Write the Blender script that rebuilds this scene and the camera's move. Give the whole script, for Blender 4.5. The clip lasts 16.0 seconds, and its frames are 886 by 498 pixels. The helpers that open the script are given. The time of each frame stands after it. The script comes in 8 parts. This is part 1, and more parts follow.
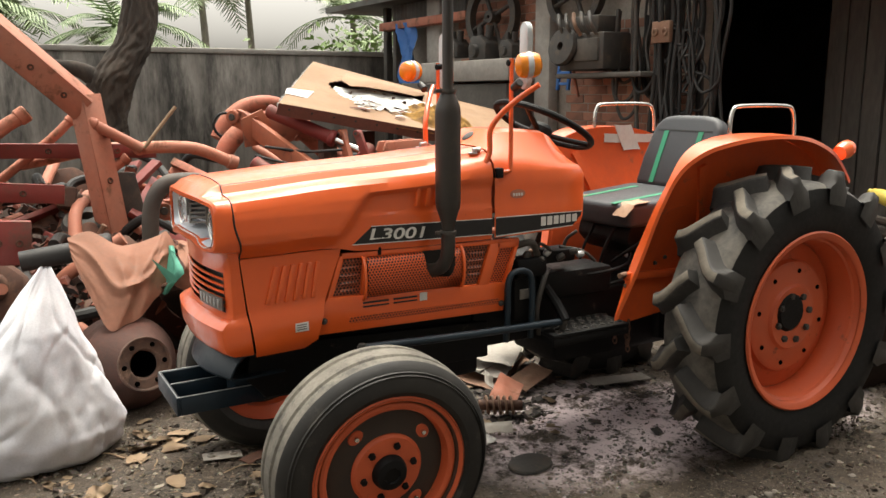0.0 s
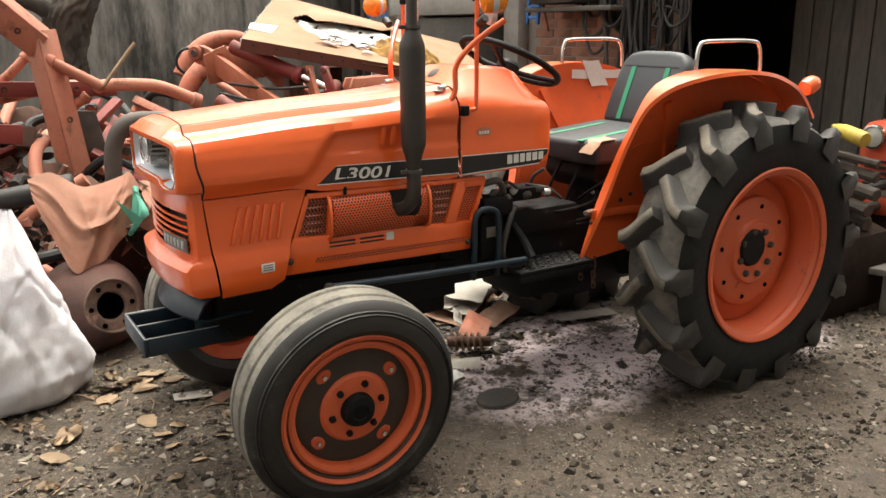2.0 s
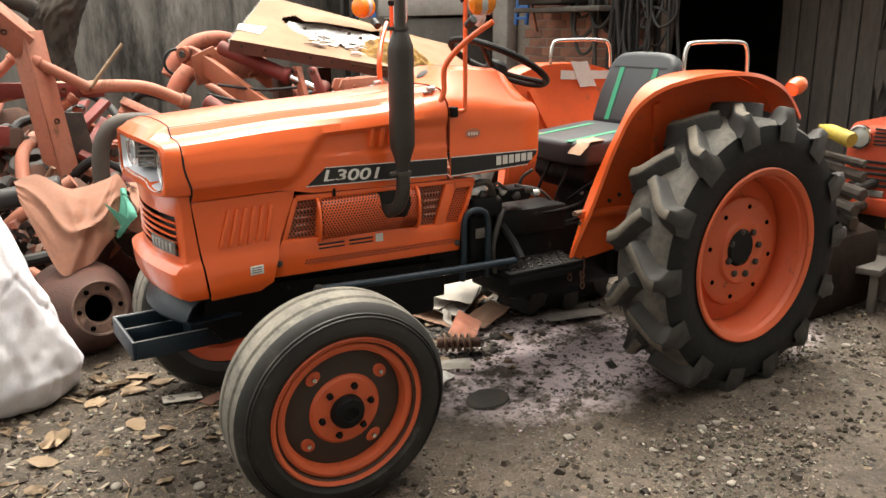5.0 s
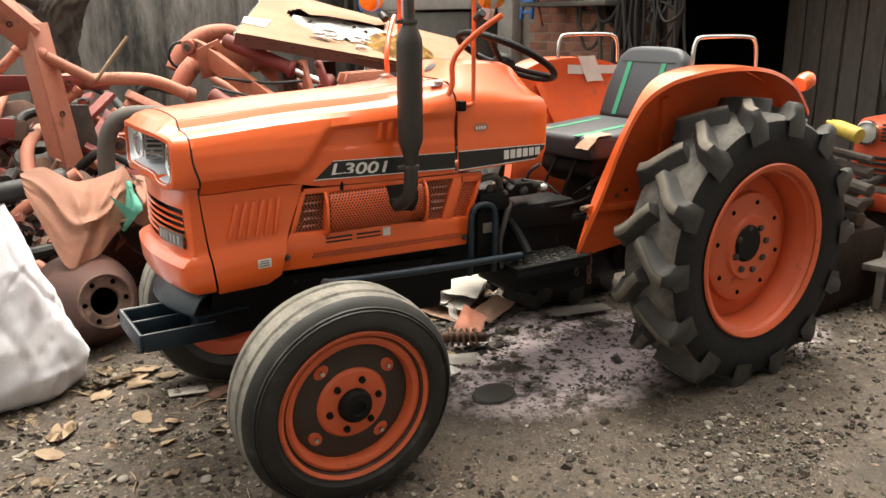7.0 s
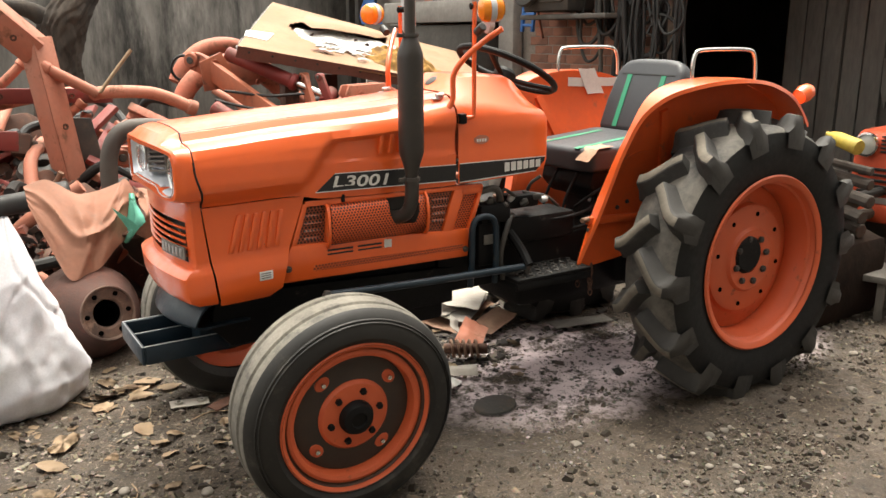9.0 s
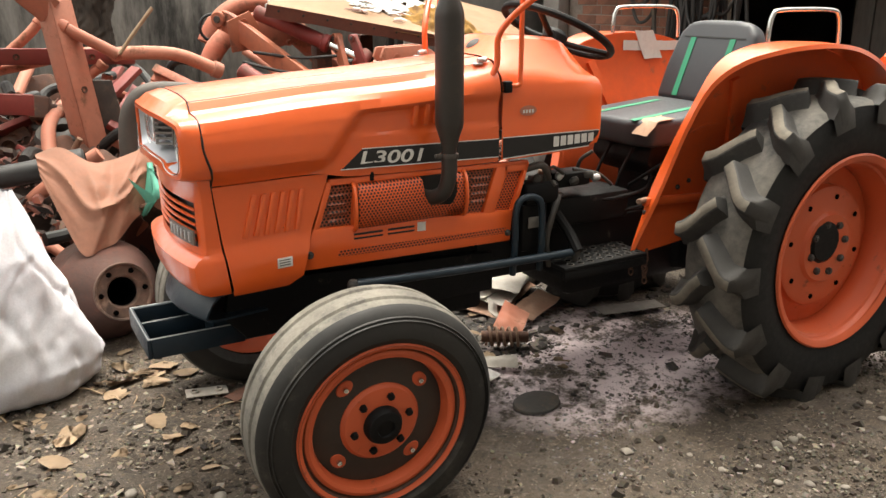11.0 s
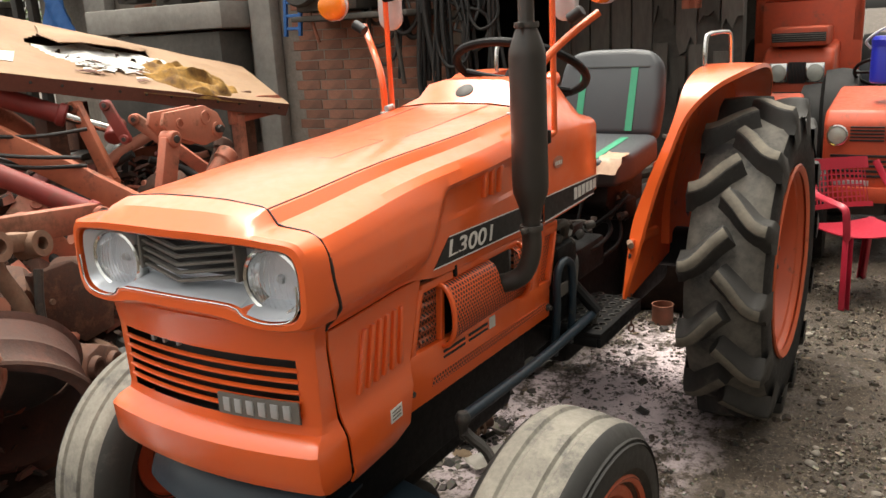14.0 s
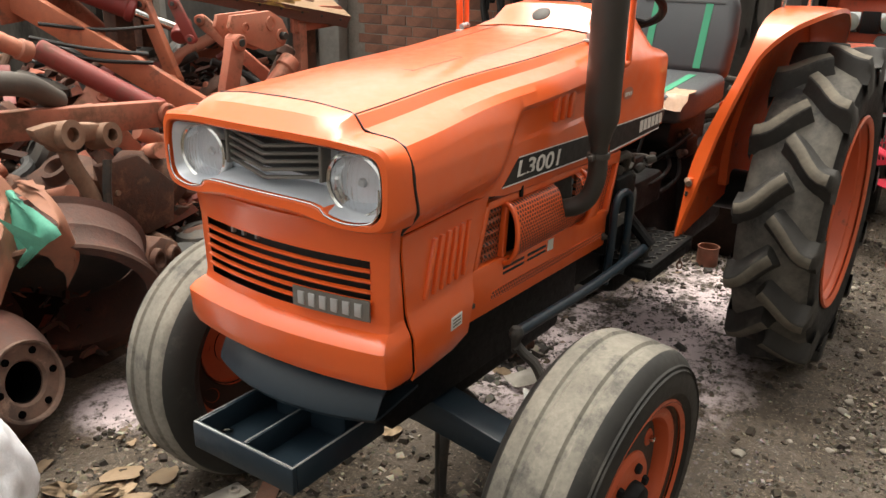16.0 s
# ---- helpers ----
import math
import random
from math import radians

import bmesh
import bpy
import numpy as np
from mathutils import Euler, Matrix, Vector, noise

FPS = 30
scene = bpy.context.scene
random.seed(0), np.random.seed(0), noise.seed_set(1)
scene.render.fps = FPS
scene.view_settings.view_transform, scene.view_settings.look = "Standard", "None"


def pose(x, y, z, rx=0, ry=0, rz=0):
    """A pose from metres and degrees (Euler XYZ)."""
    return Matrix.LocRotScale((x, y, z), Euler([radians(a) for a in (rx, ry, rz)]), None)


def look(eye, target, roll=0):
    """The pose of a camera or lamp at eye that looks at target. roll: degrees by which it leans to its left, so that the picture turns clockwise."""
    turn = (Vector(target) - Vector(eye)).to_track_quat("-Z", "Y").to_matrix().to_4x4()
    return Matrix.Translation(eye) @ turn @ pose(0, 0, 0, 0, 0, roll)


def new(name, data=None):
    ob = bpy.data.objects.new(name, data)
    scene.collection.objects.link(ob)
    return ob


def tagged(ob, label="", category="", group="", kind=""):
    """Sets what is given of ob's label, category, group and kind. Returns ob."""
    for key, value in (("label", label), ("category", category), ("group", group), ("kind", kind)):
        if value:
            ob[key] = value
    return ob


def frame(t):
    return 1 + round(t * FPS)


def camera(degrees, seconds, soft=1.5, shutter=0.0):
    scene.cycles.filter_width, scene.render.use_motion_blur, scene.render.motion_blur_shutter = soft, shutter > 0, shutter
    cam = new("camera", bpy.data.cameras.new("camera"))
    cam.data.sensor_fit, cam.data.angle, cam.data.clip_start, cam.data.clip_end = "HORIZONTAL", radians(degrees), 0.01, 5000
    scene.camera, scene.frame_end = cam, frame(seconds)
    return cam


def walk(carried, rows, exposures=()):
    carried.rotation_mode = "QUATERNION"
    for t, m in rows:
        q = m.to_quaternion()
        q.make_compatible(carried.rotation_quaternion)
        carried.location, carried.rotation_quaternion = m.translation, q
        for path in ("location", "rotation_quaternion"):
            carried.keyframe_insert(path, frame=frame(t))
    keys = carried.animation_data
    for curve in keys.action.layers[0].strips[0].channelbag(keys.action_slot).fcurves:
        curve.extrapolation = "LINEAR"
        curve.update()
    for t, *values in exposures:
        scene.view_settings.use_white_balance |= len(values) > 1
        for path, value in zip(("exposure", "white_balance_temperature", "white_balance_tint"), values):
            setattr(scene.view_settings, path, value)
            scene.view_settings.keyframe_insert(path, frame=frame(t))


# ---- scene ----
cam = camera(56.5, 16.0)
EXPOSURES = [(0.0, -0.05), (2.0, 0.18), (6.0, 0.32), (8.0, 0.34), (12.2, 0.27), (12.9, 0.24), (13.5, 0.0), (14.5, -0.03), (16.0, -0.04)]
PATH = [
    (0, (-0.933, -2.54, 1.359), (0.046, -0.836, 0.987), -0.2),
    (0.5, (-0.922, -2.536, 1.361), (0.064, -0.855, 0.908), -0.5),
    (1, (-0.924, -2.548, 1.369), (0.079, -0.89, 0.874), -0.4),
    (1.5, (-0.92, -2.557, 1.369), (0.09, -0.907, 0.862), -0.4),
    (2, (-0.916, -2.551, 1.367), (0.102, -0.91, 0.845), -0.3),
    (2.5, (-0.917, -2.551, 1.368), (0.1, -0.913, 0.836), -0.3),
    (3, (-0.916, -2.561, 1.372), (0.115, -0.93, 0.845), -0.3),
    (3.5, (-0.913, -2.566, 1.372), (0.132, -0.942, 0.854), -0.4),
    (6, (-0.916, -2.542, 1.37), (0.117, -0.914, 0.839), -0.2),
    (6.5, (-0.92, -2.54, 1.367), (0.114, -0.914, 0.832), -0.1),
    (7, (-0.927, -2.537, 1.368), (0.106, -0.91, 0.834), -0.1),
    (7.5, (-0.929, -2.543, 1.371), (0.098, -0.908, 0.847), -0.2),
    (8, (-0.931, -2.551, 1.371), (0.097, -0.912, 0.864), -0.4),
    (10.5, (-0.916, -2.483, 1.374), (0.126, -0.861, 0.842), 0.4),
    (11, (-0.782, -2.293, 1.36), (0.163, -0.633, 0.767), 0.0),
    (11.5, (-0.737, -2.159, 1.374), (0.215, -0.494, 0.807), 1.5),
    (12, (-0.916, -2.008, 1.368), (0.228, -0.444, 0.873), 1.3),
    (12.5, (-1.015, -1.742, 1.357), (0.311, -0.325, 0.873), 1.4),
    (13, (-1.055, -1.435, 1.339), (0.353, -0.077, 0.923), -0.3),
    (13.5, (-1.139, -1.255, 1.344), (0.393, -0.051, 0.896), -2.9),
    (14, (-1.264, -1.102, 1.363), (0.371, -0.071, 0.851), -3.1),
    (14.5, (-1.288, -1.057, 1.349), (0.346, -0.049, 0.788), -1.2),
    (15, (-1.288, -1.039, 1.35), (0.287, 0.062, 0.796), -0.0),
    (15.5, (-1.292, -1.043, 1.344), (0.257, 0.074, 0.752), 0.0),
    (16, (-1.349, -1.079, 1.358), (0.194, -0.003, 0.679), 0.9),
]
walk(cam, [(t, look(eye, target, roll)) for t, eye, target, roll in PATH], EXPOSURES)

# ---- light: a bright overcast sky, with a wide weak sun ----
SUN_AZ, SUN_EL = 60.0, 74.0
world = bpy.data.worlds.new("overcast_sky")
scene.world = world
world.use_nodes = True
wn, wl = world.node_tree.nodes, world.node_tree.links
sky = wn.new("ShaderNodeTexSky")
sky.sky_type = "NISHITA"
sky.sun_disc = False
sky.sun_elevation, sky.sun_rotation = radians(SUN_EL), radians(90 - SUN_AZ)
sky.air_density, sky.dust_density, sky.ozone_density = 1.0, 7.0, 1.0
grey = wn.new("ShaderNodeHueSaturation")
grey.inputs["Saturation"].default_value = 0.12
wl.new(sky.outputs[0], grey.inputs["Color"])
warm = wn.new("ShaderNodeMix")
warm.data_type, warm.blend_type = "RGBA", "MULTIPLY"
warm.inputs[0].default_value, warm.inputs[7].default_value = 1.0, (1.0, 0.955, 0.86, 1)
wl.new(grey.outputs[0], warm.inputs[6])
wl.new(warm.outputs[2], wn["Background"].inputs["Color"])
wn["Background"].inputs["Strength"].default_value = 0.41
sun = new("sun", bpy.data.lights.new("sun", "SUN"))
sun.data.energy, sun.data.angle, sun.data.color = 2.5, radians(40), (1.0, 0.945, 0.81)
sd = Vector((math.cos(radians(SUN_AZ)) * math.cos(radians(SUN_EL)), math.sin(radians(SUN_AZ)) * math.cos(radians(SUN_EL)), math.sin(radians(SUN_EL))))
sun.matrix_world = look(sd * 20, (0, 0, 0))

# ---- materials ----
def material(name, base, rough=0.6, metal=0.0, second=None, patch=3.0, amount=0.5, grain=60.0, grain_amount=0.12, bump=0.15, coat=0.0,
             wear=None, wear_scale=9.0, wear_at=0.62, wear_soft=0.06, wear_rough=0.85, spec=0.5, vary=0.0, stretch=(1, 1, 1)):
    """Base and second colour in large soft patches, fine grain in colour, gloss and relief, and worn or dirty spots of a third colour."""
    m = bpy.data.materials.new(name)
    m.use_nodes = True
    n, l = m.node_tree.nodes, m.node_tree.links
    b = n["Principled BSDF"]
    co = n.new("ShaderNodeTexCoord")
    mp = n.new("ShaderNodeMapping")
    mp.inputs["Scale"].default_value = stretch
    l.new(co.outputs["Object"], mp.inputs["Vector"])

    def noise_node(scale, detail, rough_):
        t = n.new("ShaderNodeTexNoise")
        t.inputs["Scale"].default_value, t.inputs["Detail"].default_value, t.inputs["Roughness"].default_value = scale, detail, rough_
        l.new(mp.outputs[0], t.inputs["Vector"])
        return t.outputs["Fac"]

    def span(value, a, z, lo=0.0, hi=1.0):
        r = n.new("ShaderNodeMapRange")
        r.inputs[1].default_value, r.inputs[2].default_value, r.inputs[3].default_value, r.inputs[4].default_value = a, z, lo, hi
        l.new(value, r.inputs[0])
        return r.outputs[0]

    def mix(fac, a, z, mode="MIX"):
        x = n.new("ShaderNodeMix")
        x.data_type, x.blend_type = "RGBA", mode
        for k, v in ((0, fac), (6, a), (7, z)):
            if isinstance(v, (float, int)):
                x.inputs[k].default_value = v
            elif isinstance(v, tuple):
                x.inputs[k].default_value = (*v, 1)
            else:
                l.new(v, x.inputs[k])
        return x.outputs[2]

    big = noise_node(patch, 5, 0.6)
    fine = noise_node(grain, 4, 0.65)
    second = second or tuple(c * 0.72 for c in base)
    col = mix(span(big, 0.35, 0.68, 0.0, amount), base, second)
    col = mix(1.0, col, mix(fine, (1 - grain_amount * 2.2,) * 3, (1 + grain_amount * 1.4,) * 3), "MULTIPLY")
    if vary:
        oi = n.new("ShaderNodeObjectInfo")
        col = mix(1.0, col, mix(oi.outputs["Random"], (1 - vary,) * 3, (1 + vary * 0.7,) * 3), "MULTIPLY")
    ro = span(fine, 0.3, 0.7, max(rough - 0.08, 0.02), min(rough + 0.1, 1))
    if wear:
        w = span(noise_node(wear_scale, 8, 0.72), wear_at - wear_soft, wear_at + wear_soft)
        col = mix(w, col, wear)
        x = n.new("ShaderNodeMix")
        l.new(w, x.inputs[0]), l.new(ro, x.inputs[2])
        x.inputs[3].default_value = wear_rough
        ro = x.outputs[0]
    l.new(col, b.inputs["Base Color"])
    l.new(ro, b.inputs["Roughness"])
    b.inputs["Metallic"].default_value = metal
    b.inputs["Specular IOR Level"].default_value = spec
    b.inputs["Coat Weight"].default_value = coat
    b.inputs["Coat Roughness"].default_value, b.inputs["Coat IOR"].default_value = 0.2, 1.55
    if bump:
        bp = n.new("ShaderNodeBump")
        bp.inputs["Strength"].default_value, bp.inputs["Distance"].default_value = bump, 0.004
        l.new(fine, bp.inputs["Height"])
        l.new(bp.outputs[0], b.inputs["Normal"])
    return m


ORANGE = (0.80, 0.122, 0.017)
paint = material("orange_paint", ORANGE, 0.44, second=(0.73, 0.105, 0.018), patch=2.5, amount=0.6, grain=25, grain_amount=0.03, bump=0.02, coat=1.0, spec=0.3,
                 wear=(0.12, 0.06, 0.04), wear_scale=24, wear_at=0.712, wear_soft=0.010)
paint_dull = material("dusty_unpolished_orange_paint", (0.68, 0.10, 0.018), 0.62, second=(0.52, 0.085, 0.025), patch=3, amount=0.9, grain=35, grain_amount=0.08, bump=0.06, spec=0.25,
                      wear=(0.16, 0.09, 0.06), wear_scale=9, wear_at=0.66, wear_soft=0.06)
paint_rim = material("orange_rim_paint", (0.60, 0.105, 0.034), 0.45, second=(0.42, 0.085, 0.035), patch=5, grain=40, grain_amount=0.05, bump=0.04,
                     wear=(0.13, 0.065, 0.04), wear_scale=12, wear_at=0.655, wear_soft=0.06)
paint_old = material("faded_red_paint", (0.42, 0.105, 0.058), 0.62, second=(0.43, 0.19, 0.12), patch=3, amount=0.8, grain=30, grain_amount=0.14, bump=0.2,
                     wear=(0.16, 0.075, 0.045), wear_scale=7, wear_at=0.57, wear_soft=0.07, vary=0.22)
paint_pale = material("sun_bleached_orange_paint", (0.47, 0.16, 0.095), 0.65, second=(0.46, 0.22, 0.15), patch=3, amount=0.8, grain=30, grain_amount=0.12, bump=0.2,
                      wear=(0.20, 0.09, 0.05), wear_scale=9, wear_at=0.60, wear_soft=0.05, vary=0.2)
paint_dark = material("dark_red_paint", (0.22, 0.030, 0.026), 0.55, second=(0.22, 0.06, 0.042), grain=30, grain_amount=0.12, bump=0.2,
                      wear=(0.13, 0.07, 0.05), wear_scale=7, wear_at=0.6, wear_soft=0.07, vary=0.15)
paint_loader = material("dusty_loader_orange", (0.40, 0.125, 0.060), 0.6, second=(0.30, 0.085, 0.045), patch=3, amount=0.9, grain=35, grain_amount=0.14, bump=0.2,
                        wear=(0.13, 0.065, 0.045), wear_scale=6, wear_at=0.60, wear_soft=0.06, vary=0.15)
rust = material("brown_rust", (0.115, 0.047, 0.027), 0.85, second=(0.07, 0.042, 0.032), patch=6, amount=0.9, grain=70, grain_amount=0.25, bump=0.5,
                wear=(0.20, 0.095, 0.055), wear_scale=10, wear_at=0.62, wear_soft=0.1, vary=0.25)
rust_pale = material("pale_rusty_iron", (0.25, 0.155, 0.105), 0.8, second=(0.17, 0.085, 0.05), patch=7, amount=0.9, grain=70, grain_amount=0.2, bump=0.5, vary=0.2)
iron = material("dark_greasy_iron", (0.035, 0.033, 0.031), 0.6, second=(0.07, 0.06, 0.05), patch=8, amount=0.8, grain=60, grain_amount=0.2, bump=0.35,
                wear=(0.11, 0.085, 0.06), wear_scale=11, wear_at=0.62, wear_soft=0.08, vary=0.2)
black = material("black_chassis_paint", (0.006, 0.006, 0.0065), 0.55, second=(0.010, 0.010, 0.010), patch=6, grain=60, grain_amount=0.12, bump=0.1, spec=0.15,
                 wear=(0.07, 0.06, 0.05), wear_scale=12, wear_at=0.68, wear_soft=0.06)
navy = material("blue_black_chassis_paint", (0.012, 0.023, 0.034), 0.38, second=(0.016, 0.027, 0.038), patch=6, grain=60, grain_amount=0.12, bump=0.08, spec=0.35,
                wear=(0.09, 0.08, 0.065), wear_scale=13, wear_at=0.69, wear_soft=0.05)
muffler_m = material("sooty_muffler_paint", (0.024, 0.022, 0.020), 0.40, second=(0.038, 0.030, 0.024), patch=6, amount=0.8, grain=45, grain_amount=0.12, bump=0.08,
                     wear=(0.07, 0.05, 0.036), wear_scale=9, wear_at=0.66, wear_soft=0.07)
rubber = material("black_tyre_rubber", (0.0085, 0.0085, 0.0088), 0.66, second=(0.014, 0.0135, 0.013), patch=5, amount=0.8, grain=50, grain_amount=0.2, bump=0.15, spec=0.25,
                  wear=(0.05, 0.046, 0.04), wear_scale=7, wear_at=0.69, wear_soft=0.09)
rubber_front = material("dusty_sidewall_rubber", (0.016, 0.0156, 0.015), 0.58, second=(0.028, 0.0265, 0.024), patch=5, amount=0.9, grain=50, grain_amount=0.2, bump=0.15, spec=0.3,
                        wear=(0.075, 0.069, 0.06), wear_scale=9, wear_at=0.655, wear_soft=0.1)
rubber_dusty = material("dusty_tread_rubber", (0.022, 0.0213, 0.0205), 0.75, second=(0.05, 0.047, 0.042), patch=6, amount=1.0, grain=50, grain_amount=0.2, bump=0.2,
                        wear=(0.13, 0.118, 0.10), wear_scale=6, wear_at=0.52, wear_soft=0.12)
rubber_tread = material("scuffed_lug_rubber", (0.019, 0.0183, 0.0175), 0.7, second=(0.042, 0.039, 0.035), patch=7, amount=0.9, grain=60, grain_amount=0.2, bump=0.2,
                        wear=(0.085, 0.077, 0.066), wear_scale=9, wear_at=0.64, wear_soft=0.1, vary=0.12)
lug_top_m = material("dried_mud_on_lug_faces", (0.17, 0.148, 0.116), 0.85, second=(0.085, 0.075, 0.06), patch=9, amount=0.9, grain=70, grain_amount=0.2, bump=0.25, vary=0.15)
tread_m = material("muddy_front_tread", (0.205, 0.19, 0.16), 0.92, second=(0.115, 0.106, 0.09), patch=7, amount=0.95, grain=90, grain_amount=0.24, bump=0.25,
                   wear=(0.06, 0.057, 0.052), wear_scale=11, wear_at=0.60, wear_soft=0.07)
mirror_m = material("bright_reflector_metal", (0.90, 0.90, 0.89), 0.10, 1.0, grain=80, grain_amount=0.0, bump=0.0)
chrome = material("chromed_steel", (0.72, 0.72, 0.70), 0.14, 1.0, grain=80, grain_amount=0.03, bump=0.0)
silver = material("silver_reflector_plastic", (0.70, 0.74, 0.80), 0.38, 0.45, grain=80, grain_amount=0.015, bump=0.0)
# black plastic; also painted in for the shade inside slots and recesses
dark_slot = material("black_plastic_and_dark_gaps", (0.012, 0.012, 0.012), 0.5, grain=60, grain_amount=0.1, bump=0.05)
slat_m = material("grey_grille_plastic", (0.16, 0.15, 0.135), 0.42, second=(0.115, 0.108, 0.097), patch=8, grain=60, grain_amount=0.12, bump=0.05)
vinyl = material("dark_grey_vinyl", (0.026, 0.030, 0.036), 0.50, second=(0.036, 0.040, 0.045), patch=4, grain=160, grain_amount=0.08, bump=0.12)
green_tape = material("green_trim_strip", (0.02, 0.25, 0.13), 0.5, grain=60, grain_amount=0.1, bump=0.05)
brown_tape = material("torn_brown_tape", (0.30, 0.17, 0.10), 0.5, second=(0.44, 0.30, 0.20), patch=14, amount=0.9, grain=60, grain_amount=0.12, bump=0.2)
white_m = material("white_sticker", (0.72, 0.71, 0.68), 0.5, second=(0.55, 0.53, 0.5), patch=14, grain=60, grain_amount=0.08, bump=0.05)
grey_plate = material("engraved_grey_plate", (0.45, 0.46, 0.46), 0.4, 0.4, grain=60, grain_amount=0.1, bump=0.05)
amber = material("amber_lens", (0.85, 0.26, 0.01), 0.2, grain=60, grain_amount=0.06, bump=0.1, coat=0.4)
white_plastic = material("grey_white_plastic", (0.52, 0.53, 0.55), 0.45, grain=60, grain_amount=0.06, bump=0.05)
mirror_back = material("dusty_mirror_shell", (0.48, 0.52, 0.54), 0.4, second=(0.36, 0.39, 0.4), patch=6, grain=60, grain_amount=0.08, bump=0.05)
concrete = material("weathered_concrete", (0.36, 0.34, 0.31), 0.9, second=(0.19, 0.178, 0.16), patch=2.6, amount=1.0, grain=18, grain_amount=0.25, bump=0.5,
                    wear=(0.05, 0.048, 0.044), wear_scale=3.2, wear_at=0.54, wear_soft=0.10, stretch=(1, 1, 0.22))
column_m = material("pale_concrete", (0.40, 0.385, 0.355), 0.9, second=(0.27, 0.255, 0.23), patch=2.2, amount=1.0, grain=22, grain_amount=0.15, bump=0.5)
mortar = material("grey_mortar", (0.36, 0.32, 0.275), 0.95, second=(0.24, 0.21, 0.18), patch=3, amount=0.9, grain=40, grain_amount=0.2, bump=0.5)
brick_m = material("red_brick", (0.42, 0.20, 0.135), 0.9, second=(0.34, 0.165, 0.115), patch=5, amount=0.9, grain=50, grain_amount=0.2, bump=0.5,
                   wear=(0.12, 0.08, 0.06), wear_scale=3, wear_at=0.6, wear_soft=0.1, vary=0.25)
sheet_m = material("dull_corrugated_sheet", (0.13, 0.13, 0.125), 0.7, 0.2, second=(0.075, 0.07, 0.065), patch=2, amount=1.0, grain=30, grain_amount=0.2, bump=0.2,
                   wear=(0.10, 0.055, 0.035), wear_scale=3, wear_at=0.62, wear_soft=0.1)
old_wood = material("grey_weathered_boards", (0.20, 0.185, 0.165), 0.9, second=(0.12, 0.11, 0.097), patch=3, amount=1.0, grain=40, grain_amount=0.25, bump=0.5, stretch=(1, 1, 0.2), vary=0.3)
soot = material("sooty_plaster", (0.12, 0.112, 0.10), 0.95, second=(0.07, 0.066, 0.06), patch=2, amount=1.0, grain=30, grain_amount=0.2, bump=0.4)
ply = material("water_stained_plywood", (0.33, 0.215, 0.13), 0.8, second=(0.27, 0.16, 0.09), patch=2.5, amount=1.0, grain=30, grain_amount=0.12, bump=0.2,
               wear=(0.24, 0.15, 0.085), wear_scale=4, wear_at=0.62, wear_soft=0.1)
ply_edge = material("brown_vinyl_edge", (0.17, 0.075, 0.055), 0.75, second=(0.17, 0.08, 0.06), patch=6, amount=0.9, grain=50, grain_amount=0.2, bump=0.3)
foil = material("torn_white_lining", (0.70, 0.70, 0.68), 0.6, second=(0.42, 0.40, 0.37), patch=12, amount=1.0, grain=40, grain_amount=0.2, bump=0.3)
foam = material("yellowed_foam", (0.40, 0.22, 0.045), 0.9, second=(0.11, 0.052, 0.016), patch=14, amount=1.0, grain=40, grain_amount=0.3, bump=0.8)
tan = material("tan_leatherette", (0.28, 0.128, 0.082), 0.7, second=(0.20, 0.096, 0.06), patch=3.5, amount=1.0, grain=60, grain_amount=0.1, bump=0.15, spec=0.3,
               wear=(0.16, 0.10, 0.075), wear_scale=9, wear_at=0.64, wear_soft=0.09)
sack_m = material("woven_white_plastic", (0.80, 0.81, 0.85), 0.5, second=(0.62, 0.63, 0.70), patch=3, amount=0.8, grain=150, grain_amount=0.1, bump=0.3)
blue_m = material("blue_plastic", (0.03, 0.13, 0.42), 0.5, second=(0.05, 0.2, 0.5), patch=5, grain=60, grain_amount=0.1, bump=0.1)
cooler_m = material("deep_blue_plastic", (0.02, 0.03, 0.42), 0.35, grain=60, grain_amount=0.05, bump=0.05)
chair_m = material("crimson_plastic", (0.40, 0.018, 0.04), 0.35, second=(0.32, 0.016, 0.035), grain=60, grain_amount=0.06, bump=0.05)
hose_m = material("black_hose_rubber", (0.012, 0.012, 0.012), 0.6, second=(0.026, 0.024, 0.022), patch=5, amount=0.9, grain=60, grain_amount=0.15, bump=0.1, vary=0.3)
bark = material("dark_grooved_bark", (0.095, 0.075, 0.06), 0.95, second=(0.05, 0.042, 0.036), patch=6, amount=1.0, grain=26, grain_amount=0.35, bump=1.0, stretch=(1, 1, 0.35))
# trunk and leaf colours are lightened to paint in distant haze
palm_bark = material("haze_paled_palm_bark", (0.30, 0.27, 0.22), 0.95, second=(0.20, 0.18, 0.15), patch=6, amount=1.0, grain=26, grain_amount=0.2, bump=0.6)
leaf_m = material("haze_paled_palm_leaf", (0.17, 0.25, 0.10), 0.6, second=(0.21, 0.29, 0.13), patch=1, amount=1.0, grain=10, grain_amount=0.15, bump=0.1, vary=0.2)
bush_m = material("haze_paled_broad_leaf", (0.19, 0.27, 0.09), 0.6, second=(0.12, 0.19, 0.06), patch=1, amount=1.0, grain=10, grain_amount=0.15, bump=0.1)
dry_leaf = material("dry_leaf", (0.33, 0.24, 0.155), 0.85, second=(0.22, 0.15, 0.09), patch=12, amount=0.9, grain=60, grain_amount=0.15, bump=0.3, vary=0.3)
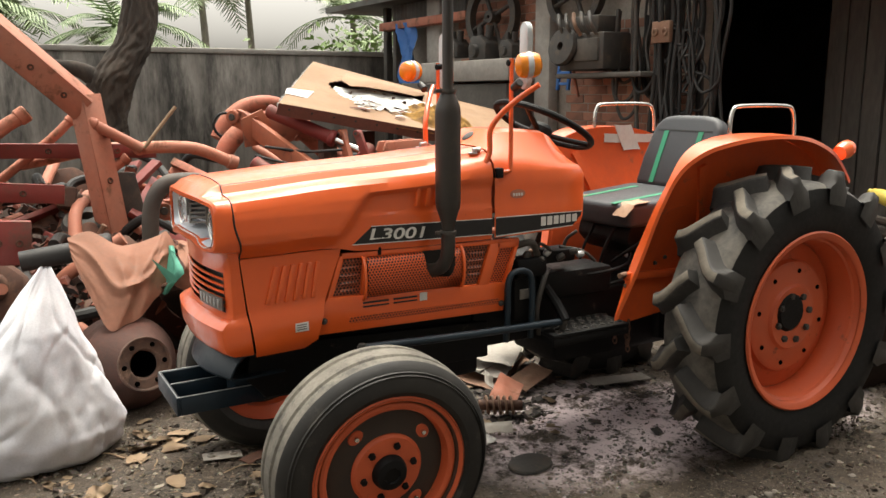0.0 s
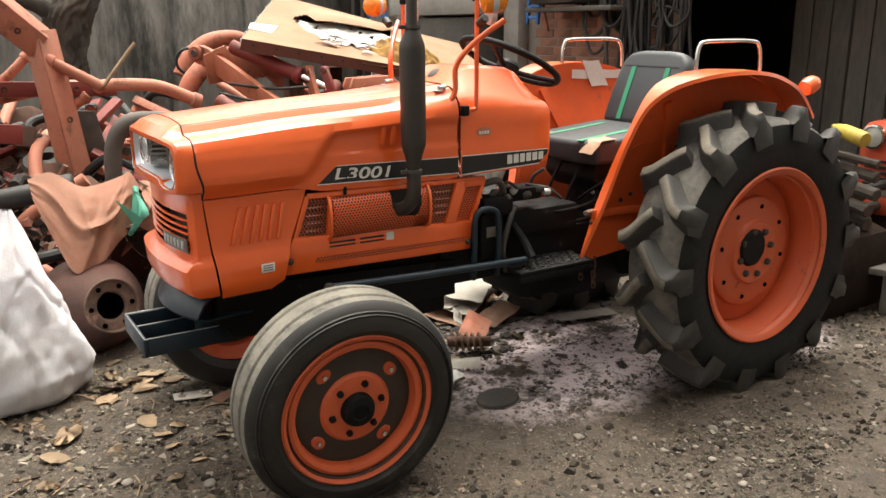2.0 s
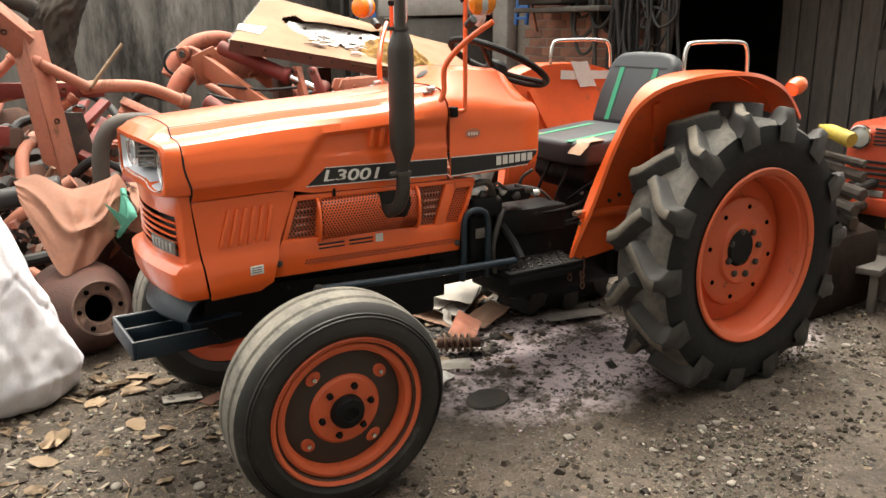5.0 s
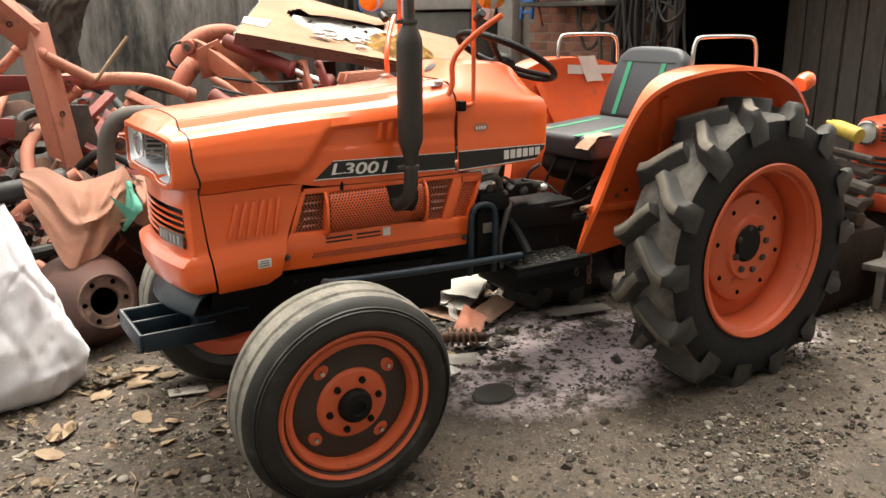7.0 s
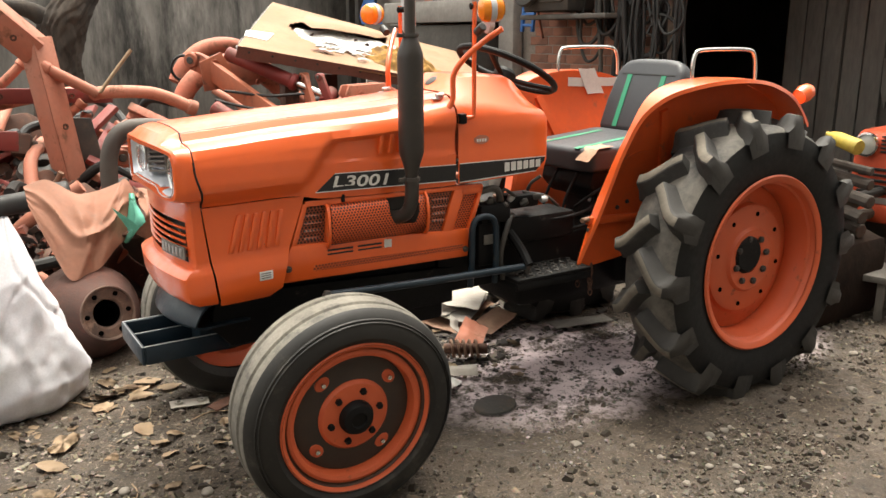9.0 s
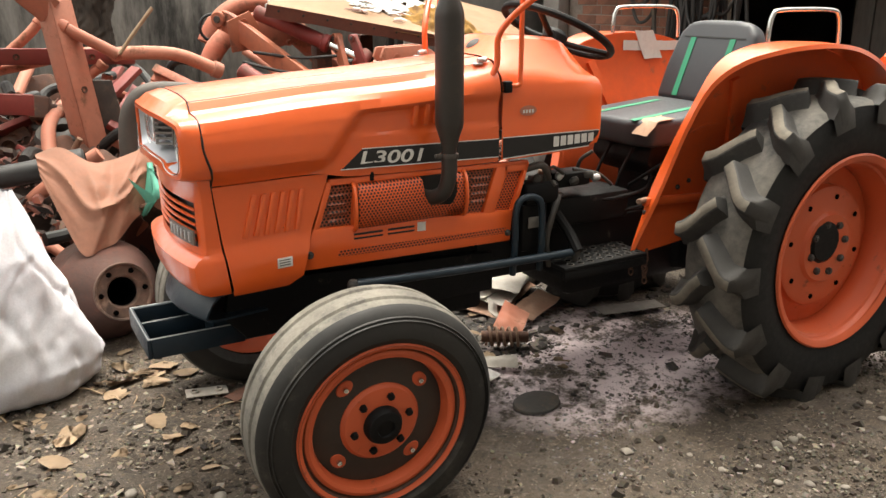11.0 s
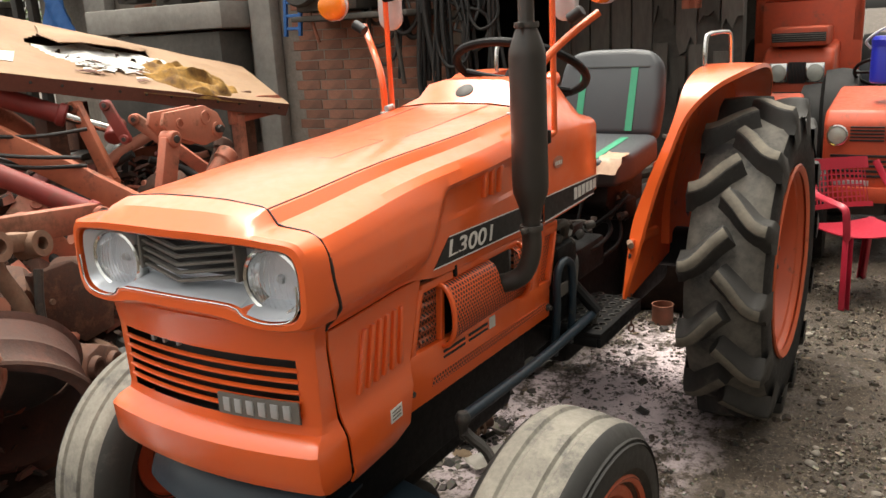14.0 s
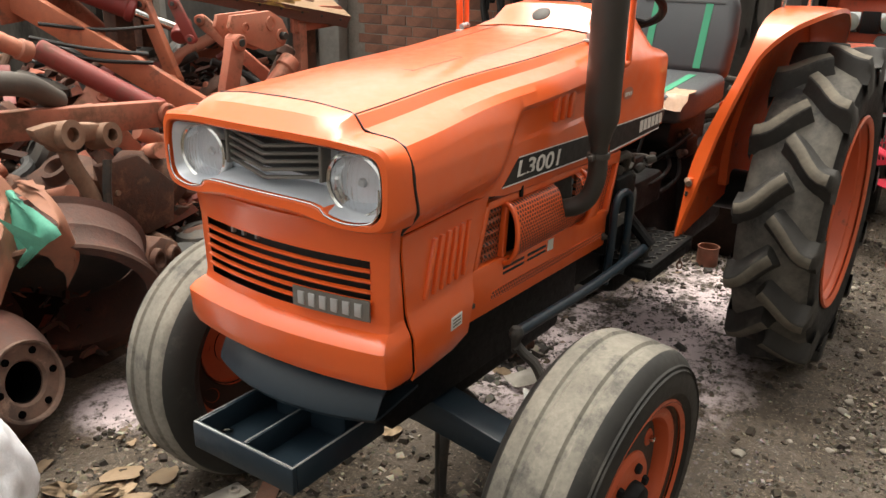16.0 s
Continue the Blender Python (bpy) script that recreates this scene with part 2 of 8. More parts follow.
stone_m = material("river_pebble", (0.25, 0.225, 0.19), 0.85, second=(0.14, 0.12, 0.10), patch=20, amount=1.0, grain=80, grain_amount=0.2, bump=0.4, vary=0.3)
tin_m = material("rusty_tin", (0.28, 0.10, 0.06), 0.6, 0.3, second=(0.16, 0.07, 0.04), patch=14, amount=0.9, grain=60, grain_amount=0.15, bump=0.2)
yellow_m = material("dirty_yellow_plastic", (0.55, 0.42, 0.05), 0.6, second=(0.35, 0.26, 0.05), patch=8, amount=0.9, grain=60, grain_amount=0.15, bump=0.2)
teal = material("teal_cloth", (0.10, 0.36, 0.26), 0.7, second=(0.06, 0.24, 0.18), patch=12, amount=0.9, grain=90, grain_amount=0.12, bump=0.2)
red_tractor = material("old_red_tractor_paint", (0.55, 0.075, 0.025), 0.5, second=(0.42, 0.07, 0.03), patch=3, amount=0.9, grain=30, grain_amount=0.1, bump=0.1,
                       wear=(0.17, 0.08, 0.05), wear_scale=6, wear_at=0.64, wear_soft=0.07)
hole_black = material("unlit_hole", (0.002, 0.002, 0.002), 0.95, grain=60, grain_amount=0.05, bump=0.0, spec=0.0)
# plain dark filler for the heap and the wood pile
core_m = material("dark_heap_filler", (0.030, 0.019, 0.014), 0.95, second=(0.018, 0.013, 0.011), patch=6, amount=1.0, grain=30, grain_amount=0.3, bump=0.8, spec=0.1)
dull_lens = material("dusty_lamp_lens", (0.46, 0.47, 0.42), 0.22, second=(0.32, 0.33, 0.30), patch=30, grain=60, grain_amount=0.1, bump=0.05, coat=0.5)


def glass_material(name, tint, rough):
    m = bpy.data.materials.new(name)
    m.use_nodes = True
    b = m.node_tree.nodes["Principled BSDF"]
    b.inputs["Base Color"].default_value = (*tint, 1)
    b.inputs["Transmission Weight"].default_value, b.inputs["Roughness"].default_value, b.inputs["IOR"].default_value = 1.0, rough, 1.45
    return m


lens_glass = glass_material("ribbed_lens_glass", (0.98, 0.985, 0.985), 0.0)
lens_glass.node_tree.nodes["Principled BSDF"].inputs["IOR"].default_value = 1.16
pane_glass = glass_material("dusty_window_glass", (0.6, 0.65, 0.66), 0.1)


def ground_material():
    """Trodden dark earth with wet patches, grit and pale ash, all in world metres."""
    m = bpy.data.materials.new("trodden_earth_and_ash")
    m.use_nodes = True
    n, l = m.node_tree.nodes, m.node_tree.links
    b = n["Principled BSDF"]
    co = n.new("ShaderNodeTexCoord")

    def tex(scale, detail=6, rough=0.65, shift=0.0):
        mp = n.new("ShaderNodeMapping")
        mp.inputs["Location"].default_value = (shift, shift * 0.7, 0)
        l.new(co.outputs["Object"], mp.inputs["Vector"])
        t = n.new("ShaderNodeTexNoise")
        t.inputs["Scale"].default_value, t.inputs["Detail"].default_value, t.inputs["Roughness"].default_value = scale, detail, rough
        l.new(mp.outputs[0], t.inputs["Vector"])
        return t.outputs["Fac"]

    def span(v, a, z, lo=0.0, hi=1.0):
        r = n.new("ShaderNodeMapRange")
        for k, x in enumerate((a, z, lo, hi)):
            r.inputs[k + 1].default_value = x
        l.new(v, r.inputs[0])
        return r.outputs[0]

    def math_node(op, a, c):
        x = n.new("ShaderNodeMath")
        x.operation = op
        for k, v in enumerate((a, c)):
            if isinstance(v, float):
                x.inputs[k].default_value = v
            else:
                l.new(v, x.inputs[k])
        return x.outputs[0]

    def mix(f, a, z):
        x = n.new("ShaderNodeMix")
        x.data_type = "RGBA"
        for k, v in ((0, f), (6, a), (7, z)):
            if isinstance(v, tuple):
                x.inputs[k].default_value = (*v, 1)
            else:
                l.new(v, x.inputs[k])
        return x.outputs[2]

    def blot(cx, cy, rx, ry):
        """1 in the middle of an ellipse on the ground, 0 outside."""
        mp = n.new("ShaderNodeMapping")
        mp.inputs["Location"].default_value = (-cx / rx, -cy / ry, 0)
        mp.inputs["Scale"].default_value = (1 / rx, 1 / ry, 0)
        l.new(co.outputs["Object"], mp.inputs["Vector"])
        v = n.new("ShaderNodeVectorMath")
        v.operation = "LENGTH"
        l.new(mp.outputs[0], v.inputs[0])
        return span(v.outputs["Value"], 1.0, 0.2)

    col = mix(span(tex(2.2), 0.35, 0.65), (0.072, 0.053, 0.037), (0.032, 0.0235, 0.0165))
    col = mix(span(tex(11, 8, 0.7), 0.52, 0.68), col, (0.085, 0.066, 0.049))
    col = mix(span(tex(85, 8, 0.8), 0.55, 0.62), col, (0.20, 0.165, 0.125))
    col = mix(span(tex(34, 8, 0.75, 4.0), 0.55, 0.62), col, (0.012, 0.010, 0.0085))
    ash_area = math_node("MAXIMUM", blot(1.25, -0.05, 0.80, 0.58), math_node("MAXIMUM", blot(1.95, -0.25, 0.75, 0.42), blot(0.0, 1.02, 0.26, 0.22)))
    ash = math_node("MULTIPLY", math_node("MULTIPLY", ash_area, span(tex(4.2, 9, 0.72, 2.0), 0.38, 0.50)), span(tex(24, 8, 0.75, 9.0), 0.36, 0.52))
    col = mix(span(ash, 0.05, 0.5), col, (0.64, 0.54, 0.56))
    # darker blot under the tractor's right side and beyond it
    dark_area = math_node("MULTIPLY", blot(0.9, 0.62, 1.0, 0.55), span(tex(3.0, 6, 0.7, 6.0), 0.36, 0.56))
    col = mix(span(dark_area, 0.1, 0.7), col, (0.018, 0.016, 0.014))
    l.new(col, b.inputs["Base Color"])
    l.new(span(tex(3.5, 6, 0.6, 3.0), 0.38, 0.62, 0.5, 0.95), b.inputs["Roughness"])
    b.inputs["Specular IOR Level"].default_value = 0.4
    bp = n.new("ShaderNodeBump")
    bp.inputs["Strength"].default_value, bp.inputs["Distance"].default_value = 1.0, 0.018
    add = math_node("ADD", math_node("MULTIPLY", tex(14, 8, 0.7), 0.7), math_node("MULTIPLY", tex(60, 6, 0.7), 0.5))
    l.new(add, bp.inputs["Height"])
    l.new(bp.outputs[0], b.inputs["Normal"])
    return m


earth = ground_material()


# ---- building helpers ----
def thing(name, label, category, m=None, group="", kind=""):
    ob = new(name)
    ob.empty_display_size = 0.1
    if m is not None:
        ob.matrix_basis = m
    return tagged(ob, label, category, group, kind)


def mesh_of(name, bm, mat, angle=32):
    me = bpy.data.meshes.new(name)
    bm.normal_update()
    bm.to_mesh(me)
    bm.free()
    for one in mat if isinstance(mat, (list, tuple)) else (mat,):
        me.materials.append(one)
    me.shade_smooth()
    me.set_sharp_from_angle(angle=radians(angle))
    return me


def part(name, bm, mat, parent, label="", angle=32):
    ob = new(name, mesh_of(name, bm, mat, angle))
    ob.parent = parent
    return tagged(ob, label)


def solo(name, bm, mat, label, category, m=None, group="", kind="", angle=32):
    """A thing of one mesh."""
    ob = new(name, mesh_of(name, bm, mat, angle))
    if m is not None:
        ob.matrix_basis = m
    return tagged(ob, label, category, group, kind)


def piece(name, me, parent, m=None):
    """A repeat that shares a mesh."""
    ob = new(name, me)
    ob.parent = parent
    if m is not None:
        ob.matrix_basis = m
    return ob


def bevelled(bm, geom_edges, r, seg=2):
    bmesh.ops.bevel(bm, geom=geom_edges, offset=r, segments=seg, profile=0.5, affect="EDGES", clamp_overlap=True)


def box(bm, x0, x1, y0, y1, z0, z1, r=0.0, m=None, seg=2):
    o = bmesh.new()
    bmesh.ops.create_cube(o, size=1)
    bmesh.ops.transform(o, matrix=Matrix.LocRotScale(((x0 + x1) / 2, (y0 + y1) / 2, (z0 + z1) / 2), None, (abs(x1 - x0), abs(y1 - y0), abs(z1 - z0))), verts=o.verts)
    if r:
        bevelled(o, o.edges[:], min(r, abs(x1 - x0) * 0.45, abs(y1 - y0) * 0.45, abs(z1 - z0) * 0.45), seg)
    return join(bm, o, m)


def join(bm, o, m=None):
    if m is not None:
        bmesh.ops.transform(o, matrix=m, verts=o.verts)
    me = bpy.data.meshes.new("tmp")
    o.to_mesh(me)
    o.free()
    bm.from_mesh(me)
    bpy.data.meshes.remove(me)
    return bm


def prism(bm, pts, a, b, plane="xz", r=0.0, m=None, seg=2):
    """A flat outline (two coordinates of the plane) drawn out from a to b along the third axis."""
    o = bmesh.new()

    def at(u, v, w):
        return {"xz": (u, w, v), "xy": (u, v, w), "yz": (w, u, v)}[plane]
    lo = [o.verts.new(at(u, v, a)) for u, v in pts]
    hi = [o.verts.new(at(u, v, b)) for u, v in pts]
    o.faces.new(lo)
    o.faces.new(hi)
    k = len(pts)
    for i in range(k):
        o.faces.new((lo[i], lo[(i + 1) % k], hi[(i + 1) % k], hi[i]))
    bmesh.ops.recalc_face_normals(o, faces=o.faces)
    if r:
        bevelled(o, o.edges[:], r, seg)
    return join(bm, o, m)


def lathe(bm, prof, seg=48, m=None, closed=False, mats=None):
    """A profile of (radius, height) turned round the local z axis."""
    o = bmesh.new()
    rings = []
    for rr, h in prof:
        if rr < 1e-6:
            rings.append([o.verts.new((0, 0, h))])
        else:
            rings.append([o.verts.new((rr * math.cos(2 * math.pi * i / seg), rr * math.sin(2 * math.pi * i / seg), h)) for i in range(seg)])
    pairs = list(zip(rings, rings[1:])) + ([(rings[-1], rings[0])] if closed else [])
    for k, (a, b) in enumerate(pairs):
        for i in range(seg):
            j = (i + 1) % seg
            if len(a) == 1 and len(b) == 1:
                continue
            if len(a) == 1:
                f = o.faces.new((a[0], b[i], b[j]))
            elif len(b) == 1:
                f = o.faces.new((a[i], b[0], a[j]))
            else:
                f = o.faces.new((a[i], b[i], b[j], a[j]))
            if mats:
                f.material_index = mats[k]
    bmesh.ops.recalc_face_normals(o, faces=o.faces)
    return join(bm, o, m)


def along(p0, p1):
    """The pose that takes the z axis from p0 towards p1."""
    d = Vector(p1) - Vector(p0)
    return Matrix.Translation(p0) @ d.to_track_quat("Z", "Y").to_matrix().to_4x4(), d.length


def rod(bm, p0, p1, r0, r1=None, seg=14):
    m, h = along(p0, p1)
    r1 = r0 if r1 is None else r1
    c = min(r0, r1) * 0.15
    return lathe(bm, [(0, 0), (r0 - c, 0), (r0, c), (r1, h - c), (r1 - c, h), (0, h)], seg, m)


def smooth_path(pts, n=8):
    p = [Vector(q) for q in pts]
    if len(p) < 3:
        return p
    p = [p[0] * 2 - p[1]] + p + [p[-1] * 2 - p[-2]]
    out = []
    for i in range(1, len(p) - 2):
        for k in range(n):
            t = k / n
            a, b, c, d = p[i - 1], p[i], p[i + 1], p[i + 2]
            out.append(0.5 * ((2 * b) + (c - a) * t + (2 * a - 5 * b + 4 * c - d) * t * t + (3 * b - a - 3 * c + d) * t ** 3))
    out.append(p[-2])
    return out


def tube(bm, pts, r, seg=10, n=8, r_end=None, smooth=True, flat=1.0):
    """A round (or flattened) bar along a bent path."""
    p = smooth_path(pts, n) if smooth else [Vector(q) for q in pts]
    o = bmesh.new()
    rings = []
    side = None
    for i, q in enumerate(p):
        d = (p[min(i + 1, len(p) - 1)] - p[max(i - 1, 0)]).normalized()
        if side is None:
            side = d.orthogonal().normalized()
        side = (side - d * side.dot(d)).normalized()
        up = d.cross(side)
        rr = r if r_end is None else r + (r_end - r) * i / (len(p) - 1)
        rings.append([o.verts.new(q + side * (rr * math.cos(2 * math.pi * k / seg)) + up * (rr * flat * math.sin(2 * math.pi * k / seg))) for k in range(seg)])
    for a, b in zip(rings, rings[1:]):
        for k in range(seg):
            o.faces.new((a[k], a[(k + 1) % seg], b[(k + 1) % seg], b[k]))
    o.faces.new(rings[0][::-1])
    o.faces.new(rings[-1])
    bmesh.ops.recalc_face_normals(o, faces=o.faces)
    return join(bm, o)


def strip(bm, a, b, thick=0.0):
    """A sheet between two rows of points, drawn out by thick along its normals."""
    o = bmesh.new()
    va, vb = [o.verts.new(q) for q in a], [o.verts.new(q) for q in b]
    for i in range(len(a) - 1):
        o.faces.new((va[i], va[i + 1], vb[i + 1], vb[i]))
    return sheet(bm, o, thick)


def sheet(bm, o, thick):
    bmesh.ops.recalc_face_normals(o, faces=o.faces)
    if thick:
        bmesh.ops.solidify(o, geom=o.faces[:], thickness=thick)
    return join(bm, o)


def grid_sheet(bm, rows, thick=0.0, mat=0):
    """A sheet through rows of points, all of one length."""
    o = bmesh.new()
    v = [[o.verts.new(q) for q in row] for row in rows]
    for a, b in zip(v, v[1:]):
        for i in range(len(a) - 1):
            o.faces.new((a[i], a[i + 1], b[i + 1], b[i])).material_index = mat
    return sheet(bm, o, thick)


def smoothstep(a, b, x):
    t = min(max((x - a) / (b - a), 0.0), 1.0)
    return t * t * (3 - 2 * t)


def lerp(a, b, t):
    return a + (b - a) * t


def interp(x, xs, ys):
    return float(np.interp(x, xs, ys))


def nrm(x, y, z, s=1.0):
    return noise.noise(Vector((x * s, y * s, z * s)))


# ---- the ground and the buildings ----
def spaced(lo, hi, step, reach):
    mid = list(np.arange(lo, hi + 1e-6, step))
    out, gap, x = [], step, 0.0
    while x < reach:
        gap *= 1.5
        x += gap
        out.append(x)
    return [lo - q for q in reversed(out)] + mid + [hi + q for q in out]


def ground_height(x, y):
    near = 1.0 if abs(x) < 30 and abs(y) < 30 else 0.3
    h = 0.012 * nrm(x, y, 0, 1.7) + 0.010 * nrm(x, y, 3, 4.5) + 0.006 * nrm(x, y, 7, 13)
    for cx, cy in ((1.69, -0.635), (0.0, -0.5), (0.0, 0.5), (1.69, 0.635)):
        h *= smoothstep(0.1, 0.4, math.hypot(x - cx, y - cy))
    h += 0.05 * smoothstep(2.2, 3.6, y) * (1 + nrm(x, y, 2, 2)) * near
    return h


def build_ground():
    xs, ys = spaced(-2.5, 6.5, 0.05, 900), spaced(-2.6, 5.0, 0.05, 900)
    verts = [(x, y, ground_height(x, y)) for y in ys for x in xs]
    k = len(xs)
    faces = [(j * k + i, j * k + i + 1, (j + 1) * k + i + 1, (j + 1) * k + i) for j in range(len(ys) - 1) for i in range(k - 1)]
    me = bpy.data.meshes.new("ground")
    me.from_pydata(verts, [], faces)
    me.materials.append(earth)
    me.shade_smooth()
    tagged(new("ground", me), "dark trodden earth yard with pale ash, grit and a darker patch", "ground", kind="structure")


build_ground()

WALL_Y, WALL_TOP = 6.95, 1.86
bm = bmesh.new()
box(bm, -14, 3.9, WALL_Y, WALL_Y + 0.18, -0.1, WALL_TOP - 0.06, 0.01)
wall_yard = solo("wall_yard", bm, concrete, "streaked grey concrete boundary wall of the yard", "wall", kind="structure")
bm = bmesh.new()
box(bm, -14, 3.9, WALL_Y - 0.03, WALL_Y + 0.21, WALL_TOP - 0.06, WALL_TOP, 0.012)
solo("wall_coping", bm, column_m, "pale concrete coping on the boundary wall", "coping", kind="structure")

FX = 3.3
bm = bmesh.new()
box(bm, FX + 0.02, FX + 0.2, 1.35, 5.2, -0.1, 2.20)
wall_facade = solo("wall_facade", bm, mortar, "sooty brick workshop wall", "wall", kind="structure")
bm = bmesh.new()
box(bm, 4.6, 4.72, -0.1, 1.2, -0.1, 2.20)
wall_shed = solo("wall_shed", bm, soot, "dark grey shed wall beside the doorway", "wall", kind="structure")
# assumed room behind the doorway, closed in so the doorway stays dark
bm = bmesh.new()
box(bm, 8.0, 8.15, -.6, 6.9, -0.1, 2.9)
solo("wall_back", bm, soot, "dark back wall inside the workshop", "wall", kind="structure")
bm = bmesh.new()
box(bm, 4.72, 8.2, 1.05, 1.2, -0.1, 2.9)
solo("wall_inner", bm, soot, "dark inner wall of the workshop", "wall", kind="structure")
bm = bmesh.new()
box(bm, FX + 0.2, 8.2, 5.2, 5.35, -0.1, 2.9)
solo("wall_north", bm, soot, "dark end wall of the workshop", "wall", kind="structure")
# roof height is assumed, kept low so the hood reflects sky above it
bm = bmesh.new()
box(bm, 3.0, 9.4, -0.2, 6.4, 2.20, 2.26)
solo("ceiling", bm, sheet_m, "dark sheet roof of the workshop", "roof", kind="structure")
for cy, w in ((2.76, 0.19), (4.4, 0.24)):
    bm = bmesh.new()
    box(bm, FX - 0.10, FX + 0.01, cy - w / 2, cy + w / 2, -0.05, 2.19, 0.02)
    solo("column", bm, column_m, "pale chipped concrete column in the workshop wall", "column", kind="structure", group="workshop columns")

# walls added behind the camera, unseen, to hold back low sky light
for nm, q in (("wall_south", (-5.2, 9, -4.4, -4.2)), ("wall_west", (-5.2, -5.0, -4.2, 6.5))):
    bm = bmesh.new()
    box(bm, q[0], q[1], q[2], q[3], -0.1, 1.2 if nm == "wall_west" else 6.5)
    solo(nm, bm, concrete, "plain weathered concrete wall added out of view to shade the yard", "wall", kind="structure")


# ---- the tractor: front axle at x = 0, nose towards -x ----
tractor = thing("tractor", "orange compact farm tractor with a repainted hood, parked on bare earth", "tractor")


def mirrored(rows):
    """Half sections (y >= 0 outwards) to whole ones, from the left side to the right."""
    return [[(x, -y, z) for x, y, z in row][::-1] + [(x, y, z) for x, y, z in row][1:] for row in rows]


TOP_F = [(0, 1.100), (.07, 1.099), (.14, 1.092), (.152, 1.086), (.166, 1.066), (.18, 1.062), (.222, 1.058), (.242, 1.048), (.254, 1.025)]
TOP_R = [(0, 1.178), (.085, 1.177), (.178, 1.168), (.189, 1.163), (.202, 1.148), (.212, 1.142), (.226, 1.128), (.235, 1.110), (.240, 1.088)]
HOOD_X0, HOOD_X1 = -0.297, 0.583


def hood_side(x, z):
    """Half width of the hood's side: a bulge in front, a flat field for the stripe behind a slanting edge."""
    bulge = interp(z, [.872, .885, .893, .908, .93, .95, 1.0, 1.025, 1.09], [.219, .220, .223, .238, .255, .258, .258, .254, .252])
    flat = interp(z, [.872, .90, .982, .990, 1.05, 1.066, 1.085], [.231, .2345, .2345, .229, .229, .236, .240])
    d = 0.010 + (z - 0.89) * 0.77
    return lerp(bulge, flat, smoothstep(d - 0.035, d + 0.03, x))


def build_hood():
    rows = []
    n = 80
    for k in range(n + 1):
        x = lerp(HOOD_X0, HOOD_X1, k / n)
        w = (x - HOOD_X0) / (HOOD_X1 - HOOD_X0)
        row = [(x, lerp(ya, yb, w), lerp(za, zb, w)) for (ya, za), (yb, zb) in zip(TOP_F, TOP_R)]
        ytop, ztop, zlow = row[-1][1], row[-1][2], lerp(.885, .872, smoothstep(0.0, 0.1, x))
        for j in range(1, 25):
            z = lerp(ztop, zlow, j / 24)
            y = lerp(ytop, hood_side(x, z), smoothstep(0, 2.5, j))
            row.append((x + 0.02 * smoothstep(1.0, 0.9, z) * (1 - w) ** 8, y, z))
        rows.append(row)
    bm = bmesh.new()
    grid_sheet(bm, mirrored(rows))
    hood = part("hood", bm, paint, tractor, "glossy orange sheet-metal hood", 24)
    for s in (-1, 1):
        for u in (0.30, 0.335, 0.37):
            bm = bmesh.new()
            prism(bm, [(u - 0.012, 1.002), (u + 0.004, 1.002), (u + 0.012, 1.062), (u - 0.004, 1.062)], s * 0.222, s * 0.2405, "xz", 0.004)
            part("louvre", bm, paint, hood)
    # seams of the top panel
    bm = bmesh.new()
    for s in (-1, 1):
        tube(bm, [(lerp(HOOD_X0, HOOD_X1, t), s * lerp(.148, .186, t), lerp(1.0885, 1.1648, t)) for t in np.linspace(0, 1, 12)], .0011, 6, smooth=False)
        tube(bm, [(lerp(-.05, HOOD_X1, t), s * lerp(.085, .10, t), lerp(1.1182, 1.1765, t)) for t in np.linspace(0, 1, 12)], .0008, 6, smooth=False)
    part("panel_seam", bm, dark_slot, hood)
    bm = bmesh.new()
    for a, c in (((-.02, -.07), (.16, -.07)), ((.16, -.07), (.16, .035)), ((-.02, .035), (-.02, -.07))):
        tube(bm, [Vector((lerp(a[0], c[0], t), lerp(a[1], c[1], t), 1.1255 + (lerp(a[0], c[0], t) + .0) * .0886)) for t in (0, .5, 1)], .0007, 5, smooth=False)
    part("flap_seam", bm, rust, hood)
    for s in (-1, 1):
        bm = bmesh.new()
        rod(bm, (.535, s * .186, 1.170), (.565, s * .186, 1.173), .008, seg=12)
        rod(bm, (.556, s * .176, 1.176), (.556, s * .198, 1.170), .005, seg=10)
        box(bm, .520, .548, s * .176, s * .196, 1.157, 1.163, .002)
        part("hood_latch", bm, grey_plate, hood, "small steel hood latch")
    # open joint between the hood and the nose
    bm = bmesh.new()
    half = [(x - .001, y * 1.002, z + .0008) for x, y, z in rows[0]]
    tube(bm, [(x, -y, z) for x, y, z in half[9:]], .0028, 6, smooth=False)
    tube(bm, half[9:], .0028, 6, smooth=False)
    tube(bm, [(x, -y, z) for x, y, z in half[9::-1]] + half[1:10], .0014, 6, smooth=False)
    part("front_joint", bm, dark_slot, hood)
    # lower front side panels with slanted ribs
    for s in (-1, 1):
        rows = []
        for j in range(13):
            z = lerp(0.597, 0.883, j / 12)
            x0, x1 = interp(z, [.60, .734, .885], [-.245, -.261, -.277]), interp(z, [.595, .618, .743, .858, .885], [-.10, -.055, -.02, .028, .035])
            y = interp(z, [.595, .62, .70, .725, .87, .885], [.214, .226, .228, .216, .216, .220])
            rows.append([(lerp(x0, x1, i / 10), s * y, z) for i in range(11)])
        bm = bmesh.new()
        grid_sheet(bm, rows, 0.004 * s)
        panel = part("front_side_panel", bm, paint, tractor)
        for u in range(6):
            bm = bmesh.new()
            a, c = lerp(-.218, -.072, u / 5), lerp(-.186, -.052, u / 5)
            prism(bm, [(a, .748), (a + .015, .7475), (c + .015, .851), (c, .852)], s * 0.212, s * 0.2268, "xz", 0.004)
            part("rib", bm, paint, panel)
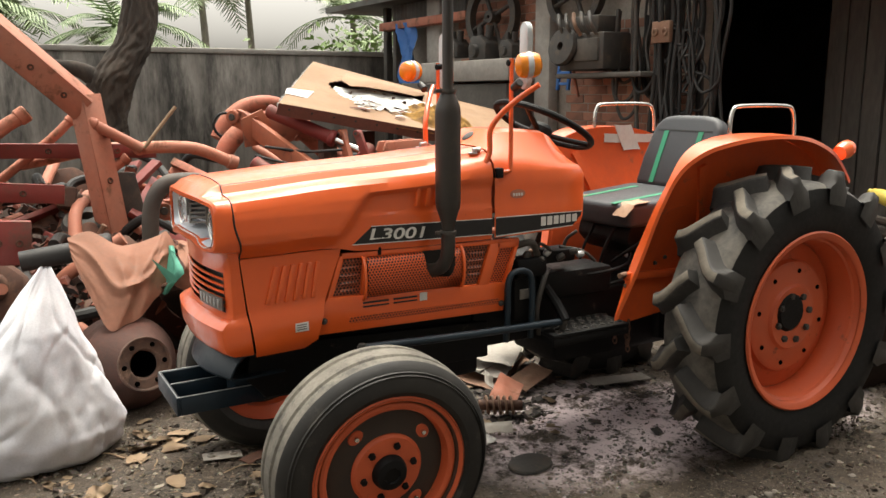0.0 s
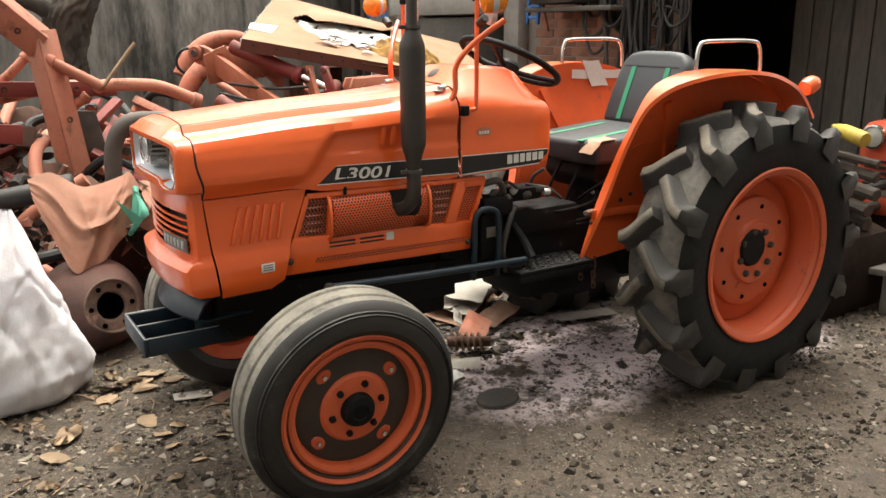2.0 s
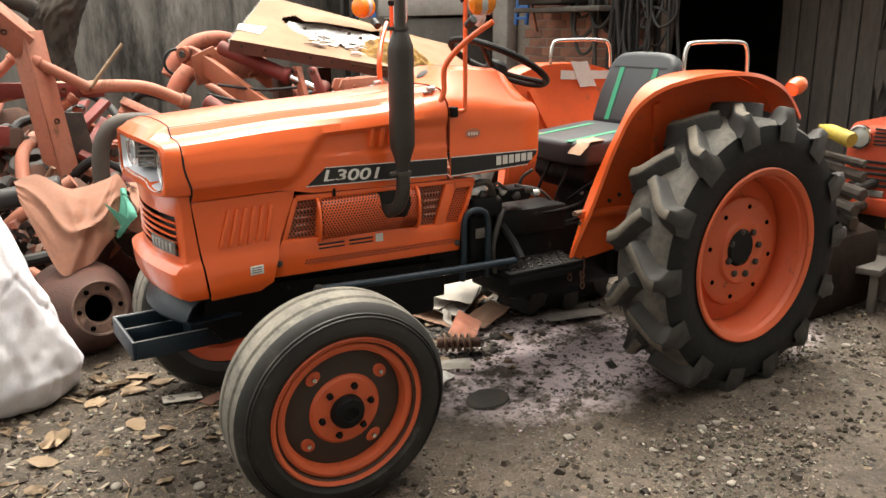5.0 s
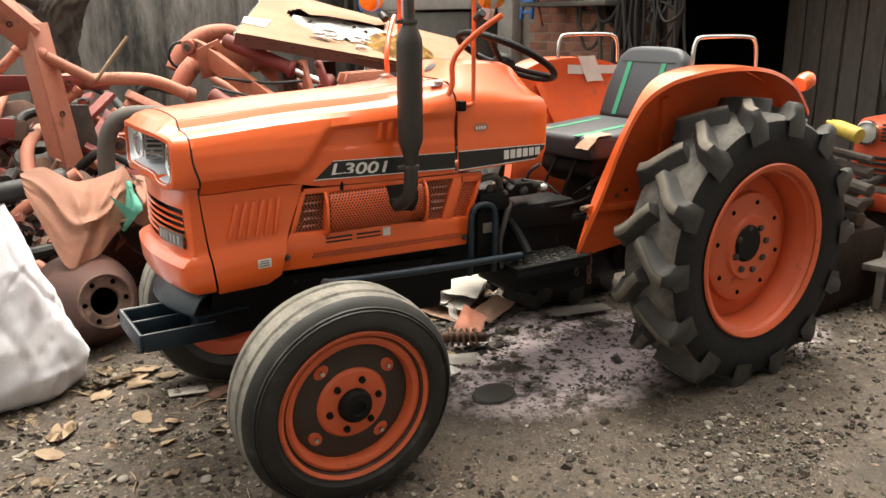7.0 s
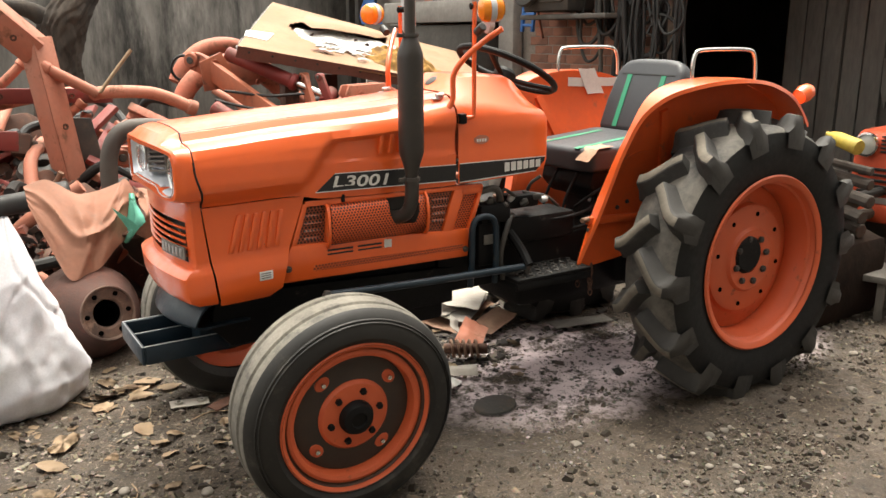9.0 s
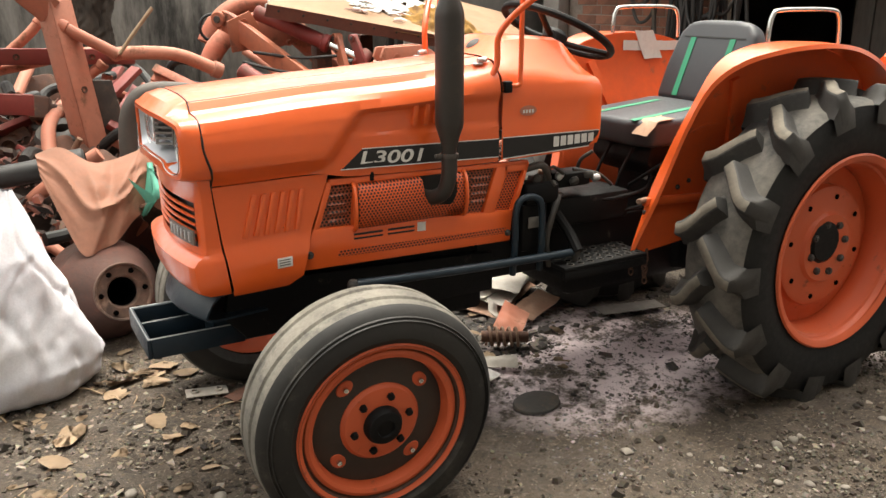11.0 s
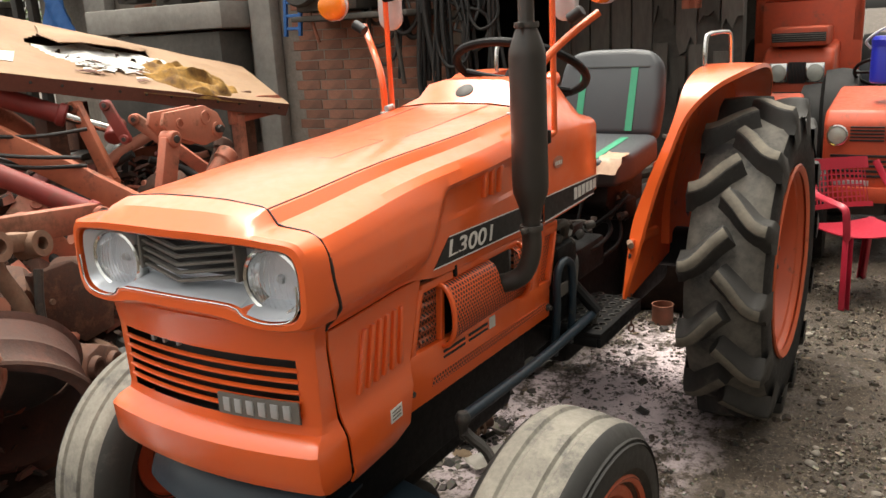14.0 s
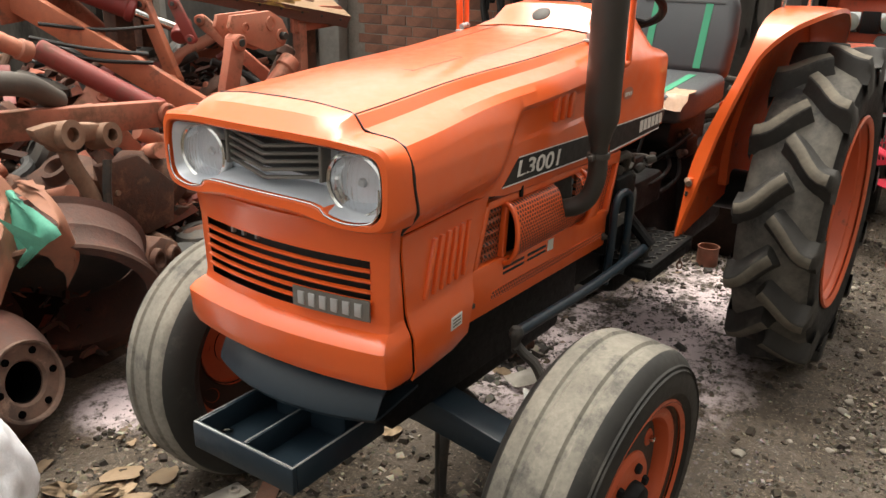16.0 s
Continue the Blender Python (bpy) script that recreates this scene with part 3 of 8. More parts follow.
    # decals on the hood side and the cowl, with the model number in white letters
    for s in (-1, 1):
        y0, y1 = s * 0.2335, s * 0.2362
        bm = bmesh.new()
        prism(bm, [(.070, .892), (.583, .886), (.583, .942), (.135, .946)], y0, y1, "xz")
        d = part("decal", bm, [dark_slot], hood, "black stripe decal with a white edge")
        bm = bmesh.new()
        for z0, z1, xa in ((.888, .8905, .066), (.9425, .945, .133)):
            prism(bm, [(xa, z0 + .0035), (.583, z0 - .0015), (.583, z1 - .0015), (xa + 0.003, z1 + .0035)], y1, y1 + s * 0.0008, "xz")
        part("white_edge", bm, white_m, d)
    return hood


hood = build_hood()


def text_part(words, size, m, mat, parent, depth=0.0008, wide=1.0):
    cu = bpy.data.curves.new("lettering", "FONT")
    cu.body, cu.size, cu.extrude, cu.align_x, cu.align_y = words, size, depth, "CENTER", "CENTER"
    cu.offset, cu.shear = size * 0.016, 0.18
    ob = new("tmp_text", cu)
    dg = bpy.context.evaluated_depsgraph_get()
    me = bpy.data.meshes.new_from_object(ob.evaluated_get(dg))
    bpy.data.objects.remove(ob)
    me.transform(m @ Matrix.Diagonal((wide, 1, 1, 1)))
    me.materials.clear()
    me.materials.append(mat)
    o = new("lettering", me)
    o.parent = parent
    return o


text_part("L3001", 0.050, pose(0.226, -0.2368, 0.9185, 90, 0.9, 0), white_m, hood, wide=1.66)
text_part("L3001", 0.048, pose(0.248, 0.2368, 0.9185, 90, -0.9, 180), white_m, hood, wide=1.45)

# nose housing: a frame round the lamps, and the slotted front below
OUT_B = [(0, 1.100), (.07, 1.099), (.14, 1.092), (.152, 1.086), (.166, 1.066), (.18, 1.062), (.222, 1.058), (.242, 1.048), (.256, 1.02), (.258, .95), (.25, .925), (.235, .905), (.17, .900), (.12, .900), (.07, .900), (0, .900)]
OUT_F = [(0, 1.066), (.07, 1.066), (.14, 1.063), (.155, 1.0615), (.17, 1.060), (.185, 1.058), (.222, 1.053), (.238, 1.045), (.247, 1.02), (.247, .95), (.242, .925), (.225, .908), (.175, .904), (.13, .908), (.07, .915), (0, .915)]
INN_F = [(0, 1.044), (.07, 1.044), (.14, 1.043), (.155, 1.042), (.17, 1.041), (.185, 1.039), (.212, 1.036), (.226, 1.026), (.233, 1.0), (.233, .955), (.228, .935), (.212, .921), (.175, .916), (.140, .924), (.116, .940), (0, .942)]


def rounded(pts, n=3):
    """An outline with n times the points, on a smooth curve through them."""
    return [(q.x, q.y) for q in smooth_path([(y, z, 0) for y, z in pts], n)]


OUT_B, OUT_F, INN_F = rounded(OUT_B), rounded(OUT_F), rounded(INN_F)


def nose_x(y, base, bow=0.026):
    return base - bow * (1 - (abs(y) / 0.25) ** 2)


def build_nose():
    loops = [
        [(HOOD_X0 - 0.004 + 0.02 * smoothstep(1.0, 0.9, z), y, z) for y, z in OUT_B],
        [(nose_x(y, -.318), y * 0.995, lerp(z, zf, 0.35)) for (y, z), (yf, zf) in zip(OUT_B, OUT_F)],
        [(nose_x(y, -.340), y, z) for y, z in OUT_F],
        [(nose_x(y, -.347), lerp(y, yi, 0.3), lerp(z, zi, 0.3)) for (y, z), (yi, zi) in zip(OUT_F, INN_F)],
        [(nose_x(y, -.347), lerp(yo, y, 0.85), lerp(zo, z, 0.85)) for (yo, zo), (y, z) in zip(OUT_F, INN_F)],
        [(nose_x(y, -.343), y, z) for y, z in INN_F],
        [(nose_x(y, -.300, 0.0), y, z) for y, z in INN_F],
    ]
    bm = bmesh.new()
    rows = []
    for lp in loops:
        left = [(x, -y, z) for x, y, z in lp]
        rows.append(left + [(x, y, z) for x, y, z in lp][::-1][1:])
    grid_sheet(bm, rows, 0.0)
    bmesh.ops.remove_doubles(bm, verts=bm.verts, dist=1e-4)
    bmesh.ops.recalc_face_normals(bm, faces=bm.faces)
    nose = part("nose", bm, paint, tractor, "orange nose housing with small paint chips", 26)
    bm = bmesh.new()
    tube(bm, [(-.3675, -.012, 1.046), (-.3655, -.012, 1.062), (-.352, -.011, 1.074), (-.340, -.011, 1.081)], .0007, 5, 4)
    tube(bm, [(-.3678, -.010, 1.047), (-.3672, -.040, 1.046), (-.3655, -.060, 1.048)], .0007, 5, 4)
    part("crease", bm, rust, nose, "fine rusty crease in the nose sheet")
    # silver reflector panel that dishes back towards the lamps
    bm = bmesh.new()
    rows = []
    for f in (0.0, 0.25, 0.55, 0.8, 1.0):
        lp = []
        for y, z in INN_F:
            yy, zz = y * (0.975 - 0.10 * f), lerp(z, 0.985, 0.05 + 0.3 * f)
            lp.append((nose_x(yy, -.338 + 0.034 * f ** 0.7, 0.026 * (1 - f)), yy, zz))
        rows.append([(x, -y, z) for x, y, z in lp] + lp[::-1][1:])
    grid_sheet(bm, rows)
    face = [(-.304, -y * 0.875, lerp(z, .985, .35)) for y, z in INN_F] + [(-.304, y * 0.875, lerp(z, .985, .35)) for y, z in INN_F][::-1][1:-1]
    bm.faces.new([bm.verts.new(q) for q in face])
    part("lamp_surround", bm, silver, nose, "silver plastic lamp surround")
    bm = bmesh.new()
    trim = [(nose_x(y, -.3475), y * .985, lerp(z, .985, .03)) for y, z in INN_F if z < 1.0]
    tube(bm, [(x, -y, z) for x, y, z in trim] + trim[::-1], .0016, 8, smooth=False)
    part("bright_trim", bm, chrome, nose, "thin bright trim round the lamp surround")
    # lamps
    for s in (-1, 1):
        m = pose(-.318, s * 0.168, .976, 0, -90, 0)
        bm = bmesh.new()
        lathe(bm, [(.050, -.012), (.0575, -.012), (.0595, .004), (.057, .010), (.053, .012), (.050, .008)], 40, m)
        lamp = part("headlight", bm, chrome, nose, "round headlight with a ribbed glass lens")
        bm = bmesh.new()
        lathe(bm, [(0, -.040), (.02, -.037), (.036, -.026), (.046, -.010), (.050, .002)], 40, m)
        part("reflector", bm, mirror_m, lamp)
        bm = bmesh.new()
        lathe(bm, [(0, .012), (.006, .010), (.009, .003), (.008, -.006), (.005, -.014)], 16, m @ pose(0, 0, -.018))
        part("bulb", bm, white_plastic, lamp)
        for k in range(9):
            u = lerp(-.038, .038, k / 8)
            h = (.046 ** 2 - u * u) ** .5 * .92
            bm = bmesh.new()
            tube(bm, [m @ Vector((v, u, .0165 - .012 * (u * u + v * v) / .002)) for v in np.linspace(-h, h, 7)], .0010, 6, smooth=False)
            part("lens_rib", bm, lens_glass, lamp).visible_shadow = False
        bm = bmesh.new()
        lathe(bm, [(0, .020), (.02, .0185), (.036, .014), (.047, .008), (.0515, .004), (.0505, .001), (.047, .003), (.036, .009), (.02, .0135), (0, .015)], 40, m)
        part("lens", bm, lens_glass, lamp).visible_shadow = False
    # V-shaped grey slats between the lamps
    bm = bmesh.new()
    box(bm, -.316, -.300, -.103, .103, .972, 1.036, .002)
    core = part("grille_back", bm, dark_slot, nose)
    for k in range(5):
        z = lerp(.977, 1.034, k / 4)
        bm = bmesh.new()
        rows = []
        for y in (-.100, -.05, 0.0, .05, .100):
            x, h = -.352 + abs(y) * 0.26, z - .013 * (1 - abs(y) / .1)
            rows.append([(x + .008, y, h - .0036), (x + .001, y, h - .0036), (x, y, h - .0028), (x, y, h + .0010), (x + .001, y, h + .0018), (x + .008, y, h + .0024)])
        grid_sheet(bm, rows, 0.001)
        part("grille_slat", bm, slat_m, core)
    for s in (-1, 1):
        bm = bmesh.new()
        box(bm, -.331, -.304, s * .100, s * .106, .968, 1.039, .002)
        part("grille_frame", bm, slat_m, core)
    # slotted lower front and chin
    prof = [(.911, -.302, .216), (.903, -.318, .222), (.888, -.311, .212), (.845, -.307, .208), (.842, -.307, .208), (.732, -.305, .206), (.729, -.305, .206), (.716, -.309, .206), (.706, -.330, .214), (.693, -.342, .219), (.640, -.338, .219), (.618, -.328, .216), (.604, -.306, .208)]
    ts = [0.0, .25, .5, .75, .89, .90, 1.0]
    bm = bmesh.new()
    for side in (-1, 1):
        o = bmesh.new()
        grid = []
        for z, xf, hw in prof:
            xs = interp(z, [.604, .734, .903], [-.249, -.263, -.279])
            ys = interp(z, [.595, .62, .70, .725, .87, .903], [.214, .226, .228, .216, .216, .226])
            row = [(xf - 0.030 * (1 - t ** 2) , side * hw * t, z) for t in ts]
            row += [(xf + 0.006, side * (hw + .007), z), (lerp(xf, xs, .5), side * lerp(hw + .008, ys, .6), z), (xs - .002, side * ys, z)]
            grid.append([o.verts.new(q) for q in row])
        for i in range(len(grid) - 1):
            for j in range(len(grid[0]) - 1):
                if i == 4 and j < 4:
                    continue
                o.faces.new((grid[i][j], grid[i][j + 1], grid[i + 1][j + 1], grid[i + 1][j]))
        sheet(bm, o, 0.0)
    bmesh.ops.remove_doubles(bm, verts=bm.verts, dist=1e-4)
    bmesh.ops.recalc_face_normals(bm, faces=bm.faces)
    front = part("front_panel", bm, paint, tractor, "orange slotted front panel and chin", 30)
    for k in range(5):
        z = .7325 + .1095 * (k + 1) / 6
        bm = bmesh.new()
        rows = []
        for j in range(-8, 9):
            y = j / 8 * 0.187
            x = -.308 - 0.030 * (1 - (y / .207) ** 2)
            rows.append([(x + .006, y, z - .0028), (x, y, z - .0030), (x - .002, y, z - .001), (x - .0015, y, z + .0015), (x + .002, y, z + .0030), (x + .006, y, z + .0030)])
        grid_sheet(bm, rows)
        part("front_bar", bm, paint, front)
    bm = bmesh.new()
    box(bm, -.262, -.252, -.205, .205, .60, .885)
    part("radiator_screen", bm, dark_slot, front)
    # dark sheets added so no daylight shows through the slots
    for s in (-1, 1):
        bm = bmesh.new()
        box(bm, -.300, -.262, s * .196, s * .200, .70, .87)
        part("side_baffle", bm, dark_slot, front)
    for y in (.118, .092, .060):
        bm = bmesh.new()
        box(bm, -.318, -.310, y - .003, y + .003, .826, .850, .001)
        part("clip", bm, grey_plate, front, "small pale clip behind the slots")
    # maker's plate without lettering
    bm = bmesh.new()
    rows = [[(-.313 - .030 * (1 - (y / .207) ** 2), y, z) for z in (.739, .775)] for y in np.linspace(-.188, -.046, 7)]
    grid_sheet(bm, rows, -.005)
    plate = part("maker_plate", bm, slat_m, front, "small grey plate with raised marks")
    for k in range(6):
        u = lerp(-.170, -.064, k / 5)
        bm = bmesh.new()
        x = -.313 - .030 * (1 - (u / .207) ** 2)
        box(bm, x - .0075, x - .002, u - .0068, u + .0068, .745, .769, .001)
        part("raised_mark", bm, grey_plate, plate)
    return nose


nose = build_nose()
for s in (-1, 1):
    bm = bmesh.new()
    box(bm, -.129, -.085, s * .2255, s * .2328, .653, .681, .001)
    plate = part("type_plate", bm, white_m, [o for o in tractor.children if o.name.startswith("front_side_panel")][0 if s < 0 else 1], "small grey-white type plate")
    bm = bmesh.new()
    for k in range(3):
        box(bm, -.124, -.092, s * .2326, s * .2333, .659 + k * .007, .662 + k * .007)
    part("print_lines", bm, slat_m, plate)


def flare(ob):
    """Spread a front part sideways, most at the nose, and nudge it forward and up, to fit the camera's view."""
    for one in (ob, *ob.children_recursive):
        for v in one.data.vertices:
            v.co.y *= lerp(1.15, 1.0, smoothstep(-.36, .14, v.co.x))
            v.co.x -= .013 * smoothstep(-.19, -.31, v.co.x)
            v.co.z += .011 * smoothstep(.70, .90, v.co.z) * smoothstep(.35, -.1, v.co.x)


for one in [o for o in tractor.children if o.name.split(".")[0] in ("hood", "nose", "front_panel", "front_side_panel")]:
    flare(one)


# ---- perforated screens: the holes are a fine regular pattern ----
def screen_material(name, base, pitch):
    m = bpy.data.materials.new(name)
    m.use_nodes = True
    n, l = m.node_tree.nodes, m.node_tree.links
    b = n["Principled BSDF"]
    co = n.new("ShaderNodeTexCoord")
    sep = n.new("ShaderNodeSeparateXYZ")
    l.new(co.outputs["Object"], sep.inputs[0])

    def math_node(op, *ins):
        x = n.new("ShaderNodeMath")
        x.operation = op
        for k, v in enumerate(ins):
            if isinstance(v, (int, float)):
                x.inputs[k].default_value = v
            else:
                l.new(v, x.inputs[k])
        return x.outputs[0]

    def lattice(dx, dz):
        u = math_node("SUBTRACT", math_node("FRACT", math_node("ADD", math_node("DIVIDE", sep.outputs[0], pitch), dx)), 0.5)
        v = math_node("SUBTRACT", math_node("FRACT", math_node("ADD", math_node("DIVIDE", sep.outputs[2], pitch * 1.5), dz)), 0.5)
        v = math_node("MULTIPLY", v, 1.5)
        return math_node("ADD", math_node("MULTIPLY", u, u), math_node("MULTIPLY", v, v))
    near = math_node("MINIMUM", lattice(0.0, 0.0), lattice(0.5, 0.5))
    hole = math_node("LESS_THAN", near, 0.095)
    x = n.new("ShaderNodeMix")
    x.data_type = "RGBA"
    l.new(hole, x.inputs[0])
    x.inputs[6].default_value, x.inputs[7].default_value = (*base, 1), (0.008, 0.006, 0.005, 1)
    l.new(x.outputs[2], b.inputs["Base Color"])
    b.inputs["Roughness"].default_value = 0.45
    bp = n.new("ShaderNodeBump")
    bp.invert = True
    bp.inputs["Distance"].default_value = 0.002
    l.new(hole, bp.inputs["Height"])
    l.new(bp.outputs[0], b.inputs["Normal"])
    return m


screen_m = screen_material("perforated_orange_screen", (0.66, 0.10, 0.02), 0.0108)
screen_dark = screen_material("perforated_dusty_screen", (0.36, 0.085, 0.035), 0.0118)


def build_side_panels():
    for s in (-1, 1):
        y0, y1 = s * 0.208, s * 0.226
        bm = bmesh.new()
        prism(bm, [(.034, .856), (.700, .850), (.702, .864), (.040, .874)], y0, y1, "xz", .003)            # top rail
        prism(bm, [(-.052, .625), (.640, .612), (.645, .690), (.652, .712), (-.014, .740), (-.022, .725)], y0, y1, "xz", .004)  # sill
        prism(bm, [(-.014, .738), (.004, .738), (.046, .860), (.030, .868)], y0, y1, "xz", .003)            # front post
        prism(bm, [(.100, .736), (.116, .734), (.126, .860), (.112, .860)], y0, y1, "xz", .003)
        panel = part("engine_side_panel", bm, paint, tractor, "orange engine side panel with perforated screens", 30)
        bm = bmesh.new()
        prism(bm, [(.535, .712), (.578, .710), (.624, .836), (.624, .856), (.585, .856)], y0, y1, "xz", .003)  # rear post
        prism(bm, [(.640, .690), (.655, .700), (.704, .850), (.694, .856), (.640, .712)], y0, y1, "xz", .003)
        prism(bm, [(.612, .834), (.697, .832), (.704, .858), (.612, .858)], y0, y1, "xz", .003)
        part("rear_post", bm, paint, panel, "", 30)
        for pts, mat in (([(.000, .738), (.112, .735), (.120, .858), (.040, .862)], screen_dark), ([(.46, .715), (.545, .712), (.592, .858), (.47, .858)], screen_dark), ([(.570, .708), (.648, .700), (.698, .838), (.618, .840)], screen_m)):
            bm = bmesh.new()
            prism(bm, pts, s * 0.205, s * 0.213, "xz")
            part("screen", bm, mat, panel)
        for px in (0.025, 0.49):
            for k in range(5):
                z = lerp(.752, .848, k / 4)
                bm = bmesh.new()
                tube(bm, [(px + 0.01, s * .213, z), (px + .03 + (z - .75) * .2, s * .2165, z + .001), (px + .058 + (z - .75) * .2, s * .213, z)], .007, 8, 4, flat=0.6)
                part("screen_rib", bm, screen_dark, panel)
        # barrel-shaped screen that bulges out of the side
        bm = bmesh.new()
        rows = []
        for j in range(13):
            a = math.pi * j / 12
            z = lerp(.855, .722, (1 - math.cos(a)) / 2)
            yb = s * (.214 + .042 * math.sin(a) ** 0.8)
            xr = .455 if s > 0 else interp(z, [.722, .755, .775, .80, .855], [.455, .455, .335, .318, .318])
            rows.append([(lerp(.122 - .01 * math.sin(a), xr, i / 10), yb, z) for i in range(11)])
        grid_sheet(bm, rows, 0.003)
        part("barrel_screen", bm, screen_m, panel)
        if s < 0:
            rows = []
            for j in range(13):
                a = math.pi * j / 12
                z = lerp(.855, .722, (1 - math.cos(a)) / 2)
                yb = s * (.214 + .042 * math.sin(a) ** 0.8)
                xl = interp(z, [.722, .755, .775, .80, .855], [.40, .40, .418, .428, .432])
                rows.append([(lerp(xl, .462, i / 4), yb, z) for i in range(5)])
            bm = bmesh.new()
            grid_sheet(bm, rows, 0.003)
            part("barrel_screen", bm, screen_m, panel)
        if s < 0:
            # black sheet stands in for the shade behind the elbow opening
            bm = bmesh.new()
            box(bm, .30, .455, -.206, -.198, .722, .856)
            part("dark_recess", bm, dark_slot, panel)
        for xa in (.108, .465):
            bm = bmesh.new()
            pts = []
            for j in range(13):
                a = math.pi * j / 12
                pts.append((xa - .008 * math.sin(a), s * (.216 + .046 * math.sin(a) ** 0.8), lerp(.857, .720, (1 - math.cos(a)) / 2)))
            tube(bm, pts, .006, 8, 2)
            part("barrel_rim", bm, paint, panel)
        for x0, x1, z0, z1 in ((.105, .195, .706, .712), (.105, .195, .694, .699), (.212, .298, .705, .711), (.212, .298, .693, .698)):
            bm = bmesh.new()
            prism(bm, [(x0, z0), (x1, z0 - .001), (x1, z1 - .001), (x0, z1)], s * .2255, s * .2275, "xz")
            part("slot", bm, dark_slot, panel)
        bm = bmesh.new()
        prism(bm, [(.055, .650), (.615, .640), (.620, .658), (.058, .668)], s * .2255, s * .2272, "xz")
        part("low_screen", bm, screen_m, panel)
        bm = bmesh.new()
        prism(bm, [(.308, .690), (.335, .689), (.335, .716), (.308, .717)], s * .2255, s * .2275, "xz")
        part("sticker", bm, white_m, panel)
        for bx, bz in ((-.028, .668), (.628, .640)):
            bm = bmesh.new()
            lathe(bm, [(0, .012), (.006, .012), (.007, .004), (.011, .003), (.011, 0)], 12, pose(bx, s * .226, bz, 90 if s < 0 else -90))
            part("bolt", bm, iron, panel)
        bm = bmesh.new()
        box(bm, .158, .170, s * .226, s * .232, .858, .888, .002)
        part("latch", bm, black, panel)
    bm = bmesh.new()
    box(bm, -.128, -.078, -.2350, -.2290, .640, .668, .001)
    plate = part("type_plate", bm, white_m, tractor, "small worn white type plate")
    for k in range(4):
        bm = bmesh.new()
        box(bm, -.121, -.085 - .006 * (k % 2), -.2356, -.2348, .6455 + k * .006, .6466 + k * .006)
        part("print_bar", bm, slat_m, plate)


build_side_panels()


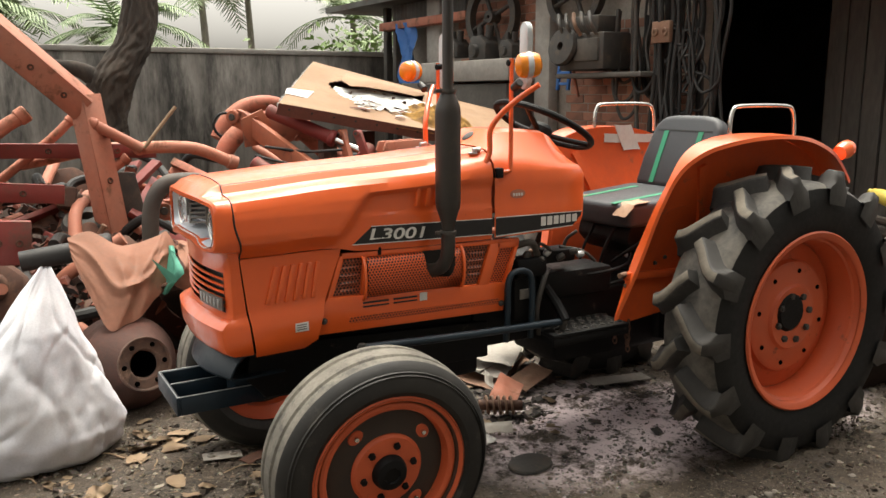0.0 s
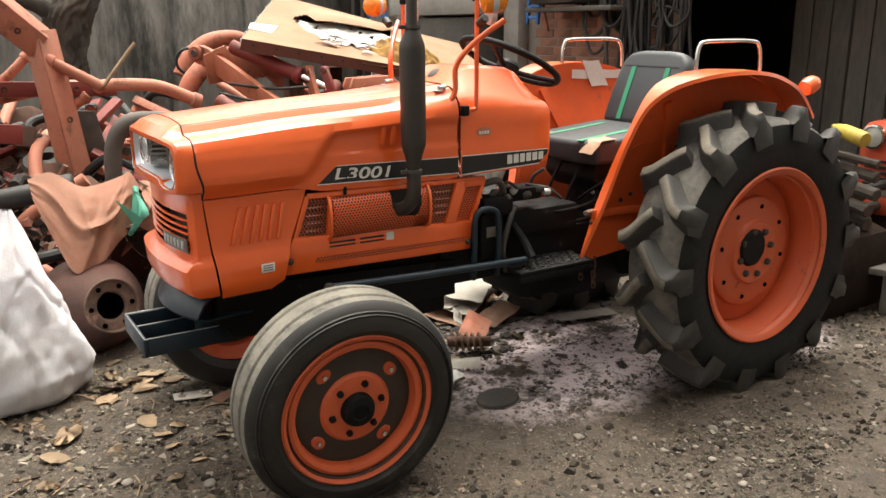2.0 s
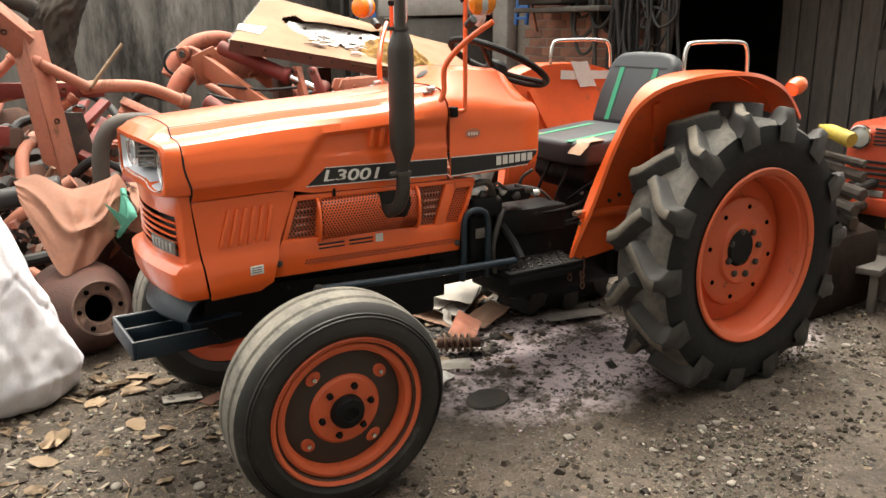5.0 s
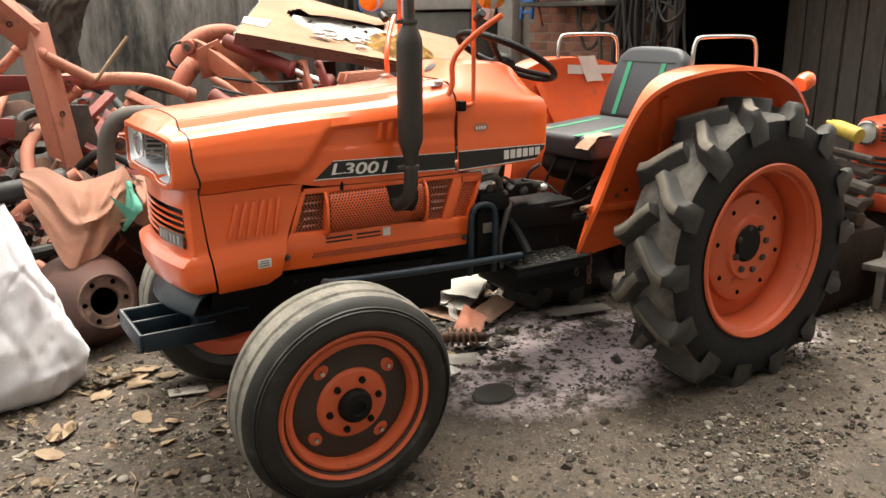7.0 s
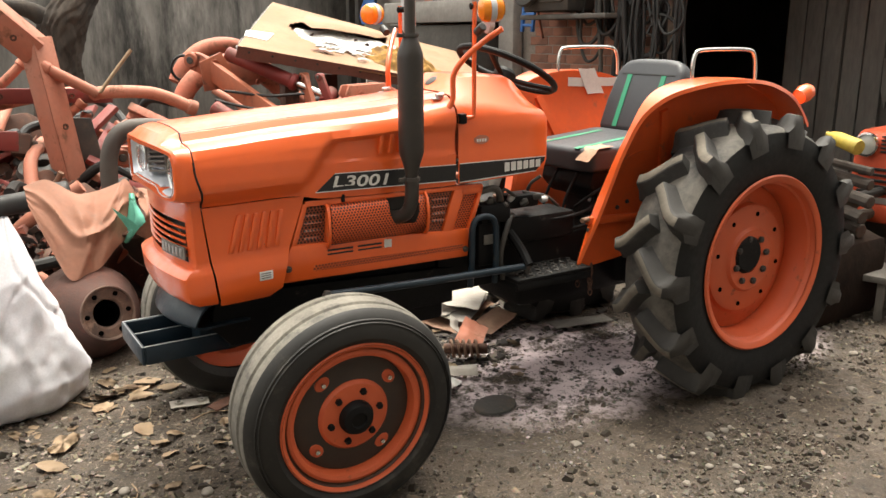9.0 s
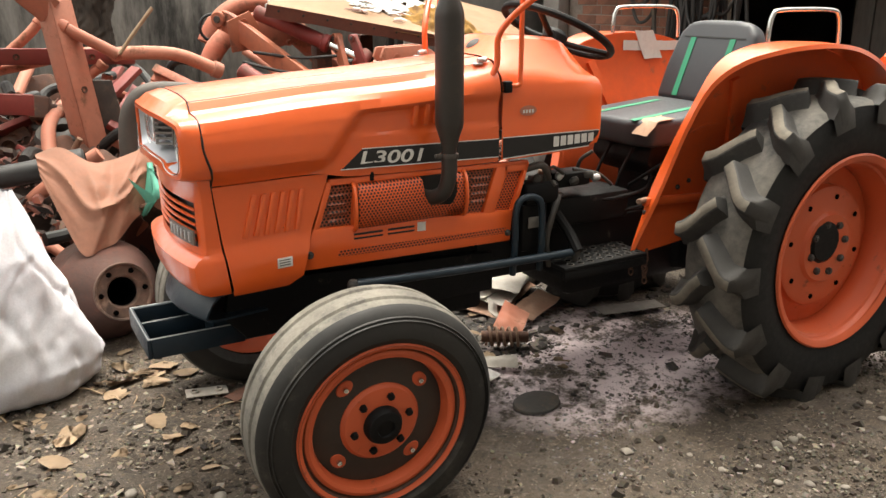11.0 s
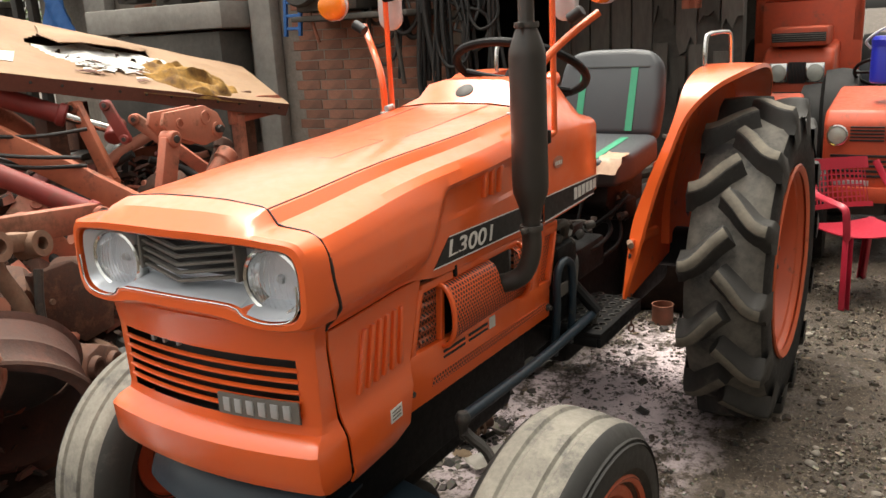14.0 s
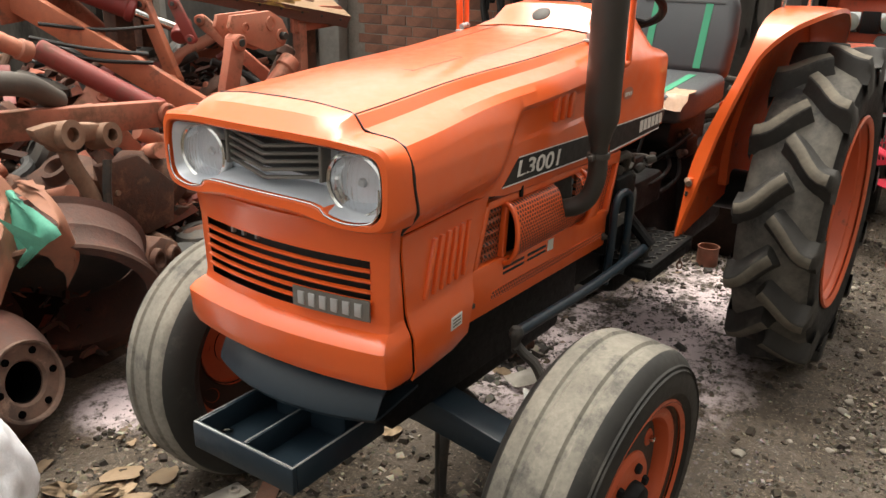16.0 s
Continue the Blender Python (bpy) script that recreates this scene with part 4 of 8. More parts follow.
def build_cowl():
    secs = [
        (.592, [(0, 1.181), (.10, 1.179), (.178, 1.170), (.196, 1.157), (.212, 1.142), (.227, 1.125), (.237, 1.092), (.238, 1.04), (.236, .988), (.2375, .982), (.237, .876), (.22, .872)]),
        (.625, [(0, 1.203), (.08, 1.201), (.14, 1.190), (.188, 1.160), (.212, 1.143), (.227, 1.126), (.237, 1.092), (.238, 1.04), (.236, .988), (.2375, .982), (.237, .876), (.22, .872)]),
        (.665, [(0, 1.234), (.09, 1.232), (.13, 1.222), (.178, 1.172), (.210, 1.145), (.227, 1.126), (.237, 1.093), (.238, 1.04), (.236, .988), (.2375, .982), (.237, .876), (.22, .872)]),
        (.74, [(0, 1.236), (.10, 1.234), (.13, 1.226), (.172, 1.176), (.210, 1.142), (.228, 1.124), (.237, 1.093), (.238, 1.04), (.236, .988), (.2375, .982), (.237, .878), (.22, .874)]),
        (.85, [(0, 1.228), (.12, 1.226), (.15, 1.218), (.18, 1.170), (.215, 1.120), (.228, 1.106), (.236, 1.092), (.237, 1.04), (.235, .986), (.2365, .980), (.236, .882), (.22, .878)]),
        (.875, [(0, 1.218), (.12, 1.216), (.15, 1.207), (.18, 1.165), (.215, 1.118), (.228, 1.104), (.235, 1.090), (.236, 1.04), (.234, .985), (.2355, .979), (.235, .884), (.22, .880)]),
        (.965, [(0, 1.125), (.12, 1.124), (.15, 1.120), (.18, 1.112), (.212, 1.104), (.226, 1.096), (.232, 1.085), (.233, 1.04), (.231, .984), (.2325, .978), (.232, .898), (.215, .894)]),
        (.985, [(0, 1.095), (.12, 1.094), (.15, 1.092), (.18, 1.088), (.205, 1.084), (.216, 1.078), (.221, 1.07), (.222, 1.03), (.221, .984), (.222, .978), (.221, .925), (.205, .915)]),
    ]
    rows = mirrored([[(x, y, z) for y, z in sec] for x, sec in secs])
    bm = bmesh.new()
    grid_sheet(bm, rows)
    bm.faces.new([bm.verts.new(q) for q in rows[-1]])
    bmesh.ops.remove_doubles(bm, verts=bm.verts, dist=1e-4)
    bmesh.ops.recalc_face_normals(bm, faces=bm.faces)
    cowl = part("cowl", bm, paint, tractor, "orange dashboard cowl with a red stamp sticker", 28)
    bm = bmesh.new()
    lathe(bm, [(0, .006), (.020, .006), (.025, .003), (.025, .0), (0, 0)], 24, pose(.632, 0.0, 1.206) @ pose(0, 0, 0, 0, -36, 0))
    part("filler_cap", bm, iron, cowl)
    for s in (-1, 1):
        bm = bmesh.new()
        prism(bm, [(.596, .880), (.925, .892), (.962, .925), (.966, .940), (.596, .944)], s * .2365, s * .2388, "xz")
        d = part("decal", bm, dark_slot, cowl, "black stripe decal with a white edge")
        bm = bmesh.new()
        prism(bm, [(.596, .9425), (.966, .939), (.966, .942), (.596, .9455)], s * .2388, s * .2396, "xz")
        prism(bm, [(.596, .879), (.925, .890), (.926, .893), (.596, .882)], s * .2388, s * .2396, "xz")
        part("white_edge", bm, white_m, d)
        # maker's name as plain blocks
        for k in range(6):
            u = .785 + k * .0275
            bm = bmesh.new()
            prism(bm, [(u, .900 + k * .001), (u + .021, .901 + k * .001), (u + .021, .932 + k * .0003), (u, .932)], s * .2388, s * .2397, "xz")
            part("white_block", bm, white_m, d)
        bm = bmesh.new()
        lathe(bm, [(0, .0012), (.026, .0012), (.026, 0), (0, 0)], 24, pose(.685, s * .2378, 1.02, 90 if s < 0 else -90) @ Matrix.Diagonal((1.2, .6, 1, 1)))
        st = part("stamp_sticker", bm, paint_pale, cowl)
        bm = bmesh.new()
        for k in range(4):
            box(bm, .665 + k * .011, .672 + k * .011, s * .2391, s * .2397, 1.013, 1.023)
        part("print_bar", bm, white_m, st)
    return cowl


cowl = build_cowl()


def build_muffler():
    cx, cy = .366, -.312
    bm = bmesh.new()
    lathe(bm, [(.019, .915), (.021, .945), (.028, .975), (.0385, 1.005), (.0402, 1.02), (.0402, 1.30), (.0385, 1.315), (.026, 1.35), (.0185, 1.367), (.0172, 1.375), (.0172, 1.95), (.015, 1.95), (.015, 1.90)], 32, pose(cx, cy, 0))
    muf = part("muffler", bm, muffler_m, tractor, "upright sooty grey exhaust muffler and pipe")
    for z in (.925, 1.365):
        bm = bmesh.new()
        lathe(bm, [(.0195, z - .006), (.026, z - .006), (.027, z), (.026, z + .006), (.0195, z + .006)], 24, pose(cx, cy, 0))
        box(bm, cx - .045, cx - .02, cy - .006, cy + .006, z - .006, z + .006, .002)
        part("clamp", bm, iron, muf)
    bm = bmesh.new()
    tube(bm, [(cx, cy, .93), (cx, cy + .002, .865), (cx - .006, cy + .022, .815), (cx - .02, cy + .065, .792), (cx - .03, cy + .13, .785)], .0225, 20, 6)
    part("elbow", bm, muffler_m, muf, "dark rusty exhaust elbow")


build_muffler()


def build_rear_wheel(s):
    """s: -1 on the left side, 1 on the right."""
    cx, cy, cz = 1.708, s * .540, .522
    m = pose(cx, cy, cz, 0, 0, REAR_TOE) @ pose(0, 0, 0, 90 if s < 0 else -90, 0, 0) @ Matrix.Diagonal((1, 1, .88, 1))
    prof = [(.318, -.118), (.330, -.126), (.37, -.140), (.425, -.146), (.465, -.143), (.495, -.133), (.510, -.110), (.516, -.06), (.518, 0), (.516, .06), (.510, .110), (.495, .133), (.465, .143), (.425, .146), (.37, .140), (.330, .126), (.318, .118)]
    bm = bmesh.new()
    lathe(bm, prof, 64, m, mats=[1 if 4 < k < 11 else 0 for k in range(len(prof) - 1)])
    tyre = part("rear_tyre", bm, [rubber, rubber_dusty], tractor, "deep-lugged black rear tyre with dried mud")
    # one lug, built once for each half of the tread
    count = 14
    for half in (-1, 1):
        o = bmesh.new()
        path = [(.262, .158, .440), (.262, .152, .535), (.260, .140, .562), (.252, .115, .565), (.228, .090, .566), (.180, .062, .567), (.125, .034, .568), (.080, .006, .568), (.052, -.012, .567), (.046, -.017, .520)]
        rings = []
        for k, (th, w, top) in enumerate(path):
            a, c = path[max(k - 1, 0)], path[min(k + 1, len(path) - 1)]
            tang = Vector(((c[0] - a[0]) * .55, c[1] - a[1]))
            tang = tang.normalized() if tang.length > 1e-4 else Vector((0, -1))
            across = Vector((tang.y, -tang.x))
            if across.x < 0:
                across = -across
            if k in (0, 1, 9):
                across = Vector((1, 0)) if k < 2 else across
            base = .440 if k == 0 else .497
            ring = []
            for dt, rr in ((-.054, base), (-.030, lerp(base, top, .55)), (-.0225, top - .007), (-.0165, top), (.0165, top), (.0225, top - .007), (.031, lerp(base, top, .5)), (.058, base)):
                if k == 0:
                    rr = base if abs(dt) > .03 else base + .004
                aa = th + across.x * dt / .55
                ww = half * (w + across.y * dt)
                ring.append(o.verts.new((rr * math.cos(aa), rr * math.sin(aa), ww)))
            rings.append(ring)
        for a, b in zip(rings, rings[1:]):
            for i in range(7):
                f = o.faces.new((a[i], a[i + 1], b[i + 1], b[i]))
                f.material_index = 1 if i == 3 and b is not rings[1] and b is not rings[-1] and b is not rings[2] else 0
        o.faces.new(rings[0])
        o.faces.new(rings[-1])
        bmesh.ops.recalc_face_normals(o, faces=o.faces)
        me = mesh_of("tread_lug", o, [rubber_tread, lug_top_m], 52)
        for k in range(count):
            turn = 2 * math.pi * (k + LUG_PHASE + (0.5 if half > 0 else 0)) / count
            piece("tread_lug", me, tyre, m @ Matrix.Rotation(turn, 4, "Z") @ Matrix.Diagonal((1, LUG_WAY * -s, 1, 1)))
    m = pose(cx, s * .554, cz, 0, 0, REAR_TOE) @ pose(0, 0, 0, 90 if s < 0 else -90, 0, 0) @ Matrix.Diagonal((1, 1, .95, 1))
    # rim: flange, drop centre and disc
    bm = bmesh.new()
    lathe(bm, [(.312, .108), (.320, .114), (.334, .118), (.340, .112), (.334, .104), (.318, .100), (.313, .094), (.309, .080), (.301, .074), (.297, .05), (.288, .03), (.286, -.02), (.298, -.05), (.318, -.10), (.334, -.118), (.318, -.112)], 64, m)
    rim = part("rear_rim", bm, paint_rim, tractor, "orange steel rear rim")
    bm = bmesh.new()
    lathe(bm, [(.052, .020), (.052, .036), (.118, .040), (.128, .028), (.150, .022), (.196, .024), (.212, .016), (.220, -.002), (.232, -.010), (.284, -.022), (.284, -.032), (.222, -.02), (.05, .008)], 64, m)
    disc = part("wheel_disc", bm, paint_rim, rim)
    bm = bmesh.new()
    lathe(bm, [(.053, .032), (.045, -.01), (0, -.015)], 32, m)
    part("hub_bore", bm, hole_black, rim)
    o = bmesh.new()
    lathe(o, [(0, .016), (.007, .016), (.009, .012), (.013, .012), (.013, 0)], 6)
    me = mesh_of("wheel_nut", o, iron)
    for k in range(8):
        a = 2 * math.pi * (k + .3) / 8
        piece("wheel_nut", me, rim, m @ pose(.088 * math.cos(a), .088 * math.sin(a), .038))
    o = bmesh.new()
    lathe(o, [(0, .002), (.009, .002), (.009, -.002), (0, -.002)], 12)
    me = mesh_of("bolt_hole", o, hole_black)
    for k in range(8):
        a = 2 * math.pi * (k + .75) / 8
        piece("bolt_hole", me, rim, m @ pose(.178 * math.cos(a), .178 * math.sin(a), .0245))


LUG_WAY, REAR_TOE, LUG_PHASE = 1.0, 0.0, 0.0
for s in (-1, 1):
    build_rear_wheel(s)


disc_m = material("dark_brown_wheel_paint", (0.030, 0.022, 0.018), 0.7, second=(0.05, 0.032, 0.022), patch=8, amount=0.9, grain=60, grain_amount=0.2, bump=0.2)


def build_front_wheel(s, turn):
    hub = pose(0.01, s * .518, .322, 0, 0, turn) @ pose(0, 0, 0, (90 if s < 0 else -90) + CAMBER * -s, 0, 0)
    m = hub @ Matrix.Diagonal((1.01, 1.01, 1.30, 1))
    prof = [(.216, -.064), (.224, -.070), (.245, -.080), (.280, -.079), (.303, -.068), (.316, -.058), (.321, -.050)]
    tread = [(.323, -.046), (.3245, -.032), (.319, -.028), (.319, -.022), (.3255, -.018), (.327, 0), (.3255, .018), (.319, .022), (.319, .028), (.3245, .032), (.323, .046)]
    full = prof + tread + [(r, -w) for r, w in prof[::-1]]
    mats = [1 if 5 <= k < len(full) - 7 else 0 for k in range(len(full) - 1)]
    bm = bmesh.new()
    lathe(bm, full, 72, m, mats=mats)
    tyre = part("front_tyre", bm, [rubber_front, tread_m], tractor, "ribbed front tyre with a pale muddy tread")
    for a, d in ((.225, .0745), (.290, .0757), (.298, .0715)):
        bm = bmesh.new()
        lathe(bm, [(a - .002, d - .001), (a, d + .0025), (a + .002, d - .001)], 72, m)
        part("sidewall_ring", bm, rubber_front, tyre)
    m = hub @ pose(0, 0, .030) @ Matrix.Diagonal((1.10, 1.10, 1.05, 1))
    bm = bmesh.new()
    lathe(bm, [(.197, .060), (.207, .066), (.211, .062), (.206, .056), (.199, .054)], 64, m)
    lathe(bm, [(.190, .046), (.188, .050), (.180, .052), (.170, .048), (.166, .036), (.164, .020), (.166, -.03), (.180, -.045), (.205, -.066), (.197, -.060)], 64, m)
    rim = part("front_rim", bm, paint_rim, tractor, "orange steel front rim with a brown groove")
    bm = bmesh.new()
    lathe(bm, [(.200, .053), (.195, .044), (.189, .045)], 64, m)
    part("rim_groove", bm, rust, rim, "brown rim groove")
    bm = bmesh.new()
    lathe(bm, [(.168, .018), (.150, .024), (.110, .026), (.095, .030)], 64, m)
    disc = part("wheel_disc", bm, disc_m, rim, "dark brown wheel disc")
    bm = bmesh.new()
    lathe(bm, [(.100, .022), (.098, .032), (.090, .040), (.060, .043), (.045, .044), (0, .044)], 48, m)
    part("wheel_centre", bm, paint_rim, rim)
    bm = bmesh.new()
    lathe(bm, [(.047, .040), (.046, .056), (.040, .068), (.022, .072), (.020, .066), (0, .066)], 32, m)
    part("hub_cap", bm, black, rim)
    o = bmesh.new()
    lathe(o, [(0, .010), (.008, .010), (.010, .004), (.010, 0)], 6)
    nut = mesh_of("wheel_nut", o, black)
    for k in range(6):
        a = 2 * math.pi * (k + .2) / 6
        piece("wheel_nut", nut, rim, m @ pose(.070 * math.cos(a), .070 * math.sin(a), .042))
    o = bmesh.new()
    lathe(o, [(0, .004), (.017, .004), (.020, 0)], 20, Matrix.Diagonal((1.2, .9, 1, 1)))
    pad = mesh_of("rim_pad", o, paint_rim)
    o = bmesh.new()
    lathe(o, [(0, .012), (.006, .012), (.007, .004), (0, .003)], 12)
    pin = mesh_of("rim_bolt", o, chrome)
    for k in range(4):
        a = 2 * math.pi * (k + FRONT_SPIN) / 4
        piece("rim_pad", pad, rim, m @ pose(.132 * math.cos(a), .132 * math.sin(a), .023, 0, 0, math.degrees(a) + 90))
        piece("rim_bolt", pin, rim, m @ pose(.132 * math.cos(a), .132 * math.sin(a), .026))


CAMBER = 4.0
FRONT_SPIN, FRONT_STEER = 0.44, -2.0
for s in (-1, 1):
    build_front_wheel(s, FRONT_STEER)


def build_fender(s):
    edge = [(1.085, .288, .492), (1.105, .292, .56), (1.14, .312, .66), (1.175, .330, .76), (1.205, .348, .85), (1.235, .385, .98), (1.258, .420, 1.07), (1.29, .468, 1.145), (1.345, .515, 1.195), (1.43, .560, 1.224), (1.53, .585, 1.238), (1.66, .59, 1.240), (1.78, .585, 1.228), (1.89, .575, 1.20), (1.99, .56, 1.16), (2.08, .54, 1.10), (2.14, .53, 1.04)]
    edge = [(x + .022 * smoothstep(1.0, .7, z), y - .026 - .018 * smoothstep(.38, .46, y), z - .012 - .024 * smoothstep(.75, 1.15, z)) for x, y, z in smooth_path(edge, 4)]
    def inner(z):
        return .258 + .116 * smoothstep(.69, 1.145, z)
    root = [(x + .004, min(inner(z), y - .002), z + .001) for x, y, z in edge]
    bm = bmesh.new()
    mid = [tuple(Vector(a).lerp(Vector(b), .5) + Vector((0, 0, .003 * smoothstep(1.0, 1.2, a[2])))) for a, b in zip(edge, root)]
    lip = [(x + (1.6 - x) * .02, y + .004, z - .014) for x, y, z in edge]
    rows = [[(x, s * y, z) for x, y, z in row] for row in (lip, edge, mid, root)]
    grid_sheet(bm, rows, 0.003)
    fender = part("fender", bm, paint, tractor, "orange rear fender curved over the tyre", 40)
    # inner side plate, down to the axle housing
    bm = bmesh.new()
    low = [(x, .260, max(.49, .49 + (x - 1.09) * .10)) for x, y, z in edge]
    rows = []
    for f in np.linspace(0, 1, 9):
        zs = [lerp(a[2] - .004, min(b[2], a[2] - .004), f) for a, b in zip(root, low)]
        rows.append([(lerp(a[0], max(a[0], 1.10), f), s * (lerp(a[1] + .002, min(inner(z), a[1] + .002), min(f * 4, 1))), z) for a, z in zip(root, zs)])
    grid_sheet(bm, rows, 0.004)
    side = part("fender_side", bm, paint_dull, fender)
    bm = bmesh.new()
    tube(bm, [(1.53, s * .270, .60), (1.53, s * .272, .76), (1.48, s * .312, .92), (1.41, s * .370, 1.095)], .024, 4, 6)
    part("fender_brace", bm, paint_dull, side)
    bm = bmesh.new()
    prism(bm, [(1.15, .668), (1.43, .655), (1.43, .685), (1.16, .698)], s * .258, s * .278, "xz", .007)
    part("fender_brace", bm, paint_dull, side)
    bm = bmesh.new()
    tube(bm, [(1.30, s * .304, .915), (1.35, s * .317, .935), (1.42, s * .322, .938)], .010, 8, 5, r_end=.003, flat=1.8)
    part("fender_brace", bm, paint_dull, side)
    bm = bmesh.new()
    rod(bm, (1.17, s * .262, .688), (1.115, s * .285, .692), .010)
    part("peg", bm, rust_pale, side)
    for bx, bz in ((1.36, .735), (1.31, .717), (1.165, .645)):
        bm = bmesh.new()
        lathe(bm, [(0, .008), (.007, .008), (.009, .002), (.009, 0)], 6, pose(bx, s * .262, bz, 90 if s < 0 else -90))
        part("bolt", bm, iron, side)
    # chromed hand rail on top
    bm = bmesh.new()
    yy = s * .385
    tube(bm, [(1.54, yy, 1.18), (1.54, yy, 1.245), (1.55, yy, 1.288), (1.58, yy, 1.305), (1.72, yy, 1.308), (1.85, yy, 1.304), (1.885, yy, 1.288), (1.90, yy, 1.245), (1.905, yy, 1.18)], .008, 12, 6)
    part("hand_rail", bm, chrome, fender, "chromed hand rail")
    bm = bmesh.new()
    lathe(bm, [(0, .05), (.022, .047), (.034, .03), (.037, 0), (.03, -.03), (0, -.035)], 20, pose(2.15, s * .44, 1.125, 0, 70, 0))
    part("rear_lamp", bm, paint, fender)
    return fender


for s in (-1, 1):
    build_fender(s)
for pts, lift in (([(1.585, 1.135), (1.905, 1.128), (1.905, 1.166), (1.585, 1.175)], .006), ([(1.70, 1.098), (1.80, 1.096), (1.74, 1.212), (1.64, 1.214)], .009)):
    bm = bmesh.new()
    rows = []
    for v in np.linspace(0, 1, 7):
        row = []
        for u in np.linspace(0, 1, 5):
            x, z = lerp(lerp(pts[0][0], pts[1][0], u), lerp(pts[3][0], pts[2][0], u), v), lerp(lerp(pts[0][1], pts[1][1], u), lerp(pts[3][1], pts[2][1], u), v)
            row.append((x, .258 + .116 * smoothstep(.69, 1.145, z) - lift, z + .002 * math.sin(40 * x)))
        rows.append(row)
    grid_sheet(bm, rows, .001)
    part("white_tape", bm, white_m, tractor, "strip of white tape on the fender")


def cushion(bm, outline, thick, r):
    prism(bm, outline, -thick / 2, thick / 2, "xy", r, None, 4)


def build_seat():
    y0 = 0.0
    bm = bmesh.new()
    o = bmesh.new()
    pts = [(-.19, -.19), (-.10, -.215), (.17, -.215), (.20, -.18), (.20, .18), (.17, .215), (-.10, .215), (-.19, .19), (-.215, .10), (-.215, -.10)]
    cushion(bm, pts, .095, .035)
    bmesh.ops.transform(bm, matrix=pose(1.435, y0, .905, 0, -5, 0), verts=bm.verts)
    seat = part("seat_cushion", bm, vinyl, tractor, "dark grey vinyl seat with green strips and torn brown tape", 60)
    bm = bmesh.new()
    pts = [(-.20, -.02), (-.205, .12), (-.19, .26), (-.15, .305), (-.08, .315), (.08, .315), (.15, .305), (.19, .26), (.205, .12), (.20, -.02)]
    prism(bm, pts, -.04, .04, "yz", .03, None, 4)
    mb = pose(1.655, y0, .963, 0, 22, 0)
    bmesh.ops.transform(bm, matrix=mb, verts=bm.verts)
    back = part("backrest", bm, vinyl, tractor, "", 60)
    for yy in (-.112, .082):
        bm = bmesh.new()
        prism(bm, [(yy, .0), (yy + .026, .0), (yy + .030, .235), (yy + .004, .235)], -.0425, -.0405, "yz", 0, mb)
        part("green_strip", bm, green_tape, back, "green strip")
    bm = bmesh.new()
    prism(bm, [(-.15, .236), (.15, .236), (.15, .241), (-.15, .241)], -.042, -.0402, "yz", 0, mb)
    part("seam", bm, dark_slot, back)
    bm = bmesh.new()
    mc = pose(1.435, y0, .905, 0, -5, 0)
    for yy in (-.125, .095):
        bm = bmesh.new()
        prism(bm, [(-.21, yy), (.12, yy), (.12, yy + .028), (-.21, yy + .028)], .0478, .0495, "xy", 0, mc)
        part("green_strip", bm, green_tape, seat, "green strip")
    for ya, yb, xb, seed in ((-.205, -.130, -.10, 1), (.11, .205, -.15, 4)):
        rows = []
        for k in range(10):
            x = lerp(-.226, xb, k / 9)
            z = .0508 - .045 * smoothstep(-.178, -.232, x)
            rows.append([(x + (.030 * nrm(yy * 30, seed, 0, 1.3) if k == 9 else 0), yy + .012 * nrm(k * .6, seed, yy, 1.2), z + .002 * nrm(x * 40, yy * 40, seed, 1.0)) for yy in np.linspace(ya, yb, 9)])
        bm = bmesh.new()
        o = bmesh.new()
        grid_sheet(o, rows, .0015)
        join(bm, o, mc)
        part("torn_tape", bm, brown_tape, seat, "torn brown packing tape")
    bm = bmesh.new()
    prism(bm, [(1.27, .78), (1.33, .72), (1.64, .72), (1.64, .862), (1.29, .862)], y0 - .15, y0 + .16, "xz", .015)
    box(bm, 1.47, 1.70, y0 - .10, y0 + .10, .62, .75, .02)
    part("seat_base", bm, black, tractor)


build_seat()


def build_steering():
    m = pose(.965, 0.0, 1.238, 0, 27, 0)
    bm = bmesh.new()
    pts = [m @ Vector((.192 * math.cos(a), .192 * math.sin(a), 0)) for a in np.linspace(0, 2 * math.pi, 49)]
    tube(bm, pts, .0125, 10, smooth=False)
    wheel = part("steering_wheel", bm, black, tractor, "black three-spoke steering wheel")
    for k in range(3):
        a = radians(90 + 120 * k)
        bm = bmesh.new()
        tube(bm, [m @ Vector((.03 * math.cos(a), .03 * math.sin(a), -.028)), m @ Vector((.10 * math.cos(a), .10 * math.sin(a), -.018)), m @ Vector((.188 * math.cos(a), .188 * math.sin(a), 0))], .010, 8)
        part("spoke", bm, black, wheel)
    bm = bmesh.new()
    lathe(bm, [(0, .004), (.03, .002), (.042, -.012), (.044, -.035), (.024, -.05), (.022, -.16), (0, -.16)], 24, m)
    part("hub", bm, black, wheel)


build_steering()


